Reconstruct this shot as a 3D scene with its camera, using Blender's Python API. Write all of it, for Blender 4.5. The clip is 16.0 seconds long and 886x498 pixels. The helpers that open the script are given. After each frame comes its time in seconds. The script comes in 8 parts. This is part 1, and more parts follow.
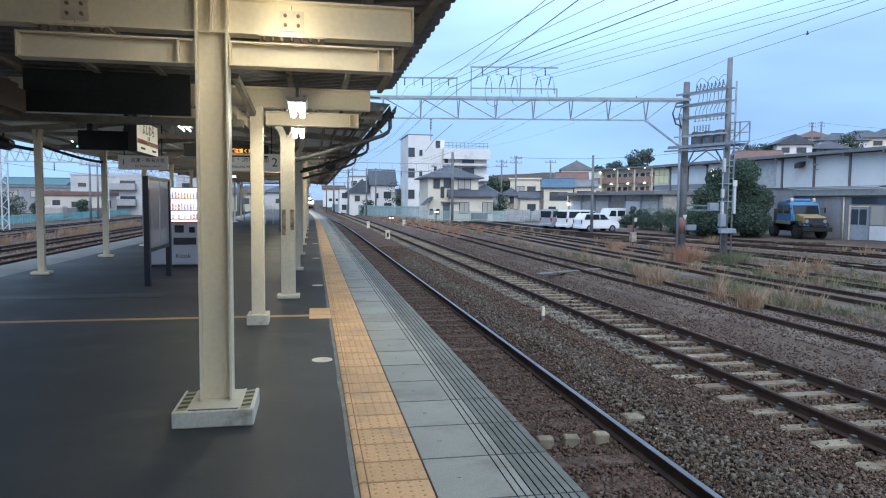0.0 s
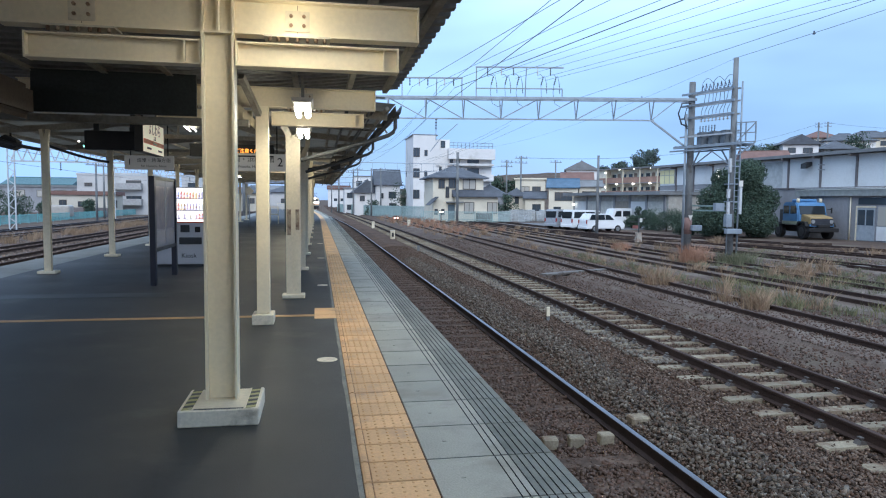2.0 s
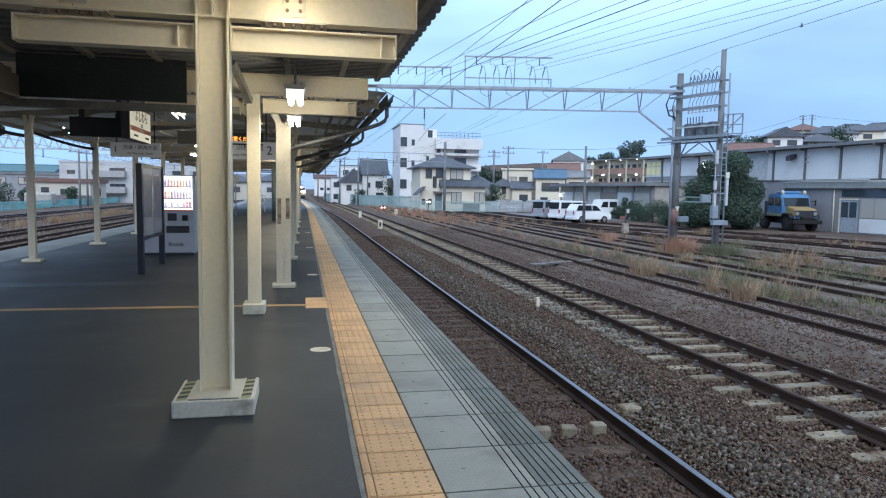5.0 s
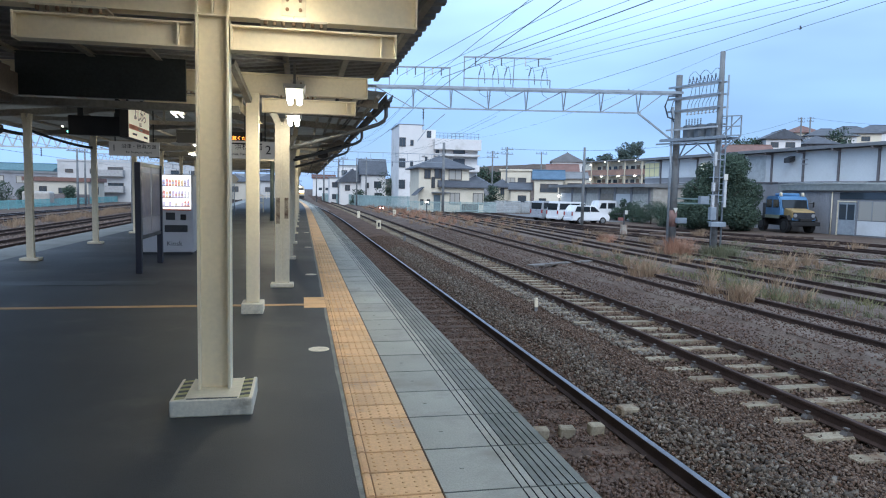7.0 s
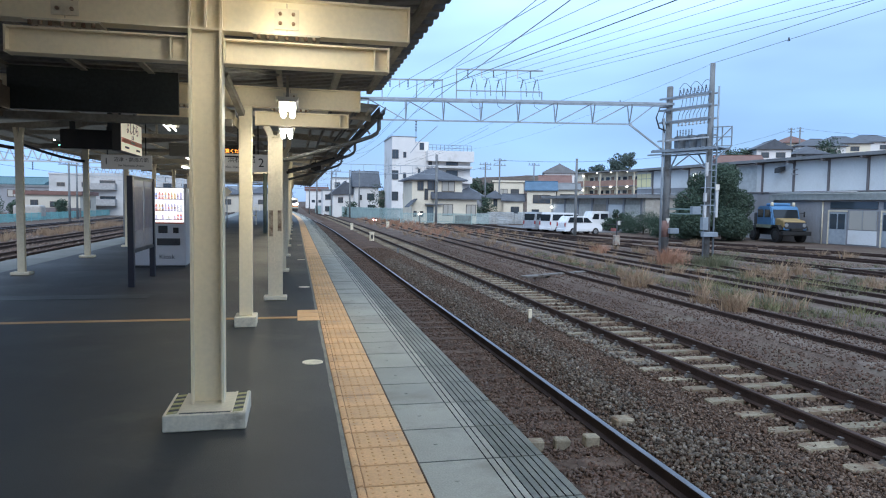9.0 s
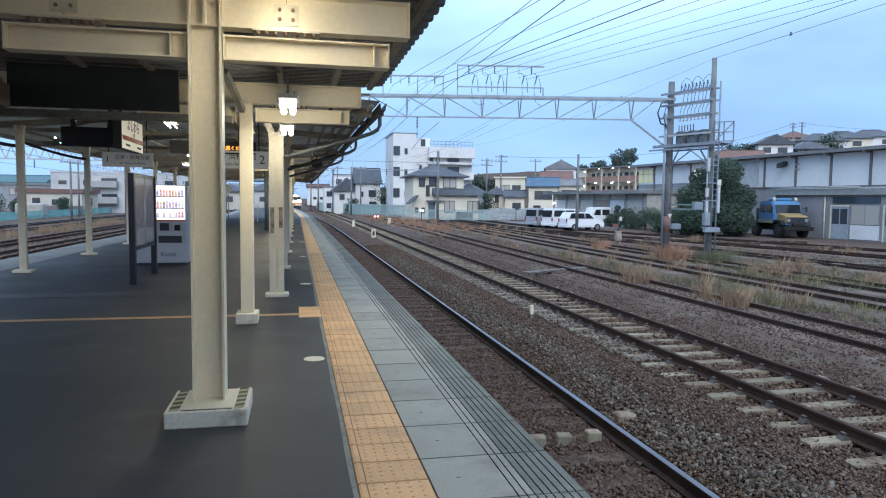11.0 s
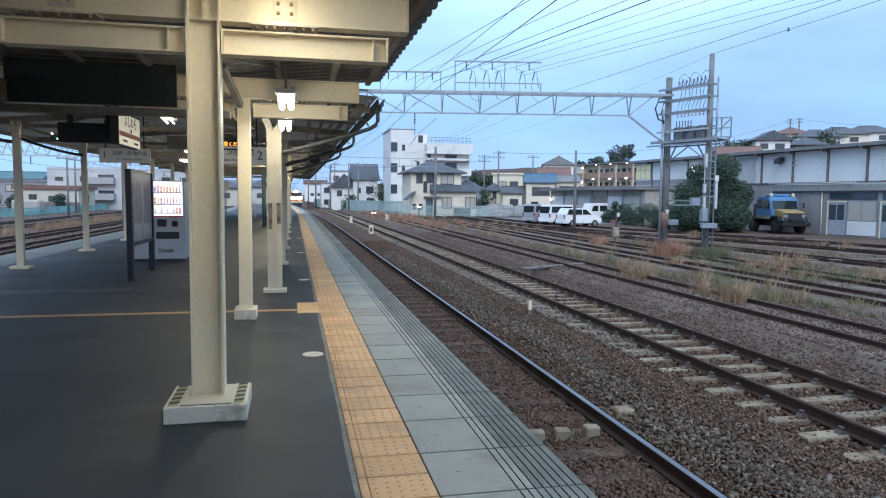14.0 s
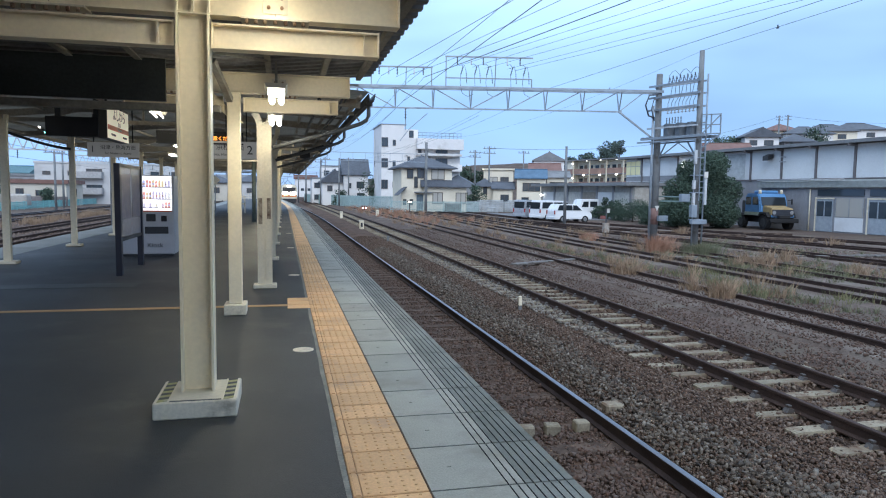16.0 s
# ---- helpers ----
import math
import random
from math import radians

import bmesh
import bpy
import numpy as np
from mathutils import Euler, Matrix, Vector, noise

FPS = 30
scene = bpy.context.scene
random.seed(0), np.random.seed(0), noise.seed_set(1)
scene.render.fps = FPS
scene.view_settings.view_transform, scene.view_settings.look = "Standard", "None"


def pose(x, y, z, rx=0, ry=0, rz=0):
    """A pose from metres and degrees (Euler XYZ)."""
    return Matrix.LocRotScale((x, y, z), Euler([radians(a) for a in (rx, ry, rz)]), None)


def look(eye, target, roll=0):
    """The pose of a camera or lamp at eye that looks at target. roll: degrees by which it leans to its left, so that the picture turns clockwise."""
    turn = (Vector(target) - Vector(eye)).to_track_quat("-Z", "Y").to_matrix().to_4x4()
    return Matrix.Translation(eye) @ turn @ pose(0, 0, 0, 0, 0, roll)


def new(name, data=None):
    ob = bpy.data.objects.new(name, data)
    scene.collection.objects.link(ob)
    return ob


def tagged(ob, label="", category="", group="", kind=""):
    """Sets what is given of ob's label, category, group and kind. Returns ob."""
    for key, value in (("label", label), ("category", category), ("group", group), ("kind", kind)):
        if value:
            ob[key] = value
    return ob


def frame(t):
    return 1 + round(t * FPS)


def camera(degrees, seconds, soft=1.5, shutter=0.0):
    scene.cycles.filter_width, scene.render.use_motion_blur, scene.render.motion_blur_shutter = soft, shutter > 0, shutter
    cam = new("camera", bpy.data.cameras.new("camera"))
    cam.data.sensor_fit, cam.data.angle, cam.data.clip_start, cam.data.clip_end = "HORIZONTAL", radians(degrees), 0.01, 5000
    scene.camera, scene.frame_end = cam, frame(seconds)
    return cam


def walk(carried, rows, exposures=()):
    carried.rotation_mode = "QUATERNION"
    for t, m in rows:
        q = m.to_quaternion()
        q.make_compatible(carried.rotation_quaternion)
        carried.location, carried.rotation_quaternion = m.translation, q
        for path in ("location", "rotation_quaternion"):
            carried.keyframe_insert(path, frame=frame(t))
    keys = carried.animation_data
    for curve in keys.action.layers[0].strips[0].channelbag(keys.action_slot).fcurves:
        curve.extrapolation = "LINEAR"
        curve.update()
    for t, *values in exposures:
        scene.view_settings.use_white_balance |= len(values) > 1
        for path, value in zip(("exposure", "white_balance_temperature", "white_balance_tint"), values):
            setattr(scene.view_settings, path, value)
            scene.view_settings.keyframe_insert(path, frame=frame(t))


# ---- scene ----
cam = camera(66.0, 16.0, 1.1)
PATH = [
    (0, (-0.239, -1.900, 1.558), (0.137, 0.060, 1.421), 0.50),
    (0.5, (-0.239, -1.900, 1.558), (0.135, 0.060, 1.426), 0.50),
    (1, (-0.240, -1.896, 1.560), (0.131, 0.065, 1.430), 0.53),
    (1.5, (-0.239, -1.898, 1.559), (0.127, 0.064, 1.427), 0.50),
    (2, (-0.241, -1.901, 1.559), (0.121, 0.062, 1.422), 0.56),
    (2.5, (-0.243, -1.901, 1.558), (0.116, 0.061, 1.408), 0.70),
    (3, (-0.259, -1.892, 1.556), (0.102, 0.069, 1.396), 0.76),
    (3.5, (-0.289, -1.872, 1.553), (0.083, 0.086, 1.388), 0.84),
    (4, (-0.311, -1.856, 1.554), (0.080, 0.098, 1.384), 0.72),
    (6.5, (-0.315, -1.849, 1.550), (0.092, 0.103, 1.391), 1.04),
    (7, (-0.319, -1.847, 1.548), (0.087, 0.104, 1.384), 1.16),
    (7.5, (-0.318, -1.847, 1.549), (0.086, 0.105, 1.385), 1.21),
    (8, (-0.327, -1.850, 1.548), (0.082, 0.102, 1.391), 1.24),
    (8.5, (-0.326, -1.851, 1.551), (0.090, 0.100, 1.409), 1.08),
    (9, (-0.322, -1.850, 1.551), (0.103, 0.100, 1.421), 0.86),
    (11.5, (-0.314, -1.837, 1.544), (0.105, 0.113, 1.401), 0.61),
    (12, (-0.316, -1.834, 1.541), (0.103, 0.116, 1.396), 0.61),
    (12.5, (-0.316, -1.839, 1.543), (0.101, 0.112, 1.395), 0.63),
    (13, (-0.319, -1.845, 1.541), (0.099, 0.105, 1.390), 0.57),
    (13.5, (-0.323, -1.844, 1.538), (0.096, 0.106, 1.386), 0.56),
    (14, (-0.325, -1.837, 1.536), (0.102, 0.111, 1.385), 0.59),
    (14.5, (-0.327, -1.837, 1.539), (0.111, 0.108, 1.387), 0.71),
    (15, (-0.329, -1.837, 1.541), (0.122, 0.105, 1.385), 0.74),
    (15.5, (-0.329, -1.839, 1.538), (0.126, 0.102, 1.377), 0.70),
    (16, (-0.327, -1.838, 1.538), (0.127, 0.103, 1.374), 0.77),
]
walk(cam, [(t, look(eye, target, roll)) for t, eye, target, roll in PATH], [(0, 0.48, 5900, 8), (16, 0.48, 5900, 8)])

# ---- world, sun, exposure ----
SUN_EL, SUN_AZ = 14, 190
world = bpy.data.worlds.new("dusk_sky")
scene.world = world
world.use_nodes = True
wn, wl = world.node_tree.nodes, world.node_tree.links
wn.clear()
w_out = wn.new("ShaderNodeOutputWorld")
w_bg = wn.new("ShaderNodeBackground")
w_bg.inputs["Strength"].default_value = 0.1
w_sky = wn.new("ShaderNodeTexSky")
w_sky.sky_type = "NISHITA"
w_sky.sun_disc = False
w_sky.sun_elevation, w_sky.sun_rotation = radians(SUN_EL), radians(SUN_AZ)
w_sky.air_density, w_sky.dust_density, w_sky.ozone_density = 1.0, 0.6, 2.0
w_co = wn.new("ShaderNodeTexCoord")
w_map = wn.new("ShaderNodeMapping")
w_map.inputs["Scale"].default_value = (1.0, 1.0, 4.0)
w_noise = wn.new("ShaderNodeTexNoise")
w_noise.inputs["Scale"].default_value = 2.6
w_noise.inputs["Detail"].default_value = 3
w_noise.inputs["Roughness"].default_value = 0.4
w_ramp = wn.new("ShaderNodeValToRGB")
w_ramp.color_ramp.elements[0].position, w_ramp.color_ramp.elements[1].position = 0.32, 0.72
w_ramp.color_ramp.elements[0].color = (0, 0, 0, 1)
w_ramp.color_ramp.elements[1].color = (1, 1, 1, 1)
w_veil = wn.new("ShaderNodeMixRGB")
w_sep = wn.new("ShaderNodeSeparateXYZ")
w_cloud = wn.new("ShaderNodeValToRGB")
for _k, (_z, _c) in enumerate(((0.0, (0.185, 0.305, 0.56)), (0.1, (0.2, 0.325, 0.585)), (0.28, (0.385, 0.54, 0.79)), (0.5, (0.52, 0.66, 0.87)), (1.0, (0.72, 0.83, 0.98)))):
    _e = w_cloud.color_ramp.elements[_k] if _k < 2 else w_cloud.color_ramp.elements.new(_z)
    _e.position, _e.color = _z, (*_c, 1)
w_gain = wn.new("ShaderNodeMixRGB")
w_gain.blend_type = "MULTIPLY"
w_gain.inputs["Fac"].default_value = 1.0
w_gain.inputs["Color2"].default_value = (15, 15, 15, 1)
w_amt = wn.new("ShaderNodeMath")
w_amt.operation = "MULTIPLY_ADD"
w_amt.inputs[1].default_value, w_amt.inputs[2].default_value = 0.22, 0.68
wl.new(w_co.outputs["Generated"], w_map.inputs["Vector"])
wl.new(w_map.outputs["Vector"], w_noise.inputs["Vector"])
wl.new(w_noise.outputs["Fac"], w_ramp.inputs["Fac"])
wl.new(w_ramp.outputs["Color"], w_amt.inputs[0])
wl.new(w_amt.outputs[0], w_veil.inputs["Fac"])
wl.new(w_co.outputs["Generated"], w_sep.inputs["Vector"])
wl.new(w_sep.outputs["Z"], w_cloud.inputs["Fac"])
wl.new(w_cloud.outputs["Color"], w_gain.inputs["Color1"])
wl.new(w_gain.outputs["Color"], w_veil.inputs["Color2"])
wl.new(w_sky.outputs["Color"], w_veil.inputs["Color1"])
w_shade = wn.new("ShaderNodeMapRange")
w_shade.inputs["From Min"].default_value, w_shade.inputs["From Max"].default_value = 0.3, 0.7
w_shade.inputs["To Min"].default_value, w_shade.inputs["To Max"].default_value = 0.8, 1.16
w_mul = wn.new("ShaderNodeMixRGB")
w_mul.blend_type = "MULTIPLY"
w_mul.inputs["Fac"].default_value = 1.0
wl.new(w_noise.outputs["Fac"], w_shade.inputs["Value"])
wl.new(w_veil.outputs["Color"], w_mul.inputs["Color1"])
wl.new(w_shade.outputs["Result"], w_mul.inputs["Color2"])
wl.new(w_mul.outputs["Color"], w_bg.inputs["Color"])
wl.new(w_bg.outputs["Background"], w_out.inputs["Surface"])

sun = new("sun", bpy.data.lights.new("sun", "SUN"))
sun.data.energy, sun.data.angle, sun.data.color = 1.4, radians(50), (1.0, 0.97, 0.94)
_az, _el = radians(SUN_AZ), radians(SUN_EL + 24)
sun.matrix_world = look((0, 0, 0), (-math.sin(_az) * math.cos(_el), -math.cos(_az) * math.cos(_el), -math.sin(_el)))


def strip_lamp(x, y, z, watts, down=0.0, ahead=0.0):
    """The light of a twin tube fitting."""
    if down:
        fl = bpy.data.lights.new("tray_light", "AREA")
        fl.shape, fl.size, fl.size_y = "RECTANGLE", 0.2, 1.0
        fl.energy, fl.color = down, (1.0, 0.88, 0.64)
        new("tray_light", fl).matrix_world = pose(x, y, z)
    la = bpy.data.lights.new("tube_light", "POINT")
    la.shadow_soft_size = 0.07
    la.energy, la.color = watts, (1.0, 0.86, 0.58)
    ob = new("tube_light", la)
    ob.matrix_world = pose(x, y + ahead, z)
    return ob


# ---- materials ----
MATS = {}


def mat(name, col, rough=0.6, metal=0.0, var=0.25, scale=3.0, fine=40.0, bump=0.15, tint=None, local=False, spec=0.4, stain=None, stain_scale=0.7, stain_at=0.6, per_piece=0.0):
    """A surface with a broad and a fine variation, stains and relief; scales are per metre."""
    if name in MATS:
        return MATS[name]
    m = bpy.data.materials.new(name)
    m.use_nodes = True
    n, l = m.node_tree.nodes, m.node_tree.links
    b = n["Principled BSDF"]
    b.inputs["Metallic"].default_value = metal
    b.inputs["Specular IOR Level"].default_value = spec
    if local:
        vec = n.new("ShaderNodeTexCoord").outputs["Object"]
    else:
        vec = n.new("ShaderNodeNewGeometry").outputs["Position"]
    tint = tint or tuple(c * (1 - var) for c in col)
    big = n.new("ShaderNodeTexNoise")
    big.inputs["Scale"].default_value, big.inputs["Detail"].default_value = scale, 4
    small = n.new("ShaderNodeTexNoise")
    small.inputs["Scale"].default_value, small.inputs["Detail"].default_value = fine, 3
    l.new(vec, big.inputs["Vector"])
    l.new(vec, small.inputs["Vector"])
    r1 = n.new("ShaderNodeMapRange")
    r1.inputs["From Min"].default_value, r1.inputs["From Max"].default_value = 0.3, 0.7
    l.new(big.outputs["Fac"], r1.inputs["Value"])
    mix = n.new("ShaderNodeMixRGB")
    mix.inputs["Color1"].default_value, mix.inputs["Color2"].default_value = (*col, 1), (*tint, 1)
    l.new(r1.outputs["Result"], mix.inputs["Fac"])
    r2 = n.new("ShaderNodeMapRange")
    r2.inputs["From Min"].default_value, r2.inputs["From Max"].default_value = 0.3, 0.7
    r2.inputs["To Min"].default_value, r2.inputs["To Max"].default_value = 1 - var * 0.7, 1 + var * 0.5
    l.new(small.outputs["Fac"], r2.inputs["Value"])
    mul = n.new("ShaderNodeMixRGB")
    mul.blend_type = "MULTIPLY"
    mul.inputs["Fac"].default_value = 1
    l.new(mix.outputs["Color"], mul.inputs["Color1"])
    l.new(r2.outputs["Result"], mul.inputs["Color2"])
    out = mul.outputs["Color"]
    if per_piece:
        oi = n.new("ShaderNodeObjectInfo")
        r3 = n.new("ShaderNodeMapRange")
        r3.inputs["To Min"].default_value, r3.inputs["To Max"].default_value = 1 - per_piece, 1 + per_piece * 0.6
        l.new(oi.outputs["Random"], r3.inputs["Value"])
        m3 = n.new("ShaderNodeMixRGB")
        m3.blend_type = "MULTIPLY"
        m3.inputs["Fac"].default_value = 1
        l.new(out, m3.inputs["Color1"])
        l.new(r3.outputs["Result"], m3.inputs["Color2"])
        out = m3.outputs["Color"]
    if stain:
        st = n.new("ShaderNodeTexNoise")
        st.inputs["Scale"].default_value, st.inputs["Detail"].default_value = stain_scale, 6
        st.inputs["Roughness"].default_value = 0.65
        l.new(vec, st.inputs["Vector"])
        r4 = n.new("ShaderNodeMapRange")
        r4.inputs["From Min"].default_value, r4.inputs["From Max"].default_value = stain_at - 0.06, stain_at + 0.1
        l.new(st.outputs["Fac"], r4.inputs["Value"])
        m4 = n.new("ShaderNodeMixRGB")
        m4.inputs["Color2"].default_value = (*stain, 1)
        l.new(r4.outputs["Result"], m4.inputs["Fac"])
        l.new(out, m4.inputs["Color1"])
        out = m4.outputs["Color"]
    l.new(out, b.inputs["Base Color"])
    rr = n.new("ShaderNodeMapRange")
    rr.inputs["To Min"].default_value, rr.inputs["To Max"].default_value = max(0.03, rough - 0.12), min(1, rough + 0.12)
    l.new(big.outputs["Fac"], rr.inputs["Value"])
    l.new(rr.outputs["Result"], b.inputs["Roughness"])
    if bump:
        bp = n.new("ShaderNodeBump")
        bp.inputs["Strength"].default_value, bp.inputs["Distance"].default_value = bump, 0.01
        l.new(small.outputs["Fac"], bp.inputs["Height"])
        l.new(bp.outputs["Normal"], b.inputs["Normal"])
    MATS[name] = m
    return m


def glow(name, col, strength):
    m = bpy.data.materials.new(name)
    m.use_nodes = True
    b = m.node_tree.nodes["Principled BSDF"]
    b.inputs["Base Color"].default_value = (*col, 1)
    b.inputs["Emission Color"].default_value = (*col, 1)
    b.inputs["Emission Strength"].default_value = strength
    return m


def glass(name, col=(0.03, 0.04, 0.05), rough=0.06):
    m = bpy.data.materials.new(name)
    m.use_nodes = True
    b = m.node_tree.nodes["Principled BSDF"]
    b.inputs["Base Color"].default_value = (*col, 1)
    b.inputs["Roughness"].default_value = rough
    b.inputs["IOR"].default_value = 1.5
    return m


def island(name, cols, rough=0.85):
    """For joined stones and blades: each piece takes a colour of its own."""
    m = bpy.data.materials.new(name)
    m.use_nodes = True
    n, l = m.node_tree.nodes, m.node_tree.links
    b = n["Principled BSDF"]
    b.inputs["Roughness"].default_value = rough
    b.inputs["Specular IOR Level"].default_value = 0.25
    g = n.new("ShaderNodeNewGeometry")
    rp = n.new("ShaderNodeValToRGB")
    while len(rp.color_ramp.elements) < len(cols):
        rp.color_ramp.elements.new(0.5)
    for i, c in enumerate(cols):
        rp.color_ramp.elements[i].position = i / (len(cols) - 1)
        rp.color_ramp.elements[i].color = (*c, 1)
    l.new(g.outputs["Random Per Island"], rp.inputs["Fac"])
    l.new(rp.outputs["Color"], b.inputs["Base Color"])
    return m


ASPHALT = mat("platform_asphalt", (0.044, 0.0425, 0.038), 0.62, 0, 0.5, 0.6, 110, 0.4, tint=(0.034, 0.033, 0.031), stain=(0.0731, 0.0671, 0.0559), stain_scale=1.1, stain_at=0.62, spec=0.4)
PATCH = mat("asphalt_patch", (0.05, 0.049, 0.045), 0.55, 0, 0.45, 0.8, 110, 0.3)
TACTILE = mat("tactile_yellow", (0.7, 0.42, 0.19), 0.65, 0, 0.16, 2.5, 60, 0.1, tint=(0.6, 0.37, 0.18), stain=(0.42, 0.27, 0.15), stain_scale=2.2, stain_at=0.58, per_piece=0.14)
GUIDE = mat("guide_orange", (0.52, 0.31, 0.14), 0.7, 0, 0.2, 2.5, 60, 0.1, stain=(0.38, 0.22, 0.1), stain_scale=2.0, stain_at=0.6)
TACTILE_DOT = mat("tactile_dots", (0.72, 0.43, 0.19), 0.6, 0, 0.2, 2.5, 60, 0.1)
TILEBED = mat("tile_joint_mortar", (0.13, 0.065, 0.035), 0.95)
SLABEDGE = mat("grooved_slab_dirt", (0.225, 0.23, 0.2), 0.75, 0, 0.25, 1.2, 90, 0.15, tint=(0.165, 0.17, 0.145), stain=(0.115, 0.12, 0.1), stain_scale=1.4, stain_at=0.56, spec=0.25)
SLABRIM = mat("slab_rim_worn", (0.4, 0.39, 0.35), 0.75, 0, 0.25, 3, 90, 0.15, stain=(0.28, 0.275, 0.24), stain_scale=4, stain_at=0.5, spec=0.25)
SLAB = mat("slab_concrete", (0.365, 0.355, 0.3), 0.68, 0, 0.2, 1.2, 90, 0.15, tint=(0.295, 0.29, 0.245), stain=(0.23, 0.22, 0.18), stain_scale=1.6, stain_at=0.57, per_piece=0.09, spec=0.25)
GROOVE = mat("groove_dark", (0.03, 0.035, 0.04), 0.9)
JOINT = mat("joint_mortar", (0.26, 0.25, 0.21), 0.9, 0, 0.25, 5, 60, 0.3, stain=(0.15, 0.145, 0.125), stain_scale=6, stain_at=0.58)
PALE = mat("edge_concrete", (0.24, 0.25, 0.24), 0.85, 0, 0.25, 0.6, 50, 0.2, stain=(0.16, 0.16, 0.15), stain_scale=1.0)
WALLCON = mat("platform_wall_concrete", (0.16, 0.15, 0.14), 0.9, 0, 0.35, 1.0, 30, 0.3, stain=(0.07, 0.06, 0.05), stain_scale=1.2, stain_at=0.52)
CREAM = mat("cream_paint", (0.82, 0.71, 0.5), 0.45, 0, 0.07, 1.2, 30, 0.05, tint=(0.77, 0.66, 0.45), stain=(0.52, 0.42, 0.28), stain_scale=1.6, stain_at=0.76)
CREAM_OLD = mat("old_cream_paint", (0.68, 0.6, 0.44), 0.55, 0, 0.12, 1.6, 30, 0.1, stain=(0.34, 0.24, 0.15), stain_scale=3.0, stain_at=0.7)
RUST = mat("rust_flaked_paint", (0.12, 0.07, 0.045), 0.85, 0, 0.5, 9, 60, 0.4, tint=(0.4, 0.34, 0.25))
BASEWHITE = mat("base_white_paint", (0.73, 0.65, 0.49), 0.6, 0, 0.14, 3, 40, 0.1, stain=(0.36, 0.31, 0.23), stain_scale=4.5, stain_at=0.6)
HAZ_Y = mat("hazard_yellow", (0.36, 0.35, 0.14), 0.6, 0, 0.3, 9, 60, 0.1, stain=(0.4, 0.37, 0.27), stain_at=0.55, stain_scale=9)
HAZ_K = mat("hazard_black", (0.035, 0.035, 0.035), 0.6, 0, 0.3, 9, 60, 0.1)
ROOFUND = mat("roof_sheet_underside", (0.3, 0.285, 0.25), 0.85, 0, 0.25, 1.0, 20, 0.1, stain=(0.15, 0.13, 0.11), stain_scale=1.1)
ROOFDARK = mat("corrugated_underside", (0.24, 0.235, 0.225), 0.8, 0, 0.25, 1.0, 20, 0.1, stain=(0.14, 0.12, 0.1), stain_scale=1.1)
OLDTIMBER = mat("old_roof_timber", (0.36, 0.33, 0.28), 0.8, 0, 0.25, 1.5, 25, 0.1, stain=(0.2, 0.15, 0.11), stain_scale=1.6, stain_at=0.6)
STEELGREY = mat("grey_painted_pipe", (0.12, 0.12, 0.114), 0.6, 0, 0.25, 2, 30, 0.1, stain=(0.072, 0.054, 0.042), stain_scale=2.5)
STEELDK = mat("dark_painted_steel", (0.05, 0.052, 0.055), 0.5, 0.2, 0.25, 2, 30, 0.1)
BLACKBOX = mat("black_casing", (0.012, 0.012, 0.013), 0.55, 0, 0.2, 3, 30, 0.05)
PURLIN = mat("purlin_paint", (0.27, 0.25, 0.2), 0.65, 0, 0.25, 1.5, 25, 0.1, stain=(0.15, 0.11, 0.075), stain_scale=1.6, stain_at=0.6)
RAILHEAD = mat("rail_polished", (0.24, 0.24, 0.25), 0.38, 1.0, 0.25, 2, 60, 0.05)
RAILSIDE = mat("rail_rust", (0.05, 0.036, 0.034), 0.85, 0, 0.4, 3, 60, 0.2, tint=(0.034, 0.026, 0.026), spec=0.15)
RAILRUSTY = mat("rail_idle_rust", (0.052, 0.03, 0.023), 0.9, 0, 0.4, 3, 60, 0.3)
SLEEPER = mat("sleeper_concrete", (0.297, 0.261, 0.194), 0.9, 0, 0.3, 2, 40, 0.3, stain=(0.153, 0.108, 0.0765), stain_scale=2.6, stain_at=0.54, per_piece=0.22, spec=0.1)
SLEEPERWOOD = mat("sleeper_timber", (0.08936, 0.06613, 0.05382), 0.95, 0, 0.4, 3, 50, 0.3, per_piece=0.3, spec=0.05, stain=(0.1334, 0.0997, 0.07923), stain_scale=3, stain_at=0.5)
BALLAST = mat("ballast_bed", (0.09465, 0.06423, 0.04806), 0.95, 0, 0.45, 0.6, 36, 1.0, tint=(0.06645, 0.04476, 0.03418), stain=(0.1125, 0.07232, 0.05121), stain_scale=0.9, stain_at=0.52, spec=0.1)
GROUND = mat("yard_ground", (0.118, 0.087, 0.072), 0.95, 0, 0.45, 0.3, 18, 1.0, tint=(0.085, 0.064, 0.054), stain=(0.135, 0.115, 0.09), stain_scale=0.35, stain_at=0.56, spec=0.1)
SIDINGBED = mat("siding_ballast", (0.155, 0.122, 0.102), 0.95, 0, 0.45, 0.5, 26, 1.0, tint=(0.105, 0.08, 0.067), stain=(0.175, 0.15, 0.128), stain_scale=0.6, stain_at=0.56, spec=0.1)
STONES = island("ballast_stones", [(0.07, 0.05, 0.04), (0.13, 0.092, 0.07), (0.092, 0.054, 0.037), (0.2, 0.16, 0.128), (0.11, 0.068, 0.047), (0.035, 0.026, 0.022), (0.15, 0.105, 0.078)])
STONESGREY = island("fresh_ballast_stones", [(0.048, 0.038, 0.031), (0.125, 0.104, 0.084), (0.028, 0.023, 0.02), (0.215, 0.19, 0.158), (0.09, 0.068, 0.05), (0.15, 0.125, 0.1), (0.056, 0.04, 0.031)])
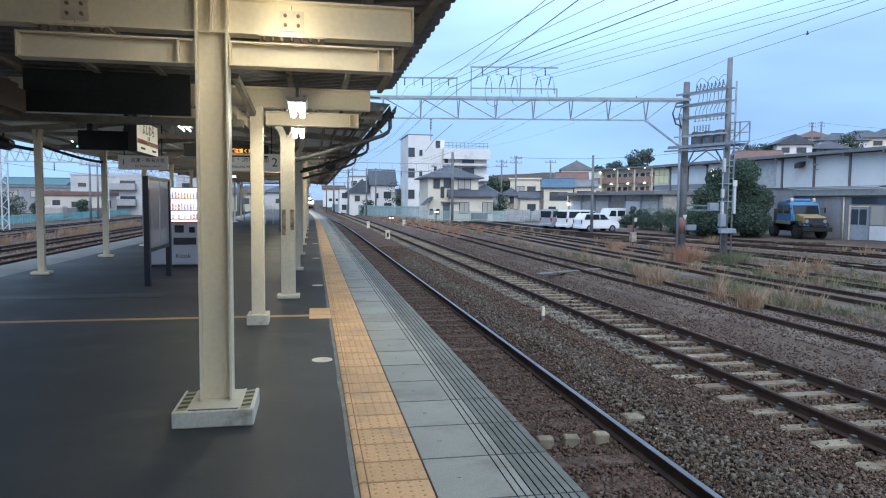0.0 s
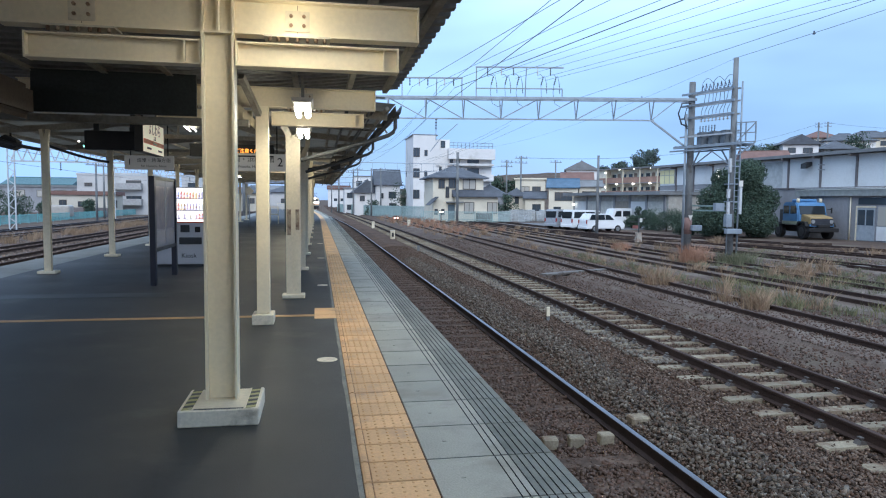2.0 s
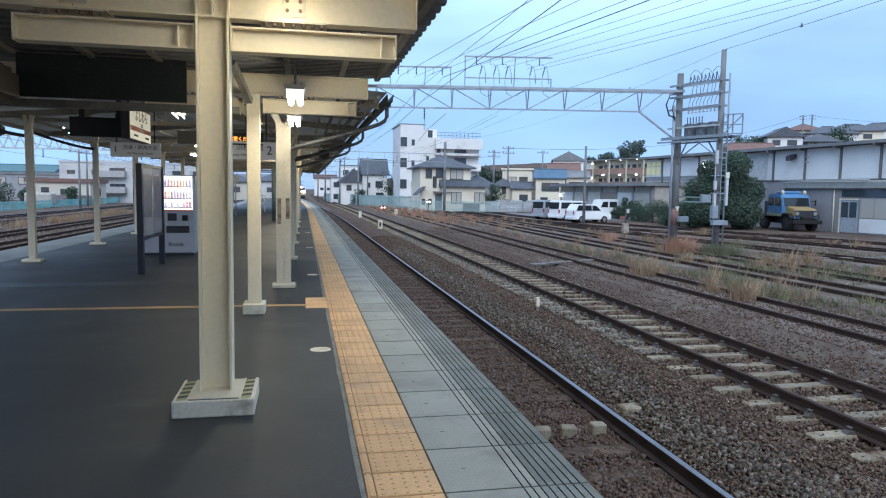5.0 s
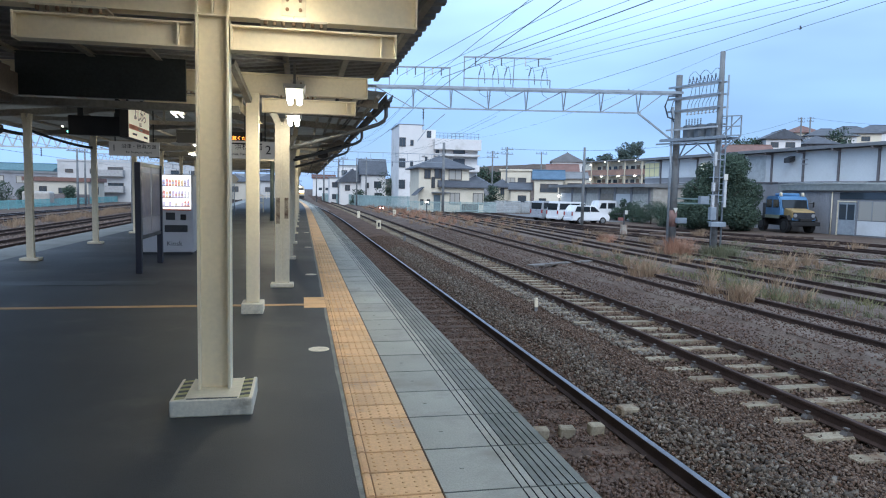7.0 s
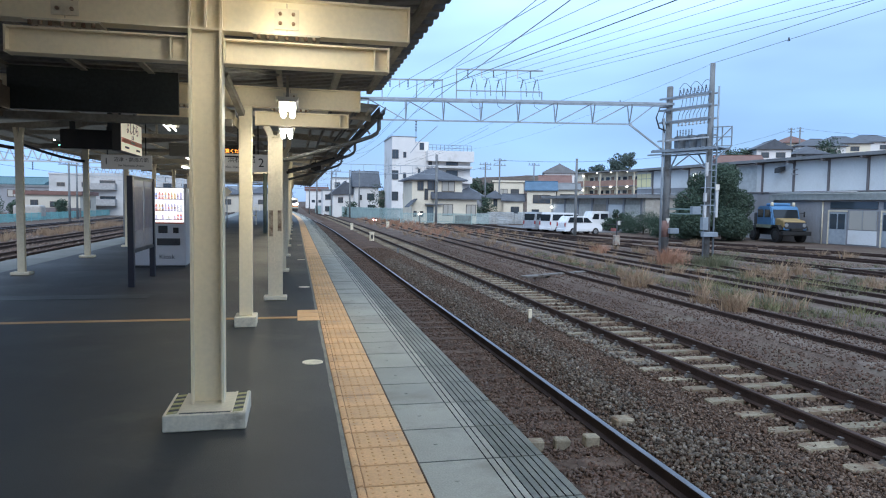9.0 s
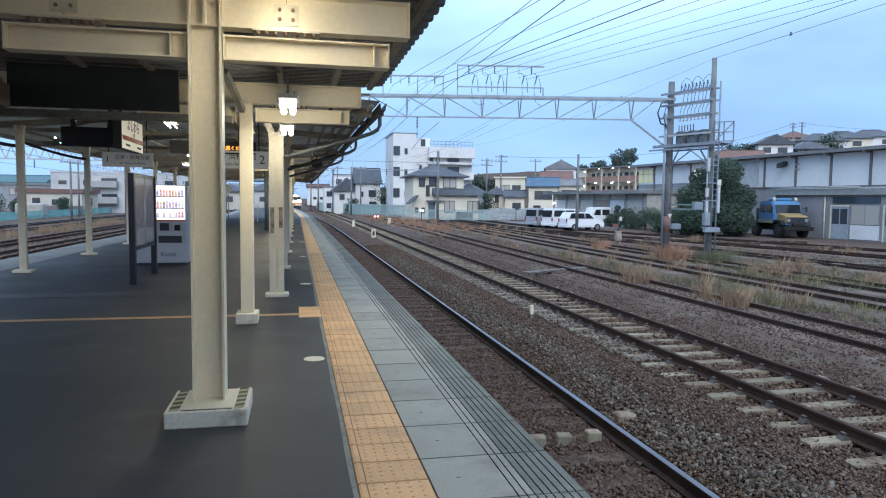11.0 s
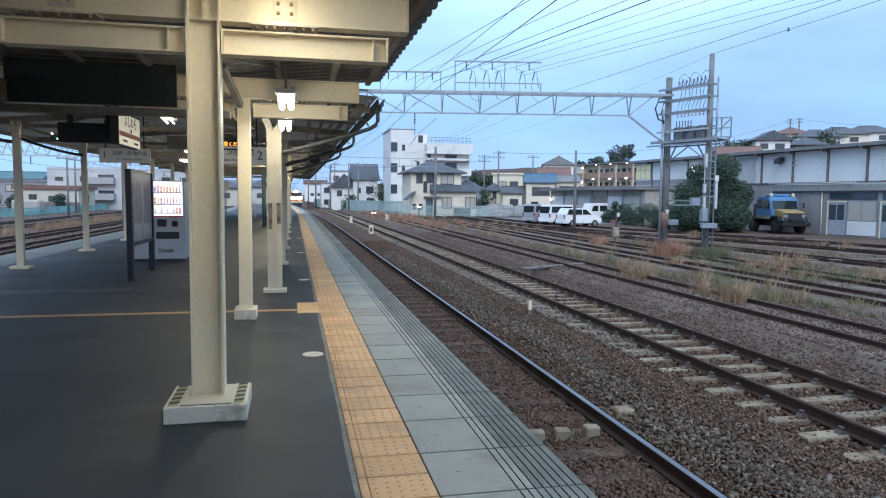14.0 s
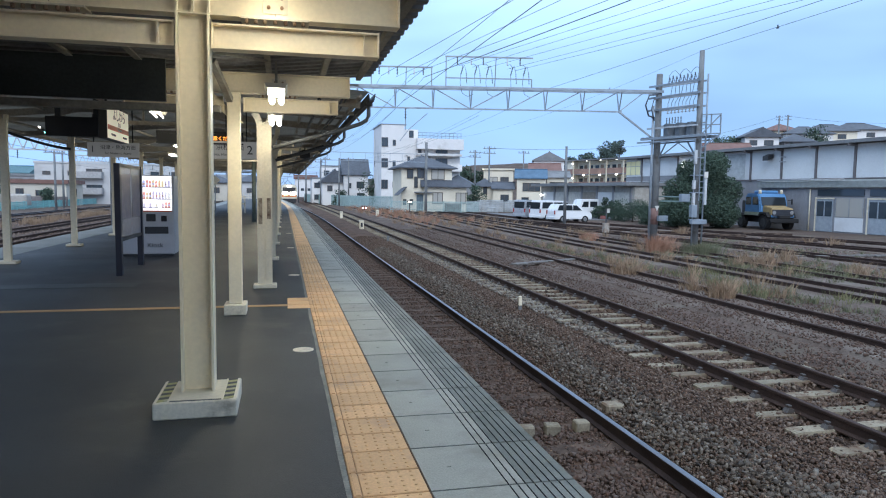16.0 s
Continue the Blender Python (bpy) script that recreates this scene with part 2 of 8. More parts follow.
STONESRUST = island("rusty_ballast_stones", [(0.07571, 0.05109, 0.04082), (0.1227, 0.08527, 0.06766), (0.09571, 0.05622, 0.04147), (0.1439, 0.1099, 0.09018), (0.05286, 0.03685, 0.02989), (0.1082, 0.06775, 0.0508)])
STONESPALE = island("pale_ballast_stones", [(0.16, 0.145, 0.125), (0.22, 0.205, 0.18), (0.11, 0.095, 0.08), (0.18, 0.155, 0.13)])
YARDSTONES = island("yard_ballast_stones", [(0.12, 0.09, 0.076), (0.19, 0.148, 0.125), (0.15, 0.1, 0.08), (0.23, 0.19, 0.165), (0.09, 0.068, 0.058), (0.17, 0.12, 0.098)])
DRYGRASS = island("dry_grass_blades", [(0.24, 0.17, 0.115), (0.3, 0.22, 0.14), (0.17, 0.115, 0.08), (0.26, 0.17, 0.11), (0.33, 0.25, 0.17)])
REDGRASS = island("russet_grass_blades", [(0.32, 0.175, 0.115), (0.385, 0.22, 0.145), (0.25, 0.13, 0.09), (0.4, 0.26, 0.18)])
GREENWEED = island("green_weed_blades", [(0.0999, 0.113, 0.068), (0.14, 0.146, 0.0885), (0.194, 0.181, 0.118), (0.0832, 0.096, 0.0545)])
LEAFYWEED = island("leafy_weed_blades", [(0.12, 0.125, 0.06), (0.18, 0.165, 0.085), (0.09, 0.1, 0.05), (0.22, 0.19, 0.11)])
LEAF = island("tree_leaves", [(0.0544, 0.0832, 0.0608), (0.0704, 0.1056, 0.0736), (0.0448, 0.0672, 0.0544), (0.0832, 0.1184, 0.08)])
PINE = island("pine_needles", [(0.072, 0.0992, 0.0896), (0.096, 0.128, 0.1056), (0.056, 0.0768, 0.0736)])
BARK = mat("bark", (0.07, 0.055, 0.045), 0.9, 0, 0.4, 5, 50, 0.5)
GALV = mat("galvanised_steel", (0.31, 0.355, 0.4), 0.5, 0.35, 0.25, 2, 40, 0.05, stain=(0.24, 0.25, 0.27), stain_scale=1.5)
# dimmed copies of the white and cream render; haze is in the colour
FARWHITE = mat("haze_dimmed_white_render", (0.528, 0.516, 0.504), 0.85, 0, 0.12, 0.3, 10, 0.1, stain=(0.408, 0.396, 0.384), stain_scale=0.35, stain_at=0.58)
FARCREAM = mat("haze_dimmed_cream_render", (0.576, 0.528, 0.444), 0.85, 0, 0.12, 0.3, 10, 0.1, stain=(0.456, 0.42, 0.348), stain_scale=0.35, stain_at=0.58)
CONCPOLE = mat("concrete_pole", (0.21, 0.22, 0.225), 0.85, 0, 0.3, 0.8, 40, 0.15, stain=(0.085, 0.08, 0.075), stain_scale=1.2)
WIRE = mat("wire", (0.075, 0.085, 0.1), 0.6, 0.2)
INSUL = mat("insulator_porcelain", (0.09, 0.1, 0.12), 0.3)
INSULW = mat("white_insulator", (0.7, 0.72, 0.74), 0.3)
WHITEWALL = mat("white_render", (0.72, 0.7, 0.68), 0.85, 0, 0.1, 0.3, 10, 0.1, stain=(0.52, 0.5, 0.47), stain_scale=0.35, stain_at=0.6)
CREAMWALL = mat("cream_render", (0.72, 0.65, 0.52), 0.85, 0, 0.1, 0.4, 10, 0.1, stain=(0.58, 0.52, 0.41), stain_scale=0.4, stain_at=0.62)
GREYWALL = mat("grey_siding", (0.3, 0.3, 0.315), 0.8, 0, 0.2, 0.5, 14, 0.1, stain=(0.225, 0.2175, 0.225), stain_scale=0.5)
PANELWHITE = mat("white_wall_panel", (0.68, 0.69, 0.69), 0.8, 0, 0.08, 0.4, 10, 0.06, stain=(0.58, 0.58, 0.57), stain_scale=0.5, stain_at=0.6)
BROWNPOST = mat("brown_post", (0.182, 0.1625, 0.1625), 0.75)
BRICKBAND = mat("brick_band", (0.36, 0.23, 0.18), 0.85, 0, 0.25, 0.6, 20, 0.15)
TILEDARK = mat("dark_roof_tiles", (0.09, 0.1, 0.12), 0.6, 0, 0.3, 0.8, 6, 0.4)
TILEBLUE = mat("blue_roof_tiles", (0.07, 0.14, 0.22), 0.5, 0, 0.25, 0.8, 6, 0.4)
TILERED = mat("red_roof_tiles", (0.2, 0.11, 0.09), 0.7, 0, 0.25, 0.8, 6, 0.4)
TILEGREY = mat("grey_roof", (0.208, 0.2145, 0.221), 0.7, 0, 0.25, 0.6, 8, 0.2)
WINFRAME = mat("window_frame_dark", (0.07, 0.06, 0.055), 0.5)
WINALU = mat("window_frame_alu", (0.4, 0.41, 0.42), 0.45, 0.4)
PANE = glass("window_glass", (0.05, 0.065, 0.08))
PANECURT = glass("curtained_glass", (0.4, 0.38, 0.34), 0.2)
PANELIT = glow("lit_window", (0.62, 0.58, 0.33), 0.13)
TEALFENCE = mat("teal_fence_paint", (0.2, 0.46, 0.47), 0.6, 0, 0.2, 1.0, 20, 0.05)
PALEFENCE = mat("pale_green_fence", (0.33, 0.44, 0.43), 0.6, 0, 0.2, 1.0, 20, 0.05)
WHITEPAINT = mat("vehicle_white", (0.75, 0.76, 0.77), 0.3, 0, 0.05, 1.0, 20, 0.0, spec=0.5)
TRUCKBLUE = mat("vehicle_blue", (0.09, 0.22, 0.42), 0.5, 0, 0.2, 1.5, 20, 0.0)
TRUCKYEL = mat("vehicle_yellow", (0.36, 0.26, 0.12), 0.55, 0, 0.2, 2, 20, 0.0)
TYRE = mat("tyre_rubber", (0.02, 0.02, 0.021), 0.9)
RIM = mat("wheel_rim", (0.4, 0.41, 0.42), 0.4, 0.7)
CARGLASS = glass("vehicle_glass", (0.02, 0.025, 0.03), 0.05)
TAILRED = mat("tail_lamp_red", (0.35, 0.03, 0.03), 0.3)
SIGNLIT = glow("lit_sign_face", (0.8, 0.7, 0.52), 0.34)
# direction signs are no lamps; a faint glow stands in for ambient light
SIGNGREYGLOW = glow("glowing_grey_sign_face", (0.4, 0.385, 0.36), 0.13)
SIGNWHITE = mat("sign_white", (0.62, 0.6, 0.55), 0.5, 0, 0.06, 2, 30, 0.02)
SIGNORANGE = mat("sign_orange", (0.75, 0.16, 0.06), 0.5)
SIGNINK = mat("sign_ink", (0.03, 0.03, 0.035), 0.6)
MACHINE = mat("vending_grey", (0.52, 0.51, 0.52), 0.4, 0, 0.06, 2, 30, 0.02)
ACRYL = mat("board_acrylic", (0.34, 0.33, 0.38), 0.15, 0, 0.12, 1.0, 20, 0.0, spec=0.6)
TUBE = glow("fluorescent_tube", (1.0, 0.96, 0.86), 12)
TUBEFAR = glow("far_tube", (1.0, 0.97, 0.9), 5)
LEDORANGE = glow("led_orange", (1.0, 0.32, 0.04), 2.5)
SHOWCASE = glow("vending_lit_panel", (1.0, 0.96, 0.92), 1.05)
TRAINLAMP = glow("train_headlamp", (1.0, 0.98, 0.92), 70)
SIGREDLAMP = glow("signal_lamp", (1.0, 0.5, 0.4), 2.5)
YARDLAMP = glow("yard_lamp", (1.0, 0.93, 0.8), 5)
TRAINBODY = mat("train_steel", (0.42, 0.44, 0.46), 0.4, 0.3, 0.1, 1.0, 20, 0.0, local=True)
TRAINDARK = mat("train_underframe", (0.04, 0.04, 0.042), 0.8, local=True)
TRAINORANGE = mat("train_stripe", (0.65, 0.2, 0.05), 0.5, local=True)
ASPHROAD = mat("yard_asphalt", (0.16, 0.16, 0.165), 0.9, 0, 0.2, 0.3, 40, 0.2)
WEATHERPLANK = mat("weathered_plank", (0.17, 0.16, 0.15), 0.9, 0, 0.3, 2, 40, 0.2, stain=(0.1, 0.085, 0.075), stain_scale=3, stain_at=0.5)

# ---- mesh helpers ----


def box(bm, x0, y0, z0, x1, y1, z1):
    v = [bm.verts.new(p) for p in ((x0, y0, z0), (x1, y0, z0), (x1, y1, z0), (x0, y1, z0), (x0, y0, z1), (x1, y0, z1), (x1, y1, z1), (x0, y1, z1))]
    for f in ((3, 2, 1, 0), (4, 5, 6, 7), (0, 1, 5, 4), (1, 2, 6, 5), (2, 3, 7, 6), (3, 0, 4, 7)):
        bm.faces.new([v[i] for i in f])
    return v


def bbox(x0, y0, z0, x1, y1, z1, bevel=0.0, seg=1):
    bm = bmesh.new()
    box(bm, x0, y0, z0, x1, y1, z1)
    if bevel:
        bmesh.ops.bevel(bm, geom=bm.edges[:], offset=bevel, segments=seg, affect="EDGES", profile=0.5)
    return bm


def prism(bm, poly, axis, a, b):
    """A closed outline pushed from a to b along axis; the outline's two coordinates are the other two axes in order."""
    def at(p, s):
        q = list(p)
        q.insert("xyz".index(axis), s)
        return q
    lo = [bm.verts.new(at(p, a)) for p in poly]
    hi = [bm.verts.new(at(p, b)) for p in poly]
    n = len(poly)
    for i in range(n):
        bm.faces.new((lo[i], lo[(i + 1) % n], hi[(i + 1) % n], hi[i]))
    bm.faces.new(lo[::-1])
    bm.faces.new(hi)
    return lo + hi


def tube(bm, pts, r, seg=6, r2=None):
    """A round bar along points, tapering from r to r2."""
    pts = [Vector(p) for p in pts]
    r2 = r if r2 is None else r2
    rings = []
    for i, p in enumerate(pts):
        d = (pts[min(i + 1, len(pts) - 1)] - pts[max(i - 1, 0)]).normalized()
        up = Vector((0, 0, 1)) if abs(d.z) < 0.9 else Vector((0, 1, 0))
        u = d.cross(up).normalized()
        w = u.cross(d)
        rr = r + (r2 - r) * i / max(1, len(pts) - 1)
        rings.append([bm.verts.new(p + (u * math.cos(6.28318 * k / seg) + w * math.sin(6.28318 * k / seg)) * rr) for k in range(seg)])
    for a, b in zip(rings, rings[1:]):
        for k in range(seg):
            f = bm.faces.new((a[k], a[(k + 1) % seg], b[(k + 1) % seg], b[k]))
            f.smooth = seg > 5
    bm.faces.new(rings[0][::-1])
    bm.faces.new(rings[-1])


def bar(bm, p, q, w, h=None):
    """A square bar from p to q."""
    h = h or w
    p, q = Vector(p), Vector(q)
    d = (q - p).normalized()
    up = Vector((0, 0, 1)) if abs(d.z) < 0.95 else Vector((0, 1, 0))
    u = d.cross(up).normalized() * w / 2
    v = u.cross(d).normalized() * h / 2
    a = [bm.verts.new(p + s * u + t * v) for s, t in ((-1, -1), (1, -1), (1, 1), (-1, 1))]
    b = [bm.verts.new(q + s * u + t * v) for s, t in ((-1, -1), (1, -1), (1, 1), (-1, 1))]
    for i in range(4):
        bm.faces.new((a[i], a[(i + 1) % 4], b[(i + 1) % 4], b[i]))
    bm.faces.new(a[::-1])
    bm.faces.new(b)


def ibeam(bm, p, q, h, b, tf, tw):
    """An H section from p to q, centre line given, as one solid."""
    p, q = Vector(p), Vector(q)
    d = (q - p).normalized()
    up = Vector((0, 0, 1)) if abs(d.z) < 0.95 else Vector((0, 1, 0))
    u = d.cross(up).normalized()
    v = u.cross(d).normalized()
    B, H, t = b / 2, h / 2, tw / 2
    out = [(-B, -H), (B, -H), (B, -H + tf), (t, -H + tf), (t, H - tf), (B, H - tf), (B, H), (-B, H), (-B, H - tf), (-t, H - tf), (-t, -H + tf), (-B, -H + tf)]
    lo = [bm.verts.new(p + u * a + v * c) for a, c in out]
    hi = [bm.verts.new(q + u * a + v * c) for a, c in out]
    for i in range(12):
        bm.faces.new((lo[i], lo[(i + 1) % 12], hi[(i + 1) % 12], hi[i]))
    bm.faces.new(lo[::-1])
    bm.faces.new(hi)


def mesh_of(bm, name, materials):
    bmesh.ops.recalc_face_normals(bm, faces=bm.faces[:])
    me = bpy.data.meshes.new(name)
    bm.to_mesh(me)
    bm.free()
    for m in (materials if isinstance(materials, (list, tuple)) else [materials]):
        me.materials.append(m)
    return me


def part(name, bm, material, parent=None, label="", m=None):
    ob = new(name, mesh_of(bm, name, material))
    if parent is not None:
        ob.parent = parent
    if m is not None:
        ob.matrix_basis = m
    if label:
        ob["label"] = label
    return ob


def piece(name, me, parent, m):
    """A repeat that shares its mesh."""
    ob = new(name, me)
    ob.parent = parent
    ob.matrix_basis = m
    return ob


def thing(name, label, category, m=None, group="", kind=""):
    ob = new(name)
    ob.empty_display_size = 0.2
    if m is not None:
        ob.matrix_basis = m
    return tagged(ob, label, category, group, kind)


def solid(name, bm, material, label, category="", group="", kind="", m=None):
    ob = part(name, bm, material, None, "", m)
    return tagged(ob, label, category, group, kind)


def arrays(name, verts, faces, material):
    me = bpy.data.meshes.new(name)
    n, f = len(verts), len(faces)
    k = faces.shape[1]
    me.vertices.add(n)
    me.vertices.foreach_set("co", np.asarray(verts, dtype=np.float32).ravel())
    me.loops.add(f * k)
    me.loops.foreach_set("vertex_index", np.asarray(faces, dtype=np.int32).ravel())
    me.polygons.add(f)
    me.polygons.foreach_set("loop_start", np.arange(0, f * k, k, dtype=np.int32))
    me.polygons.foreach_set("loop_total", np.full(f, k, dtype=np.int32))
    me.update(calc_edges=True)
    me.materials.append(material)
    return me


def words(text, size, material, parent, m, name="lettering", extrude=0.002, label=""):
    """Lettering as a mesh, centred, standing in its own xy plane."""
    cu = bpy.data.curves.new(name, "FONT")
    cu.body, cu.size, cu.extrude = text, size, extrude
    cu.align_x, cu.align_y = "CENTER", "CENTER"
    cu.resolution_u = 3
    tmp = bpy.data.objects.new("tmp", cu)
    scene.collection.objects.link(tmp)
    me = bpy.data.meshes.new_from_object(tmp.evaluated_get(bpy.context.evaluated_depsgraph_get()))
    bpy.data.objects.remove(tmp)
    me.materials.clear()
    me.materials.append(material)
    ob = new(name, me)
    ob.parent = parent
    ob.matrix_basis = m
    if label:
        ob["label"] = label
    return ob


def smooth(a, b, t):
    t = min(1.0, max(0.0, (t - a) / (b - a)))
    return t * t * (3 - 2 * t)


def off(y):
    """How far the line bends aside at y."""
    return -3.6 * smooth(50, 195, y)


def off2(y):
    """The yard line bends less."""
    return -1.2 * smooth(60, 195, y)

# ---- ground ----


def ground_z(x, y):
    d = 0.55 * x + 0.35 * y
    return -1.06 - 0.25 * (1 - smooth(7.6, 8.4, abs(x))) + 13.5 * smooth(88, 126, d) * smooth(48, 72, x) + 6 * smooth(180, 700, d)


def build_ground():
    xs = sorted(set([-3000, -1500, -800, -400, -200, -120] + list(range(-100, 260, 10)) + [-8.4, -7.6, 7.6, 8.4] + [300, 400, 600, 900, 1500, 3000]))
    ys = sorted(set([-800, -300, -120, -60] + list(range(-40, 330, 10)) + [400, 500, 700, 1000, 1500, 3500]))
    bm = bmesh.new()
    g = [[bm.verts.new((x, y, ground_z(x, y))) for x in xs] for y in ys]
    for j in range(len(ys) - 1):
        for i in range(len(xs) - 1):
            f = bm.faces.new((g[j][i], g[j][i + 1], g[j + 1][i + 1], g[j + 1][i]))
            f.smooth = True
    solid("ground", bm, GROUND, "brown stony yard ground with sparse weeds", "ground", kind="structure")


build_ground()

# paved yard before the low building
solid("pavement_yard", bbox(17.5, 63, -1.09, 36, 84, -1.02), ASPHROAD, "grey asphalt parking yard beside the tracks", "pavement", kind="structure")

# ---- platform ----
Y_A, Y_B = -30.0, 125.0


def sweep(bm, outline, ys, shift):
    """An open or closed outline of (x, z) carried along y, moved sideways by shift(y)."""
    rings = [[bm.verts.new((x + shift(y), y, z)) for x, z in outline] for y in ys]
    n = len(outline)
    for a, b in zip(rings, rings[1:]):
        for i in range(n):
            bm.faces.new((a[i], a[(i + 1) % n], b[(i + 1) % n], b[i]))
    bm.faces.new(rings[0][::-1])
    bm.faces.new(rings[-1])


YS = [Y_A, 0, 20, 40, 50] + [50 + 7.5 * i for i in range(1, 11)]
YL = [-40, -20, 0, 10, 20, 30, 40, 50] + [50 + 10 * i for i in range(1, 36)]
bm = bmesh.new()
sweep(bm, [(-7.28, -1.4), (1.13, -1.4), (1.13, -0.05), (-7.28, -0.05)], YS, off)
platform = solid("platform", bm, WALLCON, "island railway platform with concrete side walls", "platform", kind="structure")
bm = bmesh.new()
sweep(bm, [(-6.3, -0.05), (0.002, -0.05), (0.002, 0), (-6.3, 0)], YS, off)
part("asphalt", bm, ASPHALT, platform, "dark grey worn asphalt surface")
bm = bmesh.new()
sweep(bm, [(-7.34, -0.12), (-6.3, -0.12), (-6.3, 0.002), (-7.34, 0.002)], YS, off)
part("edge_strip", bm, PALE, platform, "pale concrete edge strip")
bm = bmesh.new()
yy = [Y_A + 0.35 * i for i in range(int((60 - Y_A) / 0.35))] + YS[4:]
jit = [random.uniform(-0.006, 0.006) for _ in yy]
lo = [bm.verts.new((-0.03 + j + off(y), y, 0.0025)) for y, j in zip(yy, jit)]
hi = [bm.verts.new((0.002 + off(y), y, 0.0025)) for y in yy]
for i in range(len(yy) - 1):
    bm.faces.new((lo[i], hi[i], hi[i + 1], lo[i + 1]))
part("mortar_strip", bm, JOINT, platform, "rough mortar joint beside the yellow tiles")
bm = bmesh.new()
sweep(bm, [(0.41, -0.06), (1.15, -0.06), (1.15, -0.02), (0.41, -0.02)], YS, off)
part("bedding", bm, GROOVE, platform, "dark bedding seen in the joints")
bm = bmesh.new()
sweep(bm, [(0.0, -0.06), (0.41, -0.06), (0.41, -0.012), (0.0, -0.012)], YS, off)
part("tile_bedding", bm, TILEBED, platform, "brown mortar between the yellow tiles")
# longer asphalt repairs
for x0, y0, x1, y1 in ((-5.2, 9.6, -2.6, 10.1),):
    part("asphalt_repair", bbox(x0, y0, -0.01, x1, y1, 0.0025), PATCH, platform)
# orange guide line across the platform
part("guide_line", bbox(-4.3, 7.42, -0.01, -0.25, 7.56, 0.004), GUIDE, platform, "orange tactile guide line")
part("guide_line_end", bbox(-4.75, 7.25, -0.01, -4.3, 7.7, 0.004), GUIDE, platform)
me = mesh_of(bbox(-0.145, -0.145, -0.01, 0.145, 0.145, 0.005, 0.004), "guide_tile", TACTILE)
for i in range(3):
    piece("guide_tile", me, platform, pose(-0.14, 7.37 + 0.3 * i, 0))
for y in (4.82, 10.87, 17.0, 23.5):
    bm = bmesh.new()
    tube(bm, [(0, 0, -0.01), (0, 0, 0.005)], 0.1, 24)
    part("floor_disc", bm, BASEWHITE, platform, "round white floor marker", pose(-0.15, y, 0))


def tactile_parts():
    bm = bmesh.new()
    box(bm, 0.008, 0.0085, -0.05, 0.0535, 0.2915, 0.002)
    box(bm, 0.0575, 0.0085, -0.05, 0.398, 0.2915, 0.002)
    bmesh.ops.bevel(bm, geom=[e for e in bm.edges if all(v.co.z > 0 for v in e.verts)], offset=0.003, segments=1, affect="EDGES")
    for a, b in ((0.022, 0.045),):
        box(bm, a, 0.012, 0.0, b, 0.288, 0.006)
    me = mesh_of(bm, "tactile_tile", TACTILE)
    for i in range(300):
        y = 0.295 + 0.3 * i
        piece("tactile_tile", me, platform, pose(off(y), y, random.uniform(-0.001, 0.001)))
    bm = bmesh.new()
    for i in range(-101, 0):
        box(bm, 0.006, 0.298 + 0.3 * i, -0.05, 0.397, 0.592 + 0.3 * i, 0.002)
    for i in range(300, 415):
        y = 0.295 + 0.3 * i
        box(bm, 0.006 + off(y), y + 0.003, -0.05, 0.397 + off(y), y + 0.297, 0.002)
    tagged(part("far_tactile_tiles", bm, TACTILE, platform), kind="stuff")
    bm = bmesh.new()
    for i in range(60):
        y = 0.295 + 0.3 * i
        for a in range(5):
            for b in range(5):
                x, yy = 0.09 + 0.064 * a, y + 0.03 + 0.06 * b
                vs = [bm.verts.new((x + 0.012 * c, yy + 0.012 * s, 0.0)) for c, s in ((1, 0), (0.5, 0.87), (-0.5, 0.87), (-1, 0), (-0.5, -0.87), (0.5, -0.87))]
                vt = [bm.verts.new((x + 0.007 * c, yy + 0.007 * s, 0.007)) for c, s in ((1, 0), (0.5, 0.87), (-0.5, 0.87), (-1, 0), (-0.5, -0.87), (0.5, -0.87))]
                for k in range(6):
                    bm.faces.new((vs[k], vs[(k + 1) % 6], vt[(k + 1) % 6], vt[k]))
                bm.faces.new(vt)
    tagged(part("tactile_dots", bm, TACTILE_DOT, platform), kind="stuff")


def slab_parts():
    out = [(0.41, -0.05), (0.41, 0.0)]
    for i in range(8):
        g = 0.83 + 0.046 * i
        out += [(g - 0.0045, 0.0), (g - 0.0045, -0.012), (g + 0.0045, -0.012), (g + 0.0045, 0.0)]
    out += [(1.2, 0.0), (1.21, -0.01), (1.21, -0.05)]
    bm = bmesh.new()
    prism(bm, out, "y", 0.0075, 0.5925)
    for f in bm.faces:
        if abs(f.calc_center_median().z + 0.012) < 0.003 and len(f.verts) == 4:
            f.material_index = 1
        elif -0.012 < f.calc_center_median().z < -0.004 and 0.8 < f.calc_center_median().x < 1.17 and len(f.verts) == 4:
            f.material_index = 1
    box(bm, 0.56, 0.29, 0.0, 0.585, 0.305, 0.003)
    for f in bm.faces:
        if f.calc_center_median().x > 1.2 and f.material_index == 0:
            f.material_index = 3
        elif f.calc_center_median().x > 0.9 and f.material_index == 0:
            f.material_index = 2
    me = mesh_of(bm, "edge_slab", [SLAB, GROOVE, SLABEDGE, SLABRIM])
    for i in range(-50, 203):
        y = 2.095 + 0.6 * i
        piece("edge_slab", me, platform, pose(off(y), y, random.uniform(-0.0015, 0.0015), 0, 0, math.degrees(math.atan((off(y) - off(y + 0.6)) / 0.6))))


# ---- tracks ----
RAIL = [(-0.062, 0), (0.062, 0), (0.062, 0.012), (0.012, 0.03), (0.012, 0.112), (0.033, 0.122), (0.033, 0.148), (0.026, 0.153), (-0.026, 0.153), (-0.033, 0.148), (-0.033, 0.122), (-0.012, 0.112), (-0.012, 0.03), (-0.062, 0.012)]


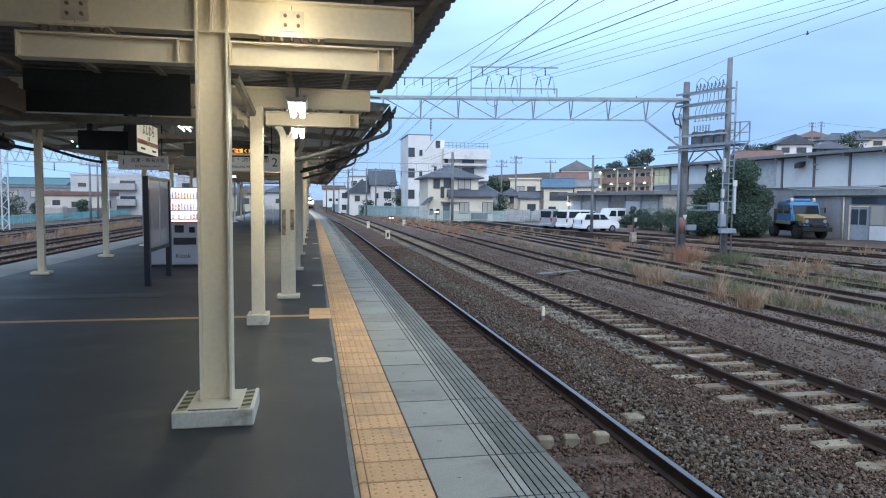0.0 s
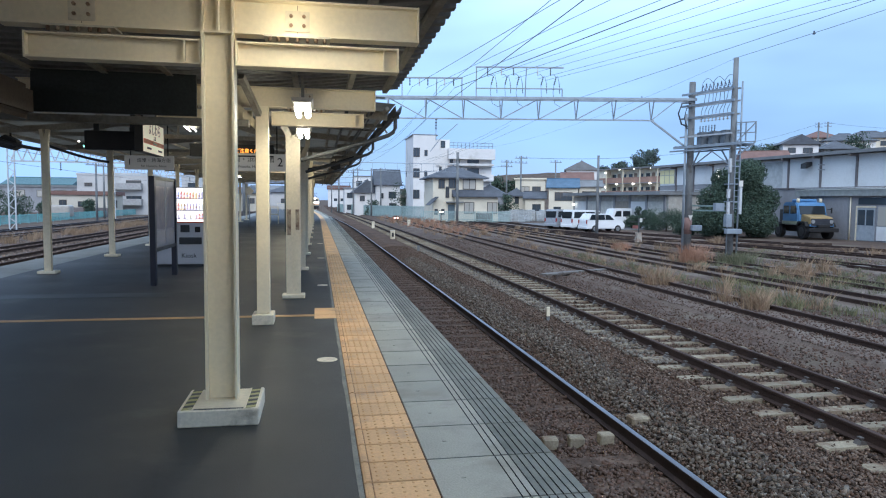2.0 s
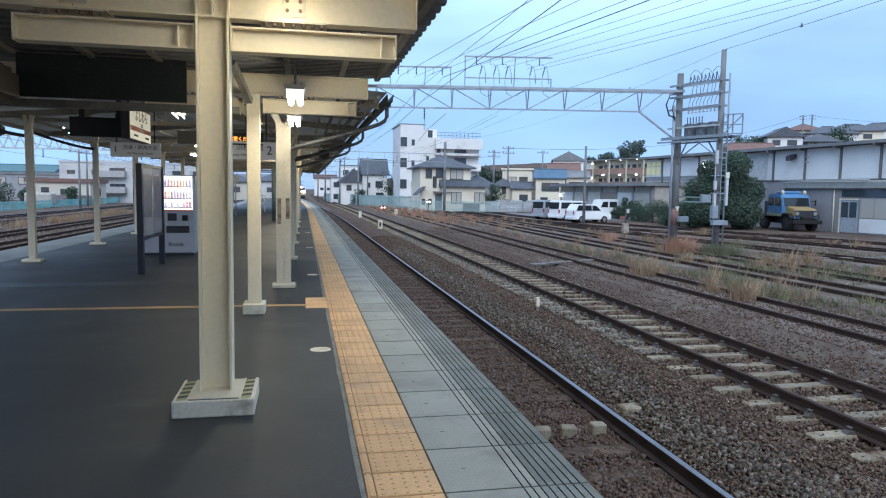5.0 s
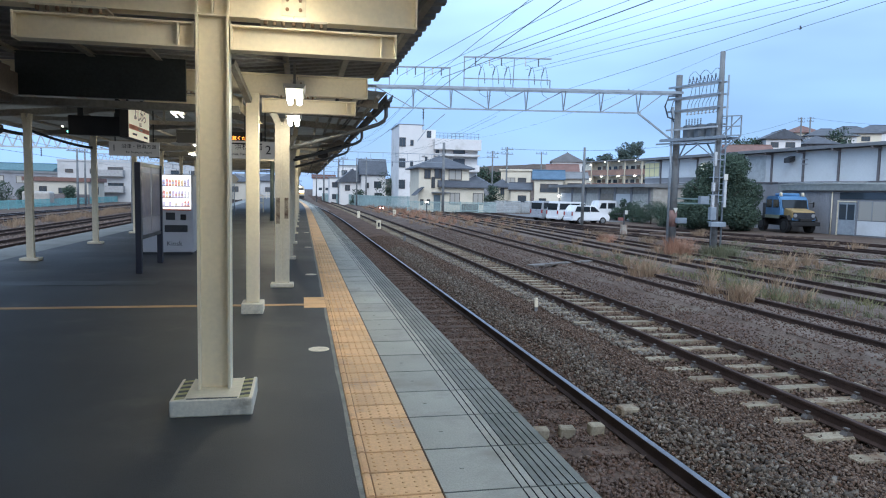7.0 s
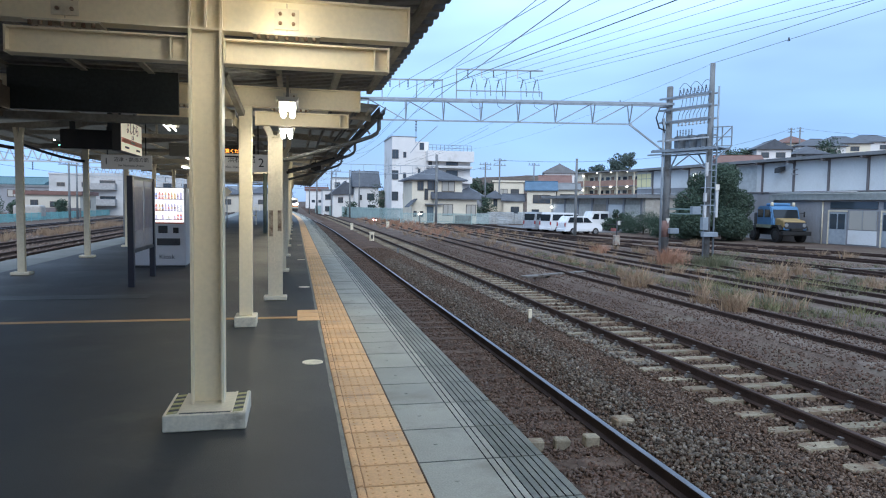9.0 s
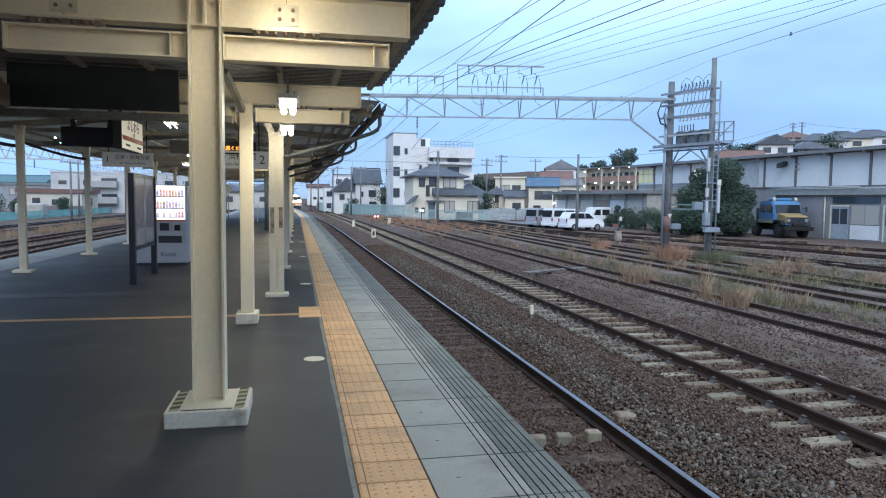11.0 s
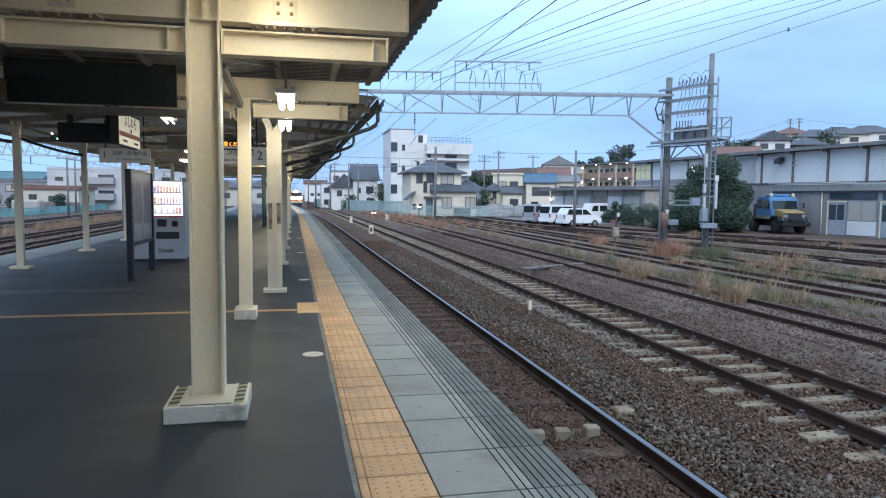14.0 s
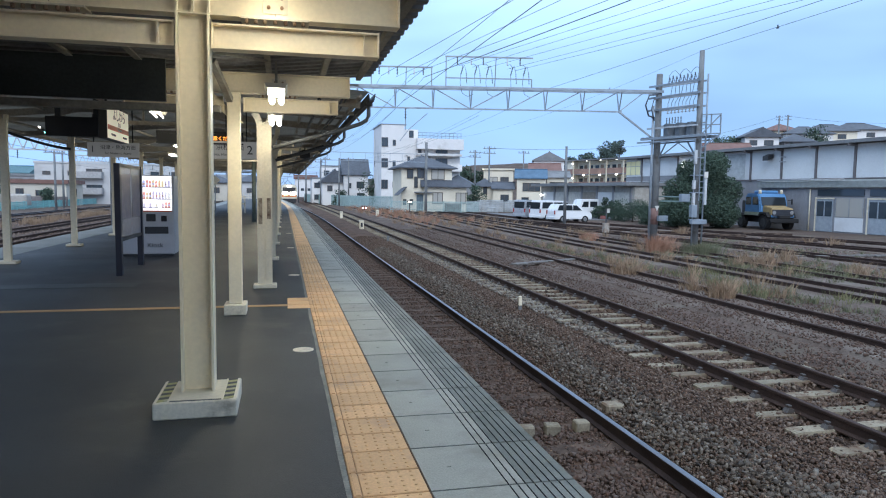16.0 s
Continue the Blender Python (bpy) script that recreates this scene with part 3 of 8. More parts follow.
def rail(track, x, z_top, ys, shift, polished):
    bm = bmesh.new()
    sweep(bm, [(x + a, z_top - 0.153 + b) for a, b in RAIL], ys, shift)
    for f in bm.faces:
        if f.calc_center_median().z > z_top - 0.004:
            f.material_index = 1
    part("rail", bm, [RAILSIDE if polished else RAILRUSTY, RAILHEAD if polished else RAILRUSTY], track, "rail with a bright worn head" if polished else "rusty dark brown rail")


def bed(track, x0, x1, z, ys, shift, mt):
    bm = bmesh.new()
    sweep(bm, [(x0 - 0.5, -1.35), (x1 + 0.5, -1.35), (x1, z), (x0, z)], ys, shift)
    part("ballast_bed", bm, mt, track, "compacted brown ballast")


def sleepers(track, xc, z, y0, y1, step, mt, w, shift, limit=150, length=2.0, name="sleeper"):
    bm = bmesh.new()
    prism(bm, [(-length / 2, -0.16), (length / 2, -0.16), (length / 2, -0.015), (length / 2 - 0.03, 0.0), (-length / 2 + 0.03, 0.0), (-length / 2, -0.015)], "y", -w / 2, w / 2)
    me = mesh_of(bm, name, mt)
    n = int((y1 - y0) / step)
    rest = bmesh.new()
    used = False
    for i in range(n):
        y = y0 + i * step + random.uniform(-0.03, 0.03)
        if i < limit:
            piece(name, me, track, pose(xc + shift(y) + random.uniform(-0.03, 0.03), y, z + random.uniform(-0.012, 0.006), 0, 0, random.uniform(-1, 1)))
        else:
            used = True
            box(rest, xc - length / 2 + shift(y), y - w / 2, z - 0.1, xc + length / 2 + shift(y), y + w / 2, z)
    if used:
        tagged(part("far_sleepers", rest, mt, track), kind="stuff")
    else:
        rest.free()


def fasteners(track, xs, z, y0, y1, step):
    bm = bmesh.new()
    prism(bm, [(-0.06, 0), (0.045, 0), (0.03, 0.035), (-0.03, 0.045)], "y", -0.045, 0.045)
    box(bm, -0.03, -0.03, 0.065, 0.012, 0.03, 0.08)
    box(bm, -0.016, -0.012, 0.04, 0.0, 0.012, 0.07)
    me = mesh_of(bm, "rail_clip", mat("clip_steel", (0.11, 0.1, 0.095), 0.55, 0.3))
    i = 0
    while y0 + i * step < y1:
        for x in xs:
            piece("rail_clip", me, track, pose(x - 0.1, y0 + i * step, z))
            piece("rail_clip", me, track, pose(x + 0.1, y0 + i * step, z, 0, 0, 180))
        i += 1


def build_tracks():
    t1 = thing("track_platform", "platform track with one bright worn rail head", "railway track", kind="structure")
    bed(t1, 1.3, 3.75, -1.09, YL, off, BALLAST)
    rail(t1, 3.13, -0.91, YL, off, True)
    rail(t1, 2.0, -0.91, YL, off, True)
    sleepers(t1, 2.56, -1.068, 1.5, 120, 0.6, SLEEPERWOOD, 0.24, off, 120, 2.05, "timber_sleeper")
    t2 = thing("track_middle", "second track on pale concrete sleepers", "railway track", kind="structure")
    bed(t2, 4.75, 7.45, -1.0, YL, off2, BALLAST)
    rail(t2, 5.49, -0.80, YL, off2, False)
    rail(t2, 6.69, -0.80, YL, off2, False)
    sleepers(t2, 6.09, -0.945, 1.9, 130, 0.58, SLEEPER, 0.18, off2, 140, 2.25)
    fasteners(t2, (5.49, 6.69), -0.945, 1.9, 42, 0.58)
    for xc, zz, shift, y1, lab in ((10.05, -0.86, lambda y: 0.3 * smooth(20, 60, y), 110, "rusty siding sunk in brown ballast"),
                                   (14.1, -0.86, lambda y: 0.9 * smooth(20, 70, y), 110, "rusty siding among dry weeds"),
                                   (17.0, -0.88, lambda y: 0.5 * smooth(20, 70, y), 100, "rusty siding among dry weeds"),
                                   (21.0, -0.9, lambda y: 1.6 - 2.6 * smooth(12, 60, y), 100, "rusty siding beside the parking yard"),
                                   (26.0, -0.9, lambda y: 3.0 - 8.5 * smooth(16, 64, y), 100, "rusty siding curving before the warehouse"),
                                   (30.0, -0.9, lambda y: 3.0 - 9.5 * smooth(20, 70, y), 100, "rusty siding curving before the warehouse")):
        tr = thing("track_siding", lab, "railway track", kind="structure")
        ys = [y for y in YL if y <= y1]
        for s in (-0.55, 0.55):
            rail(tr, xc + s, zz, ys, shift, False)
        bed(tr, xc - 1.25, xc + 1.25, zz - 0.115, ys, shift, SIDINGBED)
        sleepers(tr, xc, zz - 0.122, 3, 95, 0.62, SLEEPERWOOD, 0.22, shift, 120, 2.1, "timber_sleeper")
    for xc in (-9.0, -12.55, -15.4, -20.4, -23.9):
        tr = thing("track_north", "rusty track beyond the far platform edge", "railway track", kind="structure")
        for s in (-0.55, 0.55):
            rail(tr, xc + s, -0.9, YL, off2, xc in (-20.4, -23.9))
        sleepers(tr, xc, -1.04, 12, 100, 0.62, SLEEPERWOOD, 0.22, off2, 60, 2.1, "timber_sleeper")


def stones(name, label, n, place, size, material):
    """Loose ballast stones: squashed, jittered blocks laid by place(k) -> x, y, z."""
    rng = np.random.default_rng(len(name) * 7 + n)
    c = np.array([(-1, -1, -1), (1, -1, -1), (1, 1, -1), (-1, 1, -1), (-1, -1, 1), (1, -1, 1), (1, 1, 1), (-1, 1, 1)], float)
    q = np.array([(3, 2, 1, 0), (4, 5, 6, 7), (0, 1, 5, 4), (1, 2, 6, 5), (2, 3, 7, 6), (3, 0, 4, 7)])
    p = place(rng, n)
    s = rng.uniform(size * 0.4, size * 1.3, (n, 1, 1)) * 0.5
    v = c[None] * s * rng.uniform(0.5, 1.0, (n, 1, 3)) + rng.normal(0, 1, (n, 8, 3)) * s * 0.36
    a, b = rng.uniform(0, 6.28, n), rng.uniform(-0.7, 0.7, n)
    ca, sa, cb, sb = np.cos(a), np.sin(a), np.cos(b), np.sin(b)
    R = np.stack([np.stack([ca, -sa * cb, sa * sb], 1), np.stack([sa, ca * cb, -ca * sb], 1), np.stack([0 * a, sb, cb], 1)], 1)
    v = np.einsum("nij,nkj->nki", R, v) + p[:, None, :]
    f = (q[None] + 8 * np.arange(n)[:, None, None]).reshape(-1, 4)
    ob = new(name, arrays(name, v.reshape(-1, 3), f, material))
    tagged(ob, label, "gravel", kind="stuff")


def strew(x0, x1, y0, y1, z, power=2.0, shift=off2, dz=0.03):
    """Places in a strip, denser near y0."""
    def place(rng, n):
        u = rng.uniform(0, 1, n) ** power
        y = y0 + (y1 - y0) * u
        x = rng.uniform(x0, x1, n)
        zz = np.array([z(a) for a in x]) if callable(z) else np.full(n, z)
        return np.stack([x, y, zz + rng.uniform(-0.5, 1, n) * dz], 1)
    return place


def strew_soft(xc, dev, y0, y1, z, power):
    """Places heaped round a line."""
    def place(rng, n):
        y = y0 + (y1 - y0) * rng.uniform(0, 1, n) ** power
        x = xc + dev * rng.normal(0, 1, n) + 0.08 * np.sin(y * 0.9)
        x = np.clip(x, 3.3, 4.9)
        zz = np.array([z(a) for a in x])
        return np.stack([x, y, zz + rng.uniform(-0.6, 0.6, n) * 0.03], 1)
    return place


def build_ballast():
    ridge = lambda x: -1.02 + 0.1 * smooth(3.3, 3.9, x) - 0.085 * smooth(4.35, 4.85, x)
    bm = bmesh.new()
    sweep(bm, [(3.25, -1.35), (5.0, -1.35), (4.75, -1.0), (4.35, -0.93), (3.8, -0.93), (3.3, -1.04)], YL[:12], off2)
    solid("ballast_shoulder", bm, BALLAST, "raised brown ballast shoulder between the tracks", "ballast", kind="structure")
    stones("ballast_gravel", "mixed grey and brown ballast stones between the tracks", 46000, strew(3.3, 5.3, 2.5, 36, lambda x: ridge(x) + 0.006, 1.7), 0.027, STONES)
    stones("fresh_ballast", "light grey fresh ballast stones along the rail", 10000, strew_soft(3.75, 0.19, 2.5, 28, lambda x: ridge(x) + 0.025, 1.3), 0.038, STONESGREY)
    stones("track_gravel", "brown ballast stones between the platform rails", 26000, strew(1.2, 3.05, 2.0, 32, -1.085, 1.9, dz=0.02), 0.036, STONESRUST)
    stones("crib_gravel", "ballast stones between concrete sleepers", 20000, strew(4.9, 7.4, 3.0, 32, -0.983, 1.6, dz=0.03), 0.034, STONES)
    stones("sleeper_end_gravel", "pale grey stones along the sleeper ends", 2600, strew(4.9, 5.4, 8, 36, -0.965, 1.2, dz=0.02), 0.045, STONESPALE)
    stones("yard_gravel", "reddish brown ballast strewn over the yard", 30000, strew(7.3, 13.5, 5, 46, -1.058, 1.6, dz=0.015), 0.032, STONESRUST)
    stones("siding_bed_gravel", "brown ballast packed between the rusty rails", 16000, strew(8.7, 11.4, 5, 46, -0.972, 1.5, dz=0.015), 0.032, STONESRUST)
    stones("siding_gravel", "brown ballast strewn among the sidings", 16000, strew(13, 30, 12, 60, -1.055, 1.3), 0.07, YARDSTONES)
    stones("north_gravel", "brown ballast strewn among the far tracks", 9000, strew(-24, -11, 22, 80, -1.055, 1.2), 0.08, YARDSTONES)


build_tracks()
build_ballast()


def tufts(name, label, spots, material, blades, height, spread, seed, wide=1.0):
    """Clumps of bent blades, one strip of three quads each."""
    rng = np.random.default_rng(seed)
    V, F = [], []
    for x, y, k in spots:
        n = int(blades * k)
        a = rng.uniform(0, 6.28, n)
        r = np.abs(rng.normal(0, spread * k, n))
        bx, by = x + r * np.cos(a), y + r * np.sin(a)
        h = height * k * rng.uniform(0.45, 1.15, n)
        lean = rng.uniform(0.1, 0.6, n) * h
        d = a + rng.normal(0, 0.7, n)
        w = rng.uniform(0.004, 0.011, n) * wide
        px, py = -np.sin(d + 1.0) * w, np.cos(d + 1.0) * w
        for t, q in ((0, 1.0), (0.45, 0.9), (0.8, 0.6), (1.0, 0.15)):
            cx, cy, cz = bx + np.cos(d) * lean * t * t, by + np.sin(d) * lean * t * t, -1.06 + h * t * (1 - 0.18 * t)
            V.append(np.stack([np.stack([cx - px * q, cy - py * q, cz], 1), np.stack([cx + px * q, cy + py * q, cz], 1)], 1))
        base = sum(len(v) for v in V[:-4]) * 2
        for s in range(3):
            i0 = base + s * n * 2 + np.arange(n) * 2
            F.append(np.stack([i0, i0 + 1, i0 + 1 + n * 2, i0 + n * 2], 1))
    ob = new(name, arrays(name, np.concatenate([v.reshape(-1, 3) for v in V]), np.concatenate(F), material))
    tagged(ob, label, "grass", kind="stuff")


def build_weeds():
    R = random.Random(11)
    dry = [(R.uniform(11.6, 13.0), R.uniform(13, 40), R.uniform(0.3, 0.8)) for _ in range(22)]
    dry += [(R.uniform(15.2, 16.6), R.uniform(14, 60), R.uniform(0.4, 0.9)) for _ in range(28)]
    dry += [(R.uniform(17.8, 19.5), R.uniform(16, 70), R.uniform(0.4, 1.0)) for _ in range(40)]
    dry += [(R.uniform(8.6, 17), R.uniform(42, 105), R.uniform(0.4, 0.9)) for _ in range(200)]
    dry += [(11.9, 13.6, 0.75), (12.2, 13.2, 0.8), (11.6, 16.3, 1.0), (11.8, 20.6, 1.1), (11.4, 21.0, 0.9), (12.9, 15.0, 1.0), (13.1, 18.5, 0.8), (9.0, 17.0, 0.5), (13.2, 25.8, 0.9), (13.6, 31.0, 1.0)]
    dry += [(R.uniform(-19, -17), R.uniform(26, 75), R.uniform(0.7, 1.2)) for _ in range(110)]
    tufts("dry_grass", "straw-coloured dry grass clumps along the sidings", dry, DRYGRASS, 55, 0.66, 0.2, 3)
    red = [(R.gauss(16.0, 0.17), R.gauss(25.4, 0.35), R.uniform(0.6, 1.25)) for _ in range(11)]
    red += [(R.gauss(16.4, 0.3), R.gauss(34.0, 0.6), R.uniform(0.5, 0.9)) for _ in range(7)]
    red += [(R.uniform(9, 16), R.uniform(48, 110), R.uniform(0.5, 1.0)) for _ in range(90)]
    tufts("russet_grass", "russet dead grass at the mast foot", red, REDGRASS, 110, 0.85, 0.22, 4)
    green = [(R.gauss(17.5, 0.25), R.gauss(24.6, 0.3), R.uniform(0.9, 1.6)) for _ in range(11)]
    green += [(R.uniform(15.0, 16.8), R.uniform(15, 26), R.uniform(0.3, 0.7)) for _ in range(70)]
    green += [(R.uniform(11.5, 13.3), R.uniform(12, 30), R.uniform(0.25, 0.6)) for _ in range(60)]
    green += [(R.uniform(16, 22), R.uniform(13, 24), R.uniform(0.3, 0.6)) for _ in range(50)]
    green += [(R.uniform(11.3, 13.4), R.uniform(9, 34), R.uniform(0.2, 0.42)) for _ in range(120)]
    green += [(R.uniform(14.6, 26), R.uniform(12, 34), R.uniform(0.2, 0.42)) for _ in range(260)]
    low = [(R.uniform(11.3, 26), R.uniform(9, 36), R.uniform(0.2, 0.45)) for _ in range(260)]
    tall = [(R.gauss(10.4, 0.16), R.gauss(12.9, 0.2), R.uniform(0.7, 1.0)) for _ in range(7)]
    tall += [(R.gauss(10.4, 0.2), R.gauss(18.0, 0.3), R.uniform(0.7, 1.1)) for _ in range(6)]
    tall += [(R.gauss(10.3, 0.1), R.gauss(14.3, 0.2), R.uniform(0.6, 0.9)) for _ in range(3)]
    tall += [(R.gauss(16.6, 0.6), R.gauss(20.1, 0.5), R.uniform(0.6, 1.0)) for _ in range(9)]
    tall += [(R.gauss(x, 0.5), R.gauss(y, 0.4), R.uniform(0.6, 1.0)) for x, y in ((28.7, 29.0), (25.6, 39.0), (19.7, 21.8), (14.0, 21.5)) for _ in range(5)]
    tufts("tall_dry_grass", "tall arching straw grass clumps beside the rusty rails", tall, DRYGRASS, 60, 0.72, 0.17, 8, 1.2)
    leafy = [(R.gauss(x, d), R.gauss(y, d), R.uniform(0.5, 1.0)) for x, y, d, n in ((11.6, 13.3, 0.25, 6), (13.0, 18.0, 0.6, 10), (17.1, 17.4, 0.7, 12), (13.1, 12.2, 0.3, 6), (15.5, 19.0, 0.3, 5), (12.2, 15.6, 0.5, 6)) for _ in range(n)]
    tufts("leafy_weeds", "yellow-green leafy weeds between the sidings", leafy, LEAFYWEED, 34, 0.42, 0.28, 9, 1.4)
    tufts("low_dry_grass", "thin low straw grass over the yard", low, DRYGRASS, 60, 0.5, 0.35, 6)
    tufts("green_weeds", "low green weeds between the sidings", green, GREENWEED, 90, 0.5, 0.25, 5)


build_weeds()

# ---- canopy near the camera ----
COL_X = -0.92


def h_column(name, x, y, z0, z1, w, d, tf, tw, mt, parent):
    W, D, t = w / 2, d / 2, tw / 2
    out = [(-W, -D), (-W + tf, -D), (-W + tf, -t), (W - tf, -t), (W - tf, -D), (W, -D), (W, D), (W - tf, D), (W - tf, t), (-W + tf, t), (-W + tf, D), (-W, D)]
    bm = bmesh.new()
    prism(bm, [(x + a, y + c) for a, c in out], "z", z0, z1)
    return part(name, bm, mt, parent)


def bolts(bm, spots, r=0.013, l=0.018, axis="y"):
    for x, y, z in spots:
        e = (0, -l, 0) if axis == "y" else (0, 0, -l)
        tube(bm, [(x, y, z), (x + e[0], y + e[1], z + e[2])], r, 6)


def corrugated(bm, prof, y0, y1, pitch=0.26, amp=0.034):
    """A corrugated sheet whose ribs run along x; prof gives (x, z) across."""
    n = int((y1 - y0) / pitch * 8)
    rows = []
    for i in range(n + 1):
        y = y0 + (y1 - y0) * i / n
        dz = amp * max(-1.0, min(1.0, 2.6 * math.sin(6.28318 * (y - y0) / pitch)))
        rows.append([bm.verts.new((x, y, z + dz)) for x, z in prof])
    for a, b in zip(rows, rows[1:]):
        for i in range(len(prof) - 1):
            bm.faces.new((a[i], a[i + 1], b[i + 1], b[i]))


def near_canopy():
    can = thing("near_canopy", "cream painted steel platform canopy with corrugated roof sheets", "canopy")
    # column on its white plinth
    h_column("column", COL_X, 3.2, 0.12, 2.72, 0.22, 0.17, 0.016, 0.012, CREAM, can)
    pl = part("plinth", bbox(-1.185, 2.9, 0, -0.645, 3.45, 0.12, 0.008), BASEWHITE, can, "white concrete plinth with worn hazard stripes")
    part("mortar_pad", bbox(-1.09, 2.935, 0.12, -0.742, 3.41, 0.1245), CREAM_OLD, pl)
    for side in (0, 1):
        x = -1.16 if side == 0 else -0.735
        for i in range(10):
            bm = bmesh.new()
            prism(bm, [(x, 2.915 + 0.052 * i), (x + 0.065, 2.935 + 0.052 * i), (x + 0.065, 2.985 + 0.052 * i), (x, 2.965 + 0.052 * i)], "z", 0.12, 0.1225)
            part("hazard_stripe", bm, HAZ_K if i % 2 else HAZ_Y, pl)
    for y in (2.915, 3.42):
        part("hazard_stripe", bbox(-1.08, y, 0.12, -0.75, y + 0.015, 0.1222), HAZ_K, pl)
    part("column_box", bbox(-0.995, 6.92, 0.13, -0.838, 7.1, 2.72, 0.006), CREAM, can, "cream boxed column")
    part("plinth", bbox(-1.05, 6.82, 0, -0.785, 7.18, 0.13, 0.008), BASEWHITE, can, "small white concrete plinth")
    for y, left in ((3.2, -2.32), (7.01, -3.7), (-1.4 - 2.6, -2.32)):
        up = bmesh.new()
        ibeam(up, (left, y, 2.845), (0.484, y, 2.845), 0.25, 0.14, 0.014, 0.01)
        ub = part("upper_beam", up, CREAM, can)
        part("end_plate", bbox(0.484, y - 0.072, 2.718, 0.494, y + 0.072, 2.972), CREAM, ub)
        for xs in (COL_X - 0.103, COL_X, COL_X + 0.103) if y < 5 else ():
            part("stiffener", bbox(xs - 0.007, y - 0.068, 2.735, xs + 0.007, y - 0.006, 2.955), CREAM, ub)
        for xa, xb in ((COL_X + 0.13, 0.335), (-2.15, COL_X - 0.13)):
            lo_ = bmesh.new()
            ibeam(lo_, (xa, y, 2.585), (xb, y, 2.585), 0.17, 0.13, 0.012, 0.01)
            lb = part("lower_beam", lo_, CREAM, can)
            for xs in (xa - 0.006, xb + 0.006):
                part("end_plate", bbox(xs - 0.006, y - 0.067, 2.498, xs + 0.006, y + 0.067, 2.672), CREAM, lb)
            part("stiffener", bbox(xb - 0.1, y - 0.063, 2.514, xb - 0.09, y - 0.006, 2.656), CREAM, lb)
        for xc in (-0.377, -1.81):
            sp = part("splice_plate", bbox(xc - 0.23, y - 0.095, 2.706, xc + 0.23, y + 0.095, 2.719), CREAM_OLD, can, "splice plate with rusty bolt heads")
            part("web_plate", bbox(xc - 0.085, y - 0.014, 2.765, xc + 0.085, y - 0.006, 2.91), CREAM_OLD, sp)
            pk = bmesh.new()
            bolts(pk, [(xc + a, y - 0.014, 2.84 + c) for a in (-0.045, 0.045) for c in (-0.033, 0.033)])
            bolts(pk, [(xc + a, y - 0.079, 2.706) for a in (-0.19, -0.13, -0.07, 0.0, 0.07, 0.13, 0.19)], 0.013, 0.028, "z")
            bolts(pk, [(xc + a, y + 0.055, 2.7) for a in (-0.19, -0.07, 0.07, 0.19)], 0.012, 0.02, "z")
            tagged(part("bolts", pk, mat("rusty_bolt", (0.36, 0.25, 0.15), 0.7, 0, 0.3, 9, 50, 0.2, stain=(0.16, 0.08, 0.04), stain_scale=14, stain_at=0.5), sp, "rusty bolt heads"), kind="stuff")
            for za, zb, d in ((2.735, 2.762, 0.0146), (2.915, 2.95, 0.0066)):
                part("rust_streak", bbox(xc - 0.002, y - d, za, xc + 0.003, y - d + 0.0004, zb), RUST, sp)
    # gusset to the second column
    bm = bmesh.new()
    prism(bm, [(-1.28, 2.72), (-0.92, 2.36), (-0.8, 2.36), (-1.16, 2.72)], "y", 6.96, 7.04)
    part("knee_brace", bm, CREAM, can)
    bm = bmesh.new()
    bar(bm, (-0.95, 6.88, 2.62), (-1.1, 6.35, 2.98), 0.07)
    part("knee_brace", bm, PURLIN, can)
    for x in (-3.4, -2.6, -1.9, -1.2, -0.5, 0.2, 0.75):
        z = 2.975 + 0.11 * (x + 1.0) if x > -1 else 2.975
        pu = bmesh.new()
        prism(pu, [(x - 0.035, z), (x + 0.035, z), (x + 0.035, z + 0.008), (x - 0.025, z + 0.008), (x - 0.025, z + 0.075), (x - 0.035, z + 0.075)], "y", -22, 8.4)
        part("purlin", pu, PURLIN, can)
    for y in (4.4, 5.8, 7.9):
        for xa, xb in ((-0.5, 0.75), (-1.9, -0.5)):
            bm = bmesh.new()
            bar(bm, (xa, y - 0.5, 2.99), (xb, y + 0.5, 3.1 if xb > 0 else 3.0), 0.025)
            part("wind_brace", bm, PURLIN, can)
    # roof runs on unseen behind the camera to y -22, to cut light
    rf = bmesh.new()
    corrugated(rf, [(-4.2, 3.1), (-1.0, 3.09), (0.97, 3.31)], -22, 8.6)
    ob = part("roof", rf, ROOFDARK, can, "dark corrugated roof sheets")
    md = ob.modifiers.new("thickness", "SOLIDIFY")
    md.thickness = 0.006
    tp = bmesh.new()
    box(tp, -7.3, -22, 3.2, -4.15, 8.6, 3.24)
    part("roof_flat", tp, ROOFDARK, can)
    # dark board and beam between the frames
    part("fascia_board", bbox(-3.38, 6.5, 2.53, -1.62, 6.56, 3.0), mat("dark_fascia", (0.045, 0.05, 0.045), 0.5, 0, 0.3, 2, 30, 0.1), can, "black unlit fascia board")
    part("tie_beam", bbox(-6.0, 6.45, 2.42, -1.03, 6.6, 2.5, 0.004), PURLIN, can)
    bm = bmesh.new()
    box(bm, -3.75, 4.9, 2.42, -3.29, 6.4, 2.8)
    bmesh.ops.bevel(bm, geom=bm.edges[:], offset=0.07, segments=3, affect="EDGES")
    part("drain_box", bm, mat("brown_drain", (0.13, 0.1, 0.07), 0.6), can, "brown rounded drain box")


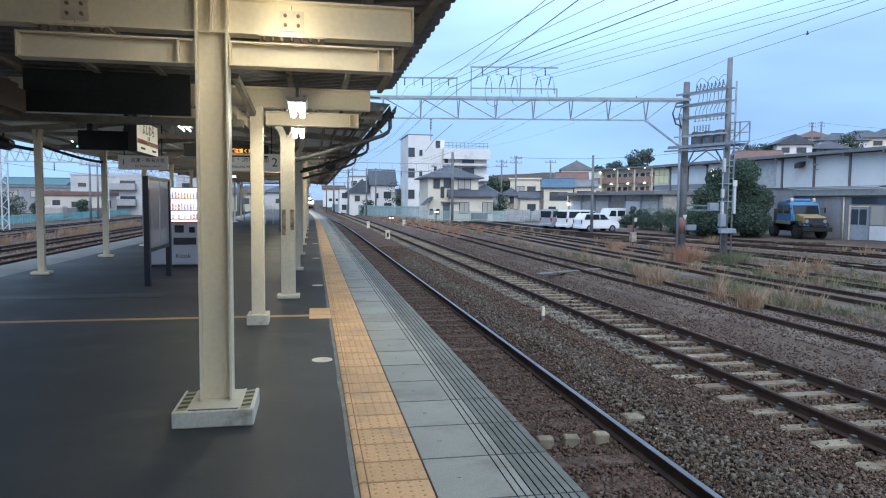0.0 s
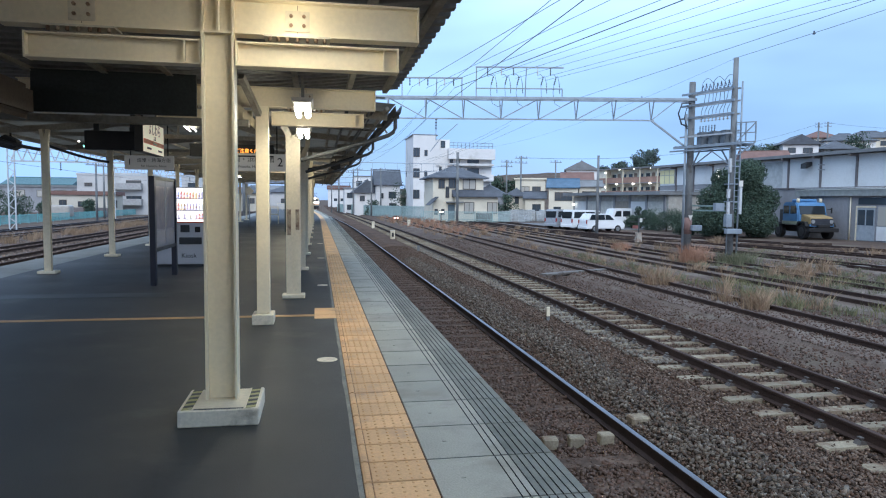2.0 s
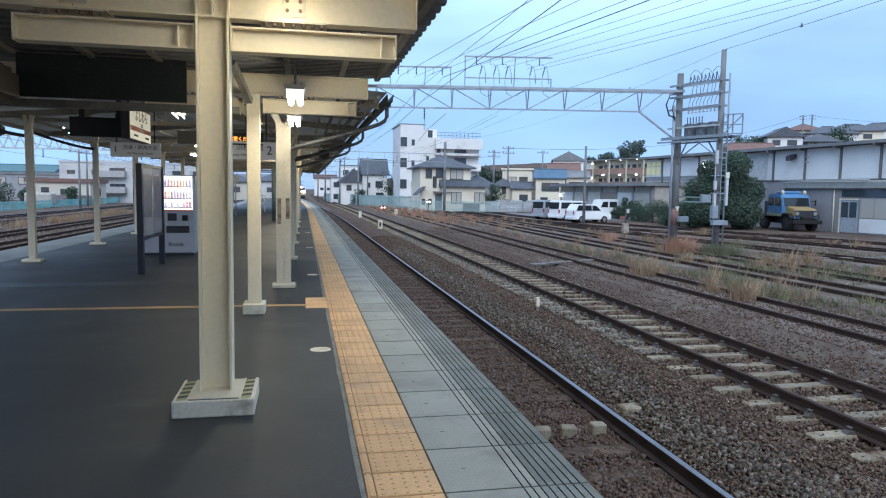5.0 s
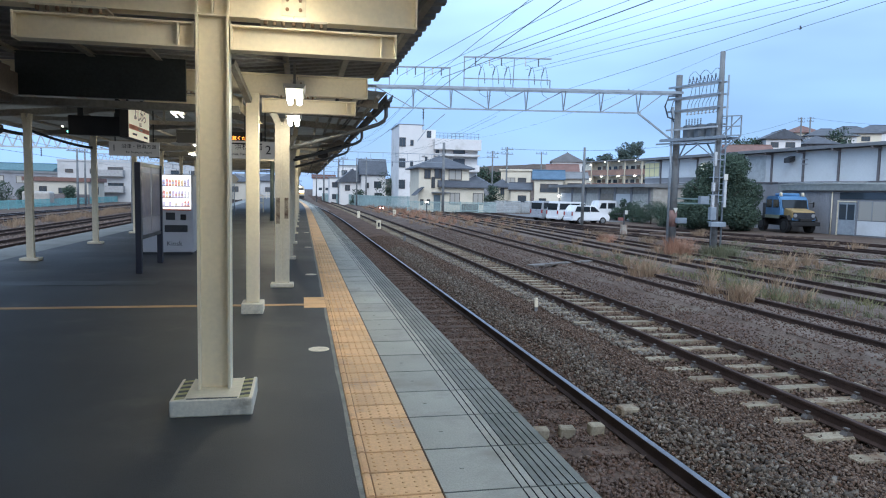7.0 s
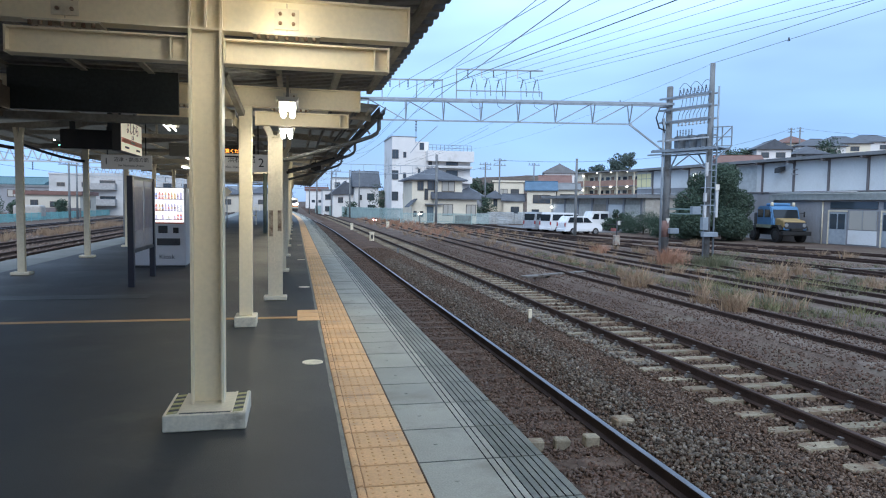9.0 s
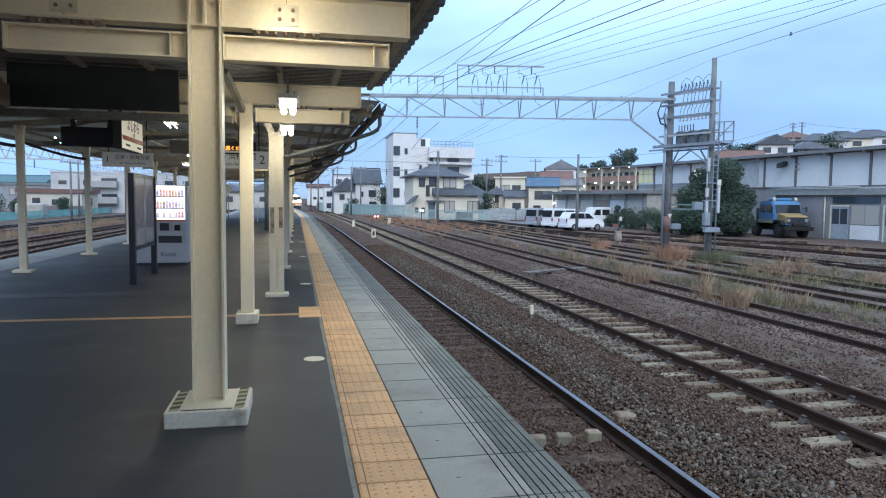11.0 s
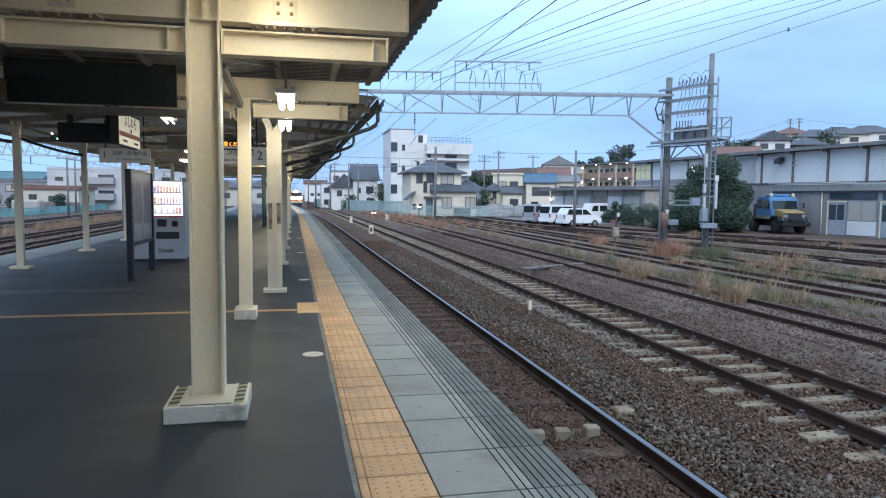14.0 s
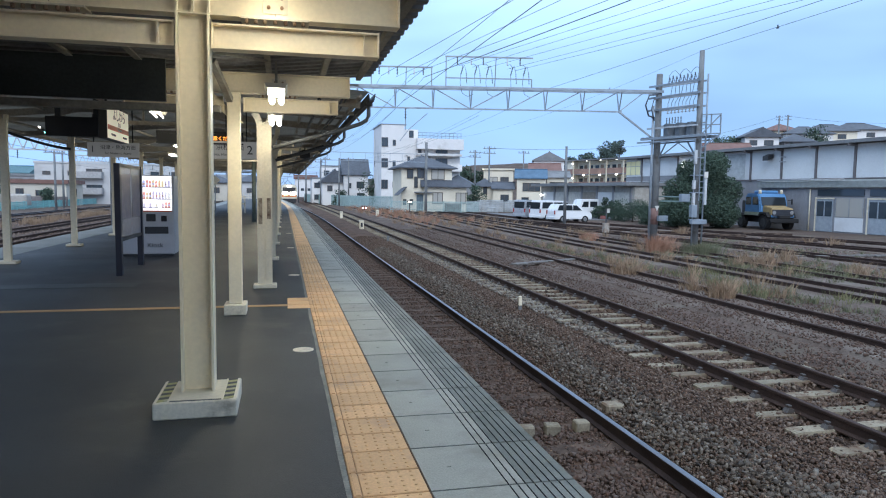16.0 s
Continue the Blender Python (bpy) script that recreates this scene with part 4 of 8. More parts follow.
# unseen plain wall behind the walk, added to block light under the canopy
solid("wall_south", bbox(-7.2, -9.2, 0.004, -0.9, -9.0, 3.0), mat("plain_grey_wall", (0.3, 0.29, 0.27), 0.85, 0, 0.15, 1.0, 30, 0.1), "unseen plain grey wall added to block light from behind", "wall", kind="structure")


def rail_column(can, x, y, name="rail_column", rust=False, zt=2.5, gap=0.062, w=0.1, flare=0.16):
    """A post of two old rails that part at the top into brackets."""
    post = None
    for s in (-1, 1):
        bm = bmesh.new()
        path = [(x + s * gap, y, 0.06), (x + s * gap, y, zt)]
        for k in range(1, 6):
            a = k / 5 * 0.95
            path.append((x + s * (gap + 1.4 * flare * (1 - math.cos(a))), y, zt + 0.3 * math.sin(a)))
        path.append((x + s * (gap + 0.75 * flare), y, 2.97))
        for p, q in zip(path, path[1:]):
            bar(bm, p, q, w, 0.1)
        if post is None:
            post = part(name, bm, CREAM_OLD, can, "post of paired old rails, paint flaking")
        else:
            part("second_rail", bm, CREAM_OLD, post)
    part("web_plate", bbox(x - 0.014, y - 0.035, 0.06, x + 0.014, y + 0.035, zt + 0.1), CREAM_OLD, post)
    part("foot", bbox(x - 0.18, y - 0.14, 0, x + 0.18, y + 0.14, 0.06, 0.01), BASEWHITE, post)
    for s in (-1, 1) if rust else ():
        part("rust_patch", bbox(x + s * 0.065 - 0.03, y - 0.054, 1.05 + 0.04 * s, x + s * 0.065 + 0.03, y - 0.051, 1.42), RUST, post)


def far_canopy():
    can = thing("old_canopy", "long old canopy on paired rail posts, dark roof", "canopy")
    R = random.Random(5)
    ys = [9.3 + 4.5 * i for i in range(11)]
    for i, y in enumerate(ys):
        rail_column(can, -0.62 + off(y), y, rust=i == 0)
        if i:
            rail_column(can, -5.74 + off(y), y - 0.33, gap=0.034, w=0.066, zt=2.66, flare=0.04)
        bm = bmesh.new()
        for p, q in (((-7.2, 2.98), (-5.75, 3.1)), ((-5.75, 3.1), (-3.2, 3.34)), ((-3.2, 3.34), (-0.62, 3.1)), ((-0.62, 3.1), (0.88, 3.0))):
            bar(bm, (p[0] + off(y), y, p[1] - 0.06), (q[0] + off(y), y, q[1] - 0.06), 0.08, 0.13)
        bar(bm, (-5.75 + off(y), y, 2.92), (-0.62 + off(y), y, 2.92), 0.06, 0.08)
        bar(bm, (-5.2 + off(y), y, 2.92), (-4.2 + off(y), y, 3.2), 0.04)
        bar(bm, (-1.2 + off(y), y, 2.92), (-2.2 + off(y), y, 3.2), 0.04)
        bar(bm, (-3.2 + off(y), y, 2.92), (-3.2 + off(y), y, 3.3), 0.04)
        part("rafter", bm, OLDTIMBER, can)
    roof = [(-7.45, 2.99), (-5.75, 3.16), (-3.2, 3.4), (-0.62, 3.16), (0.95, 3.06)]
    bm = bmesh.new()
    rows = [[bm.verts.new((x + off(y), y, z)) for x, z in roof] for y in [8.7 + 2.21 * k for k in range(24)]]
    for a, b in zip(rows, rows[1:]):
        for i in range(4):
            bm.faces.new((a[i], a[i + 1], b[i + 1], b[i]))
    bmesh.ops.solidify(bm, geom=bm.faces[:], thickness=-0.03)
    part("roof", bm, ROOFUND, can, "dark boarded canopy roof")
    for x, z in ((-6.9, 3.0), (-6.3, 3.06), (-5.1, 3.18), (-4.4, 3.25), (-3.8, 3.31), (-2.6, 3.31), (-1.9, 3.24), (-1.2, 3.17), (0.0, 3.09), (0.45, 3.06), (0.82, 3.04)):
        bm = bmesh.new()
        tube(bm, [(x + off(8.7 + 2.21 * k), 8.7 + 2.21 * k, z - 0.05) for k in range(24)], 0.035, 4)
        part("purlin", bm, OLDTIMBER, can)
    for k in range(9):
        y = 11.0 + 4.5 * k
        bm = bmesh.new()
        bar(bm, (0.2 + off(y), y, 2.94), (0.95 + off(y), y, 2.98), 0.05, 0.07)
        bar(bm, (0.95 + off(y), y, 2.98), (1.05 + off(y), y, 2.84), 0.03)
        part("eave_bracket", bm, OLDTIMBER, can)
        bm = bmesh.new()
        bar(bm, (-0.5 + off(y), y - 1.7, 2.75), (0.9 + off(y), y + 1.2, 3.0), 0.04)
        part("brace", bm, OLDTIMBER, can)
    bm = bmesh.new()
    ysg = [8.7 + 2.21 * k for k in range(24)]
    sweep(bm, [(0.95, 2.92), (1.03, 2.92), (1.05, 3.03), (1.035, 3.03), (1.018, 2.935), (0.965, 2.935), (0.95, 3.03), (0.94, 3.03)], ysg, off)
    part("gutter", bm, STEELDK, can, "dark eaves gutter")
    # a drain pipe slants from the gutter to each post
    for i, y in enumerate(ys[:3]):
        o = off(y)
        bm = bmesh.new()
        tube(bm, [(1.0 + o, y - 0.12, 2.97), (1.0 + o, y - 0.12, 2.74), (0.97 + o, y - 0.12, 2.68), (0.88 + o, y - 0.12, 2.62), (0.6 + o, y - 0.12, 2.52), (-0.5 + o, y - 0.12, 2.2)], 0.032, 8)
        tube(bm, [(1.0 + o, y - 0.12, 2.9), (1.0 + o, y - 0.12, 3.0)], 0.065, 8)
        part("drain_pipe", bm, STEELGREY, can, "dull grey rainwater pipe with bends")
    # conduits slung under the eaves
    bm = bmesh.new()
    for dx, dz, r in ((0.55, 2.93, 0.02), (0.62, 2.95, 0.015), (0.2, 2.9, 0.03)):
        tube(bm, [(dx + off(y), y, dz + 0.02 * math.sin(y)) for y in ysg], r, 5)
    part("conduit", bm, STEELDK, can)
    # speakers hung on struts along both eaves
    for x, ylist in ((0.35, (21.0,)), (-6.55, (13.9,))):
        for y in ylist:
            bm = bmesh.new()
            bar(bm, (x, y, 3.0), (x, y, 2.82), 0.03)
            prism(bm, [(x - 0.16, 2.82), (x - 0.05, 2.87), (x + 0.16, 2.76), (x + 0.16, 2.62), (x + 0.05, 2.56), (x - 0.16, 2.62)], "y", y - 0.14, y + 0.14)
            sp = part("loudspeaker", bm, BLACKBOX, None, "", None)
            tagged(sp, "black loudspeaker hung from the canopy eave", "loudspeaker", "canopy loudspeakers")
    for x0, x1, ylist in ((-0.55, 0.9, (20.0,)), (-7.3, -5.75, (13.5, 17.9))):
        for y in ylist:
            bm = bmesh.new()
            pts = [(x0 + (x1 - x0) * k / 8, y, 2.55 + 0.42 * (1 - k / 8 if x0 < -3 else k / 8) ** 1.4) for k in range(9)]
            tube(bm, pts, 0.04, 6)
            part("eave_brace", bm, STEELDK, can)


def tube_lamp(x, y, z, length, lit=TUBE, watts=0.0, rz=0.0, tilt=0.0, ahead=0.0, r=0.034, down=0.0):
    t = thing("tube_lamp", "twin fluorescent lamp fitting glowing white under the canopy", "ceiling lamp", pose(x, y, z, tilt, 0, rz), "canopy lamps")
    bm = bmesh.new()
    prism(bm, [(-0.12, 0.05), (-0.09, 0.0), (0.09, 0.0), (0.12, 0.05)], "y", -length / 2 - 0.04, length / 2 + 0.04)
    part("tray", bm, BASEWHITE, t)
    for s in (-1, 1):
        bm = bmesh.new()
        tube(bm, [(s * 0.052, -length / 2, -0.05), (s * 0.052, length / 2, -0.05)], r, 10)
        part("lamp_tube", bm, lit, t, "glowing tube")
    for s in (-1, 1):
        part("hanger", bbox(-0.012, s * length * 0.35 - 0.012, 0.05, 0.012, s * length * 0.35 + 0.012, 0.3), PURLIN, t)
    if watts:
        strip_lamp(x, y, z - 0.17, watts, down, ahead)


near_canopy()
far_canopy()
tube_lamp(-0.4, 2.3, 2.97, 1.0, TUBE, 1.3, ahead=0.72, down=3.5)
# unseen fittings, continuing the lamp spacing, added to brighten the near platform
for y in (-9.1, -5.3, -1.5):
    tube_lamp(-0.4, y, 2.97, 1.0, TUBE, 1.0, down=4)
tube_lamp(-0.4, 6.1, 2.62, 0.75, TUBE, 8, down=16)
tube_lamp(-0.44, 8.6, 2.6, 0.75, TUBE, 8)
for y in (20.5, 25.5, 31, 37, 43):
    tube_lamp(-1.4 + off(y), y, 2.8, 1.1, TUBEFAR, 70, r=0.02)
tube_lamp(-2.4, 10.6, 2.84, 1.0, TUBEFAR, 16, 4, 0.0, 0.0, 0.013)
tube_lamp(-3.3, 19.5, 2.82, 1.1, TUBEFAR, 10, r=0.018)
tube_lamp(-4.2, 24.5, 2.8, 1.1, TUBEFAR, 10, r=0.018)
tube_lamp(-4.2, 34.5, 2.8, 1.1, TUBEFAR, 10, r=0.018)


# ---- platform furniture ----


def notice_board():
    t = thing("notice_board", "dark-framed notice board with glazed grey panels on two posts", "notice board", pose(-3.16, 11.15, 0))
    for y, z1 in ((0, 1.98), (1.85, 1.98)):
        part("post", bbox(-0.05, y - 0.06, 0, 0.05, y + 0.06, z1, 0.006), mat("navy_post", (0.02, 0.022, 0.035), 0.4), t)
    part("frame", bbox(-0.04, 0.06, 0.6, 0.035, 1.79, 0.66), STEELDK, t)
    part("frame", bbox(-0.04, 0.06, 1.92, 0.035, 1.79, 1.98), STEELDK, t)
    part("backing", bbox(-0.03, 0.06, 0.66, 0.015, 1.79, 1.92), STEELDK, t)
    for a, b in ((0.07, 0.92), (0.95, 1.78)):
        p = part("panel", bbox(0.016, a, 0.67, 0.026, b, 1.91), ACRYL, t, "grey glazed notice panel")
        part("poster", bbox(0.027, a + 0.1, 1.0, 0.029, b - 0.08, 1.8), mat("faded_poster", (0.3, 0.26, 0.28), 0.5, stain=(0.2, 0.18, 0.22), stain_scale=5, stain_at=0.5), p)


def vending():
    t = thing("vending_machine", "grey drinks vending machine with brightly lit display", "vending machine", pose(-3.36, 15.2, 0))
    part("body", bbox(-0.58, -0.36, 0.05, 0.58, 0.38, 1.85, 0.015), MACHINE, t)
    part("plinth", bbox(-0.55, -0.33, 0, 0.55, 0.36, 0.05), STEELDK, t)
    part("display", bbox(-0.16, -0.375, 1.05, 0.53, -0.362, 1.83), SHOWCASE, t, "white backlit display window")
    R = random.Random(3)
    # drinks and their labels glow themselves, in place of the display's light
    can_m = [glow("drink_" + n, c, 0.55) for n, c in (("blue", (0.45, 0.5, 0.78)), ("pink", (0.85, 0.6, 0.62)), ("red", (0.75, 0.35, 0.3)), ("amber", (0.78, 0.6, 0.38)), ("brown", (0.42, 0.3, 0.24)), ("lilac", (0.62, 0.56, 0.7)), ("pale", (0.86, 0.83, 0.8)))]
    for row, z in enumerate((1.6, 1.33, 1.13)):
        bm = bmesh.new()
        box(bm, -0.15, -0.39, z - 0.03, 0.52, -0.376, z - 0.012)
        part("shelf", bm, mat("vending_shelf", (0.25, 0.2, 0.4), 0.5), t)
        for k in range(10):
            if R.random() < 0.12:
                continue
            h = (0.15, 0.16, 0.11)[row] * R.uniform(0.82, 1.05)
            bm = bmesh.new()
            x = -0.115 + 0.066 * k
            tube(bm, [(x, -0.395, z - 0.012), (x, -0.395, z + h * 0.7), (x, -0.395, z + h * 0.8)], 0.027, 8)
            tube(bm, [(x, -0.395, z + h * 0.8), (x, -0.395, z + h)], 0.022, 8, 0.012)
            dk = part("drink", bm, can_m[(k // 2 + row * 2 + R.randrange(2)) % 7], t)
            part("drink_label", bbox(x - 0.02, -0.4235, z + h * 0.2, x + 0.02, -0.4222, z + h * 0.5), can_m[(k + row + 3) % 7], dk)
            part("price_tag", bbox(x - 0.018, -0.393, z - 0.028, x + 0.018, -0.391, z - 0.014), SIGNWHITE, t)
    part("red_trim", bbox(-0.16, -0.38, 1.02, 0.53, -0.362, 1.05), SIGNORANGE, t)
    part("coin_panel", bbox(-0.02, -0.378, 0.8, 0.18, -0.361, 0.97, 0.004), STEELDK, t)
    part("card_reader", bbox(0.3, -0.385, 0.8, 0.42, -0.361, 0.93, 0.004), BLACKBOX, t)
    part("hatch", bbox(-0.05, -0.385, 0.52, 0.45, -0.361, 0.68, 0.006), STEELDK, t, "dark delivery hatch")
    words("Kiosk", 0.15, SIGNINK, t, pose(0.16, -0.364, 0.25, 90))


def signs():
    # direction sign, first platform
    t = thing("direction_sign", "grey hanging direction sign with black lettering", "sign", pose(-4.0, 14.7, 2.23))
    part("panel", bbox(-0.53, -0.03, 0, 0.53, 0.03, 0.32, 0.004), SIGNGREYGLOW, t)
    part("number_field", bbox(-0.52, -0.034, 0.02, -0.32, -0.031, 0.3), SIGNGREYGLOW, t)
    words("1", 0.2, SIGNINK, t, pose(-0.42, -0.036, 0.165, 90))
    words("沼津・熱海方面", 0.105, SIGNINK, t, pose(0.1, -0.034, 0.21, 90))
    words("for Numazu, Atami", 0.07, SIGNINK, t, pose(0.1, -0.034, 0.085, 90))
    for x in (-0.4, 0.4):
        part("hanger", bbox(x - 0.012, -0.012, 0.32, x + 0.012, 0.012, 1.05), STEELDK, t)
    # station name box
    t = thing("station_name_sign", "white hanging station name box with an orange band", "sign", pose(-3.5, 12.9, 2.47))
    part("casing", bbox(-0.16, -0.88, 0, -0.004, 0.88, 0.62, 0.006), BLACKBOX, t)
    part("face", bbox(-0.004, -0.87, 0.01, 0.004, 0.87, 0.61), SIGNLIT, t, "white lit sign face")
    part("band", bbox(0.0042, -0.87, 0.17, 0.006, 0.87, 0.26), SIGNORANGE, t, "orange band")
    words("よしわら", 0.26, SIGNINK, t, pose(0.005, 0.05, 0.47, 90, 0, 90))
    words("吉 原", 0.09, SIGNINK, t, pose(0.005, 0.05, 0.31, 90, 0, 90))
    words("Yoshiwara", 0.08, SIGNWHITE, t, pose(0.007, 0.05, 0.215, 90, 0, 90))
    for a in (-0.6, 0.35):
        part("small_print", bbox(0.0042, a, 0.07, 0.006, a + 0.35, 0.11), SIGNINK, t)
    for y in (-0.6, 0.6):
        part("hanger", bbox(-0.1, y - 0.02, 0.62, -0.06, y + 0.02, 0.85), STEELDK, t)
    # unlit display seen from behind
    t = thing("hanging_display", "black hanging train display seen from behind", "display", pose(-4.32, 13.2, 2.56))
    part("casing", bbox(-0.55, -0.12, 0, 0.55, 0.12, 0.38, 0.01), BLACKBOX, t)
    for x in (-0.35, 0.35):
        part("hanger", bbox(x - 0.05, -0.02, 0.38, x + 0.05, 0.02, 0.75), STEELDK, t)
    for x, z, c in ((-5.0, 2.72, "white"), (-4.9, 2.62, "green")):
        bm = bmesh.new()
        tube(bm, [(0, 0, 0), (0, -0.05, 0)], 0.015, 8)
        part("indicator", bm, YARDLAMP if c == "white" else glow("green_lamp", (0.3, 1.0, 0.8), 3), t, c + " indicator lamp", pose(x + 4.32, 0, z - 2.56))
    part("indicator_arm", bbox(-0.72, -0.01, 0.1, -0.5, 0.01, 0.13), STEELDK, t)
    # direction sign, second platform
    t = thing("direction_sign", "pale hanging direction sign with a large black 2", "sign", pose(-1.52, 12.0, 2.13))
    part("panel", bbox(-0.7, -0.03, 0, 0.7, 0.03, 0.34, 0.004), SIGNGREYGLOW, t)
    part("number_field", bbox(0.44, -0.034, 0.02, 0.68, -0.031, 0.32), SIGNGREYGLOW, t)
    words("2", 0.24, SIGNINK, t, pose(0.56, -0.036, 0.17, 90))
    words("静岡・浜松方面", 0.13, SIGNINK, t, pose(0.0, -0.034, 0.22, 90))
    words("for Shizuoka, Hamamatsu", 0.07, SIGNINK, t, pose(0.0, -0.034, 0.085, 90))
    for x in (-0.5, 0.5):
        part("hanger", bbox(x - 0.012, -0.012, 0.34, x + 0.012, 0.012, 1.05), STEELDK, t)


notice_board()
vending()
signs()


def far_platform_things():
    # signal gantry post, clock post and railing at the platform end
    bm = bmesh.new()
    tube(bm, [(-1.75, 33, 0), (-1.75, 33, 2.95)], 0.1, 8)
    solid("steel_post", bm, mat("green_grey_post", (0.12, 0.15, 0.14), 0.6), "dark green-grey steel post on the platform", "post")
    t = thing("end_railing", "white railing closing the platform end", "railing", pose(off(112), 112, 0))
    for i in range(9):
        part("post", bbox(-5.2 + 0.72 * i, -0.02, 0, -5.15 + 0.72 * i, 0.02, 1.1), BASEWHITE, t)
    for z in (0.35, 0.7, 1.08):
        part("rail", bbox(-5.2, -0.02, z, 0.6, 0.02, z + 0.045), BASEWHITE, t)
    t = thing("side_barrier", "white barrier beside the platform ramp", "railing", pose(0, 46, 0))
    for x in (-4.0, -3.4, -2.9):
        part("post", bbox(x, -0.02, 0, x + 0.05, 0.02, 1.15), BASEWHITE, t)
    for z in (0.6, 1.1):
        part("rail", bbox(-4.0, -0.02, z, -2.85, 0.02, z + 0.05), BASEWHITE, t)
    t = thing("stop_marker", "white diamond sign on a thin post", "sign", pose(-4.2, 40, 0))
    bm = bmesh.new()
    tube(bm, [(0, 0, 0), (0, 0, 1.9)], 0.03, 6)
    part("post", bm, GALV, t)
    part("plate", bbox(-0.2, -0.02, -0.2, 0.2, 0.02, 0.2), SIGNWHITE, t, "", pose(0, -0.03, 2.1, 0, 45, 0))


far_platform_things()

# ---- overhead line ----


def lerp(a, b, t):
    return tuple(p + (q - p) * t for p, q in zip(a, b))


def wire(p, q, sag, r=0.013, n=24, label="overhead wire strung between the gantries", parent=None):
    bm = bmesh.new()
    pts = []
    for i in range(n + 1):
        t = i / n
        x, y, z = lerp(p, q, t)
        pts.append((x, y, z - 4 * sag * t * (1 - t)))
    tube(bm, pts, r, 5)
    if parent is not None:
        return part("wire", bm, WIRE, parent)
    return solid("overhead_wire", bm, WIRE, label, "wire", "overhead wires")


def insulator(parent, p, q, r=0.045, n=5, mt=None):
    """A string of sheds from p to q."""
    bm = bmesh.new()
    p, q = Vector(p), Vector(q)
    d = (q - p).normalized()
    tube(bm, [p, q], r * 0.35, 6)
    for i in range(n):
        c = p + (q - p) * ((i + 0.5) / n)
        tube(bm, [c - d * 0.022, c + d * 0.022], r, 8, r * 0.45)
    return part("insulator", bm, mt or INSUL, parent)


GA, GB = (19.7, 32.4), (-9.2, 37.8)


def on_beam(x):
    t = (x - GA[0]) / (GB[0] - GA[0])
    return GA[1] + (GB[1] - GA[1]) * t


def main_gantry():
    g = thing("catenary_gantry", "grey steel truss gantry carrying overhead wires", "gantry", kind="")
    zt, zb = 7.18, 6.08
    for z, w in ((zt, 0.13), (zb, 0.08)):
        for s in (-0.3, 0.3) if z == zt else (0,):
            bm = bmesh.new()
            bar(bm, (GB[0], GB[1] + s, z), (GA[0] + (0.1 if z == zt else -2.0), (GA[1] if z == zt else on_beam(17.7)) + s, z), w * 0.6, w)
            part("chord", bm, GALV, g)
    x = 17.55
    while x > -9:
        for s in (-0.3, 0.3):
            bm = bmesh.new()
            bar(bm, (x, on_beam(x) + s, zt), (x, on_beam(x), zb), 0.05)
            part("upright", bm, GALV, g)
        bm = bmesh.new()
        a, b = (x, x - 2.0)
        if x > 10:
            bar(bm, (a, on_beam(a), zt), (b, on_beam(b), zb), 0.055)
        else:
            bar(bm, (a, on_beam(a), zb), (b, on_beam(b), zt), 0.055)
        part("diagonal", bm, GALV, g)
        x -= 2.0
    bm = bmesh.new()
    bar(bm, (17.55, on_beam(17.55), zb), (19.5, 32.4, 4.6), 0.09)
    bar(bm, (17.55, on_beam(17.55), zb), (18.9, 32.5, zt), 0.05)
    part("knee_brace", bm, GALV, g)
    # racks on top
    for x0, x1, ztop, zmid, n in ((8.22, 12.79, 8.85, 7.72, 7), (4.28, 7.46, 8.25, None, 5)):
        fr = bmesh.new()
        bar(fr, (x0, on_beam(x0), zt), (x0, on_beam(x0), ztop), 0.05)
        bar(fr, (x1, on_beam(x1), zt), (x1, on_beam(x1), zmid or ztop), 0.05)
        xm = x0 + (x1 - x0) * 0.58
        bar(fr, (xm, on_beam(xm) + 0.2, zt), (xm, on_beam(xm), ztop), 0.04)
        bar(fr, (x0 - 0.05, on_beam(x0), ztop), (x1 + 0.05, on_beam(x1), ztop), 0.075)
        if zmid:
            bar(fr, (x0, on_beam(x0), zmid), (x1, on_beam(x1), zmid), 0.06)
        part("rack", fr, GALV, g)
        for k, q in enumerate((0.13, 0.29, 0.43, 0.71, 0.86)):
            xx = x0 + (x1 - x0) * q
            yy = on_beam(xx)
            insulator(g, (xx, yy, ztop - 0.03), (xx, yy, ztop - 0.42), 0.05, 5, INSULW if k % 2 else INSUL)
            if not zmid:
                continue
            insulator(g, (xx + 0.32, yy, ztop - 0.5), (xx + 0.2, yy, ztop - 0.95), 0.05, 5)
            insulator(g, (xx + 0.5, yy, zmid + 0.32), (xx + 0.54, yy, zmid - 0.25), 0.035, 5)
            bm = bmesh.new()
            tube(bm, [(xx, yy, ztop - 0.42), (xx + 0.16, yy, ztop - 0.36), (xx + 0.32, yy, ztop - 0.5)], 0.012, 5)
            tube(bm, [(xx + 0.2, yy, ztop - 0.95), (xx + 0.16, yy, ztop - 1.35), (xx + 0.28, yy, zt - 0.25), (xx + 0.6, yy, zt - 0.42), (xx + 0.9, yy, zt - 0.3)] if k % 2 == 0 else [(xx + 0.2, yy, ztop - 0.95), (xx + 0.24, yy, zt)], 0.012, 5)
            tube(bm, [(xx + 0.32, yy, ztop - 0.5), (xx + 0.4, yy, ztop - 0.42), (xx + 0.5, yy, zmid + 0.32)], 0.012, 5)
            part("jumper", bm, WIRE, g)
    # insulators under the beam
    for xx in (2.6, 6.1):
        yy = on_beam(xx)
        insulator(g, (xx, yy, zb), (xx, yy, zb - 0.6), 0.07, 4)
        bm = bmesh.new()
        tube(bm, [(xx, yy, zb - 0.6), (xx, yy, 4.9)], 0.02, 5)
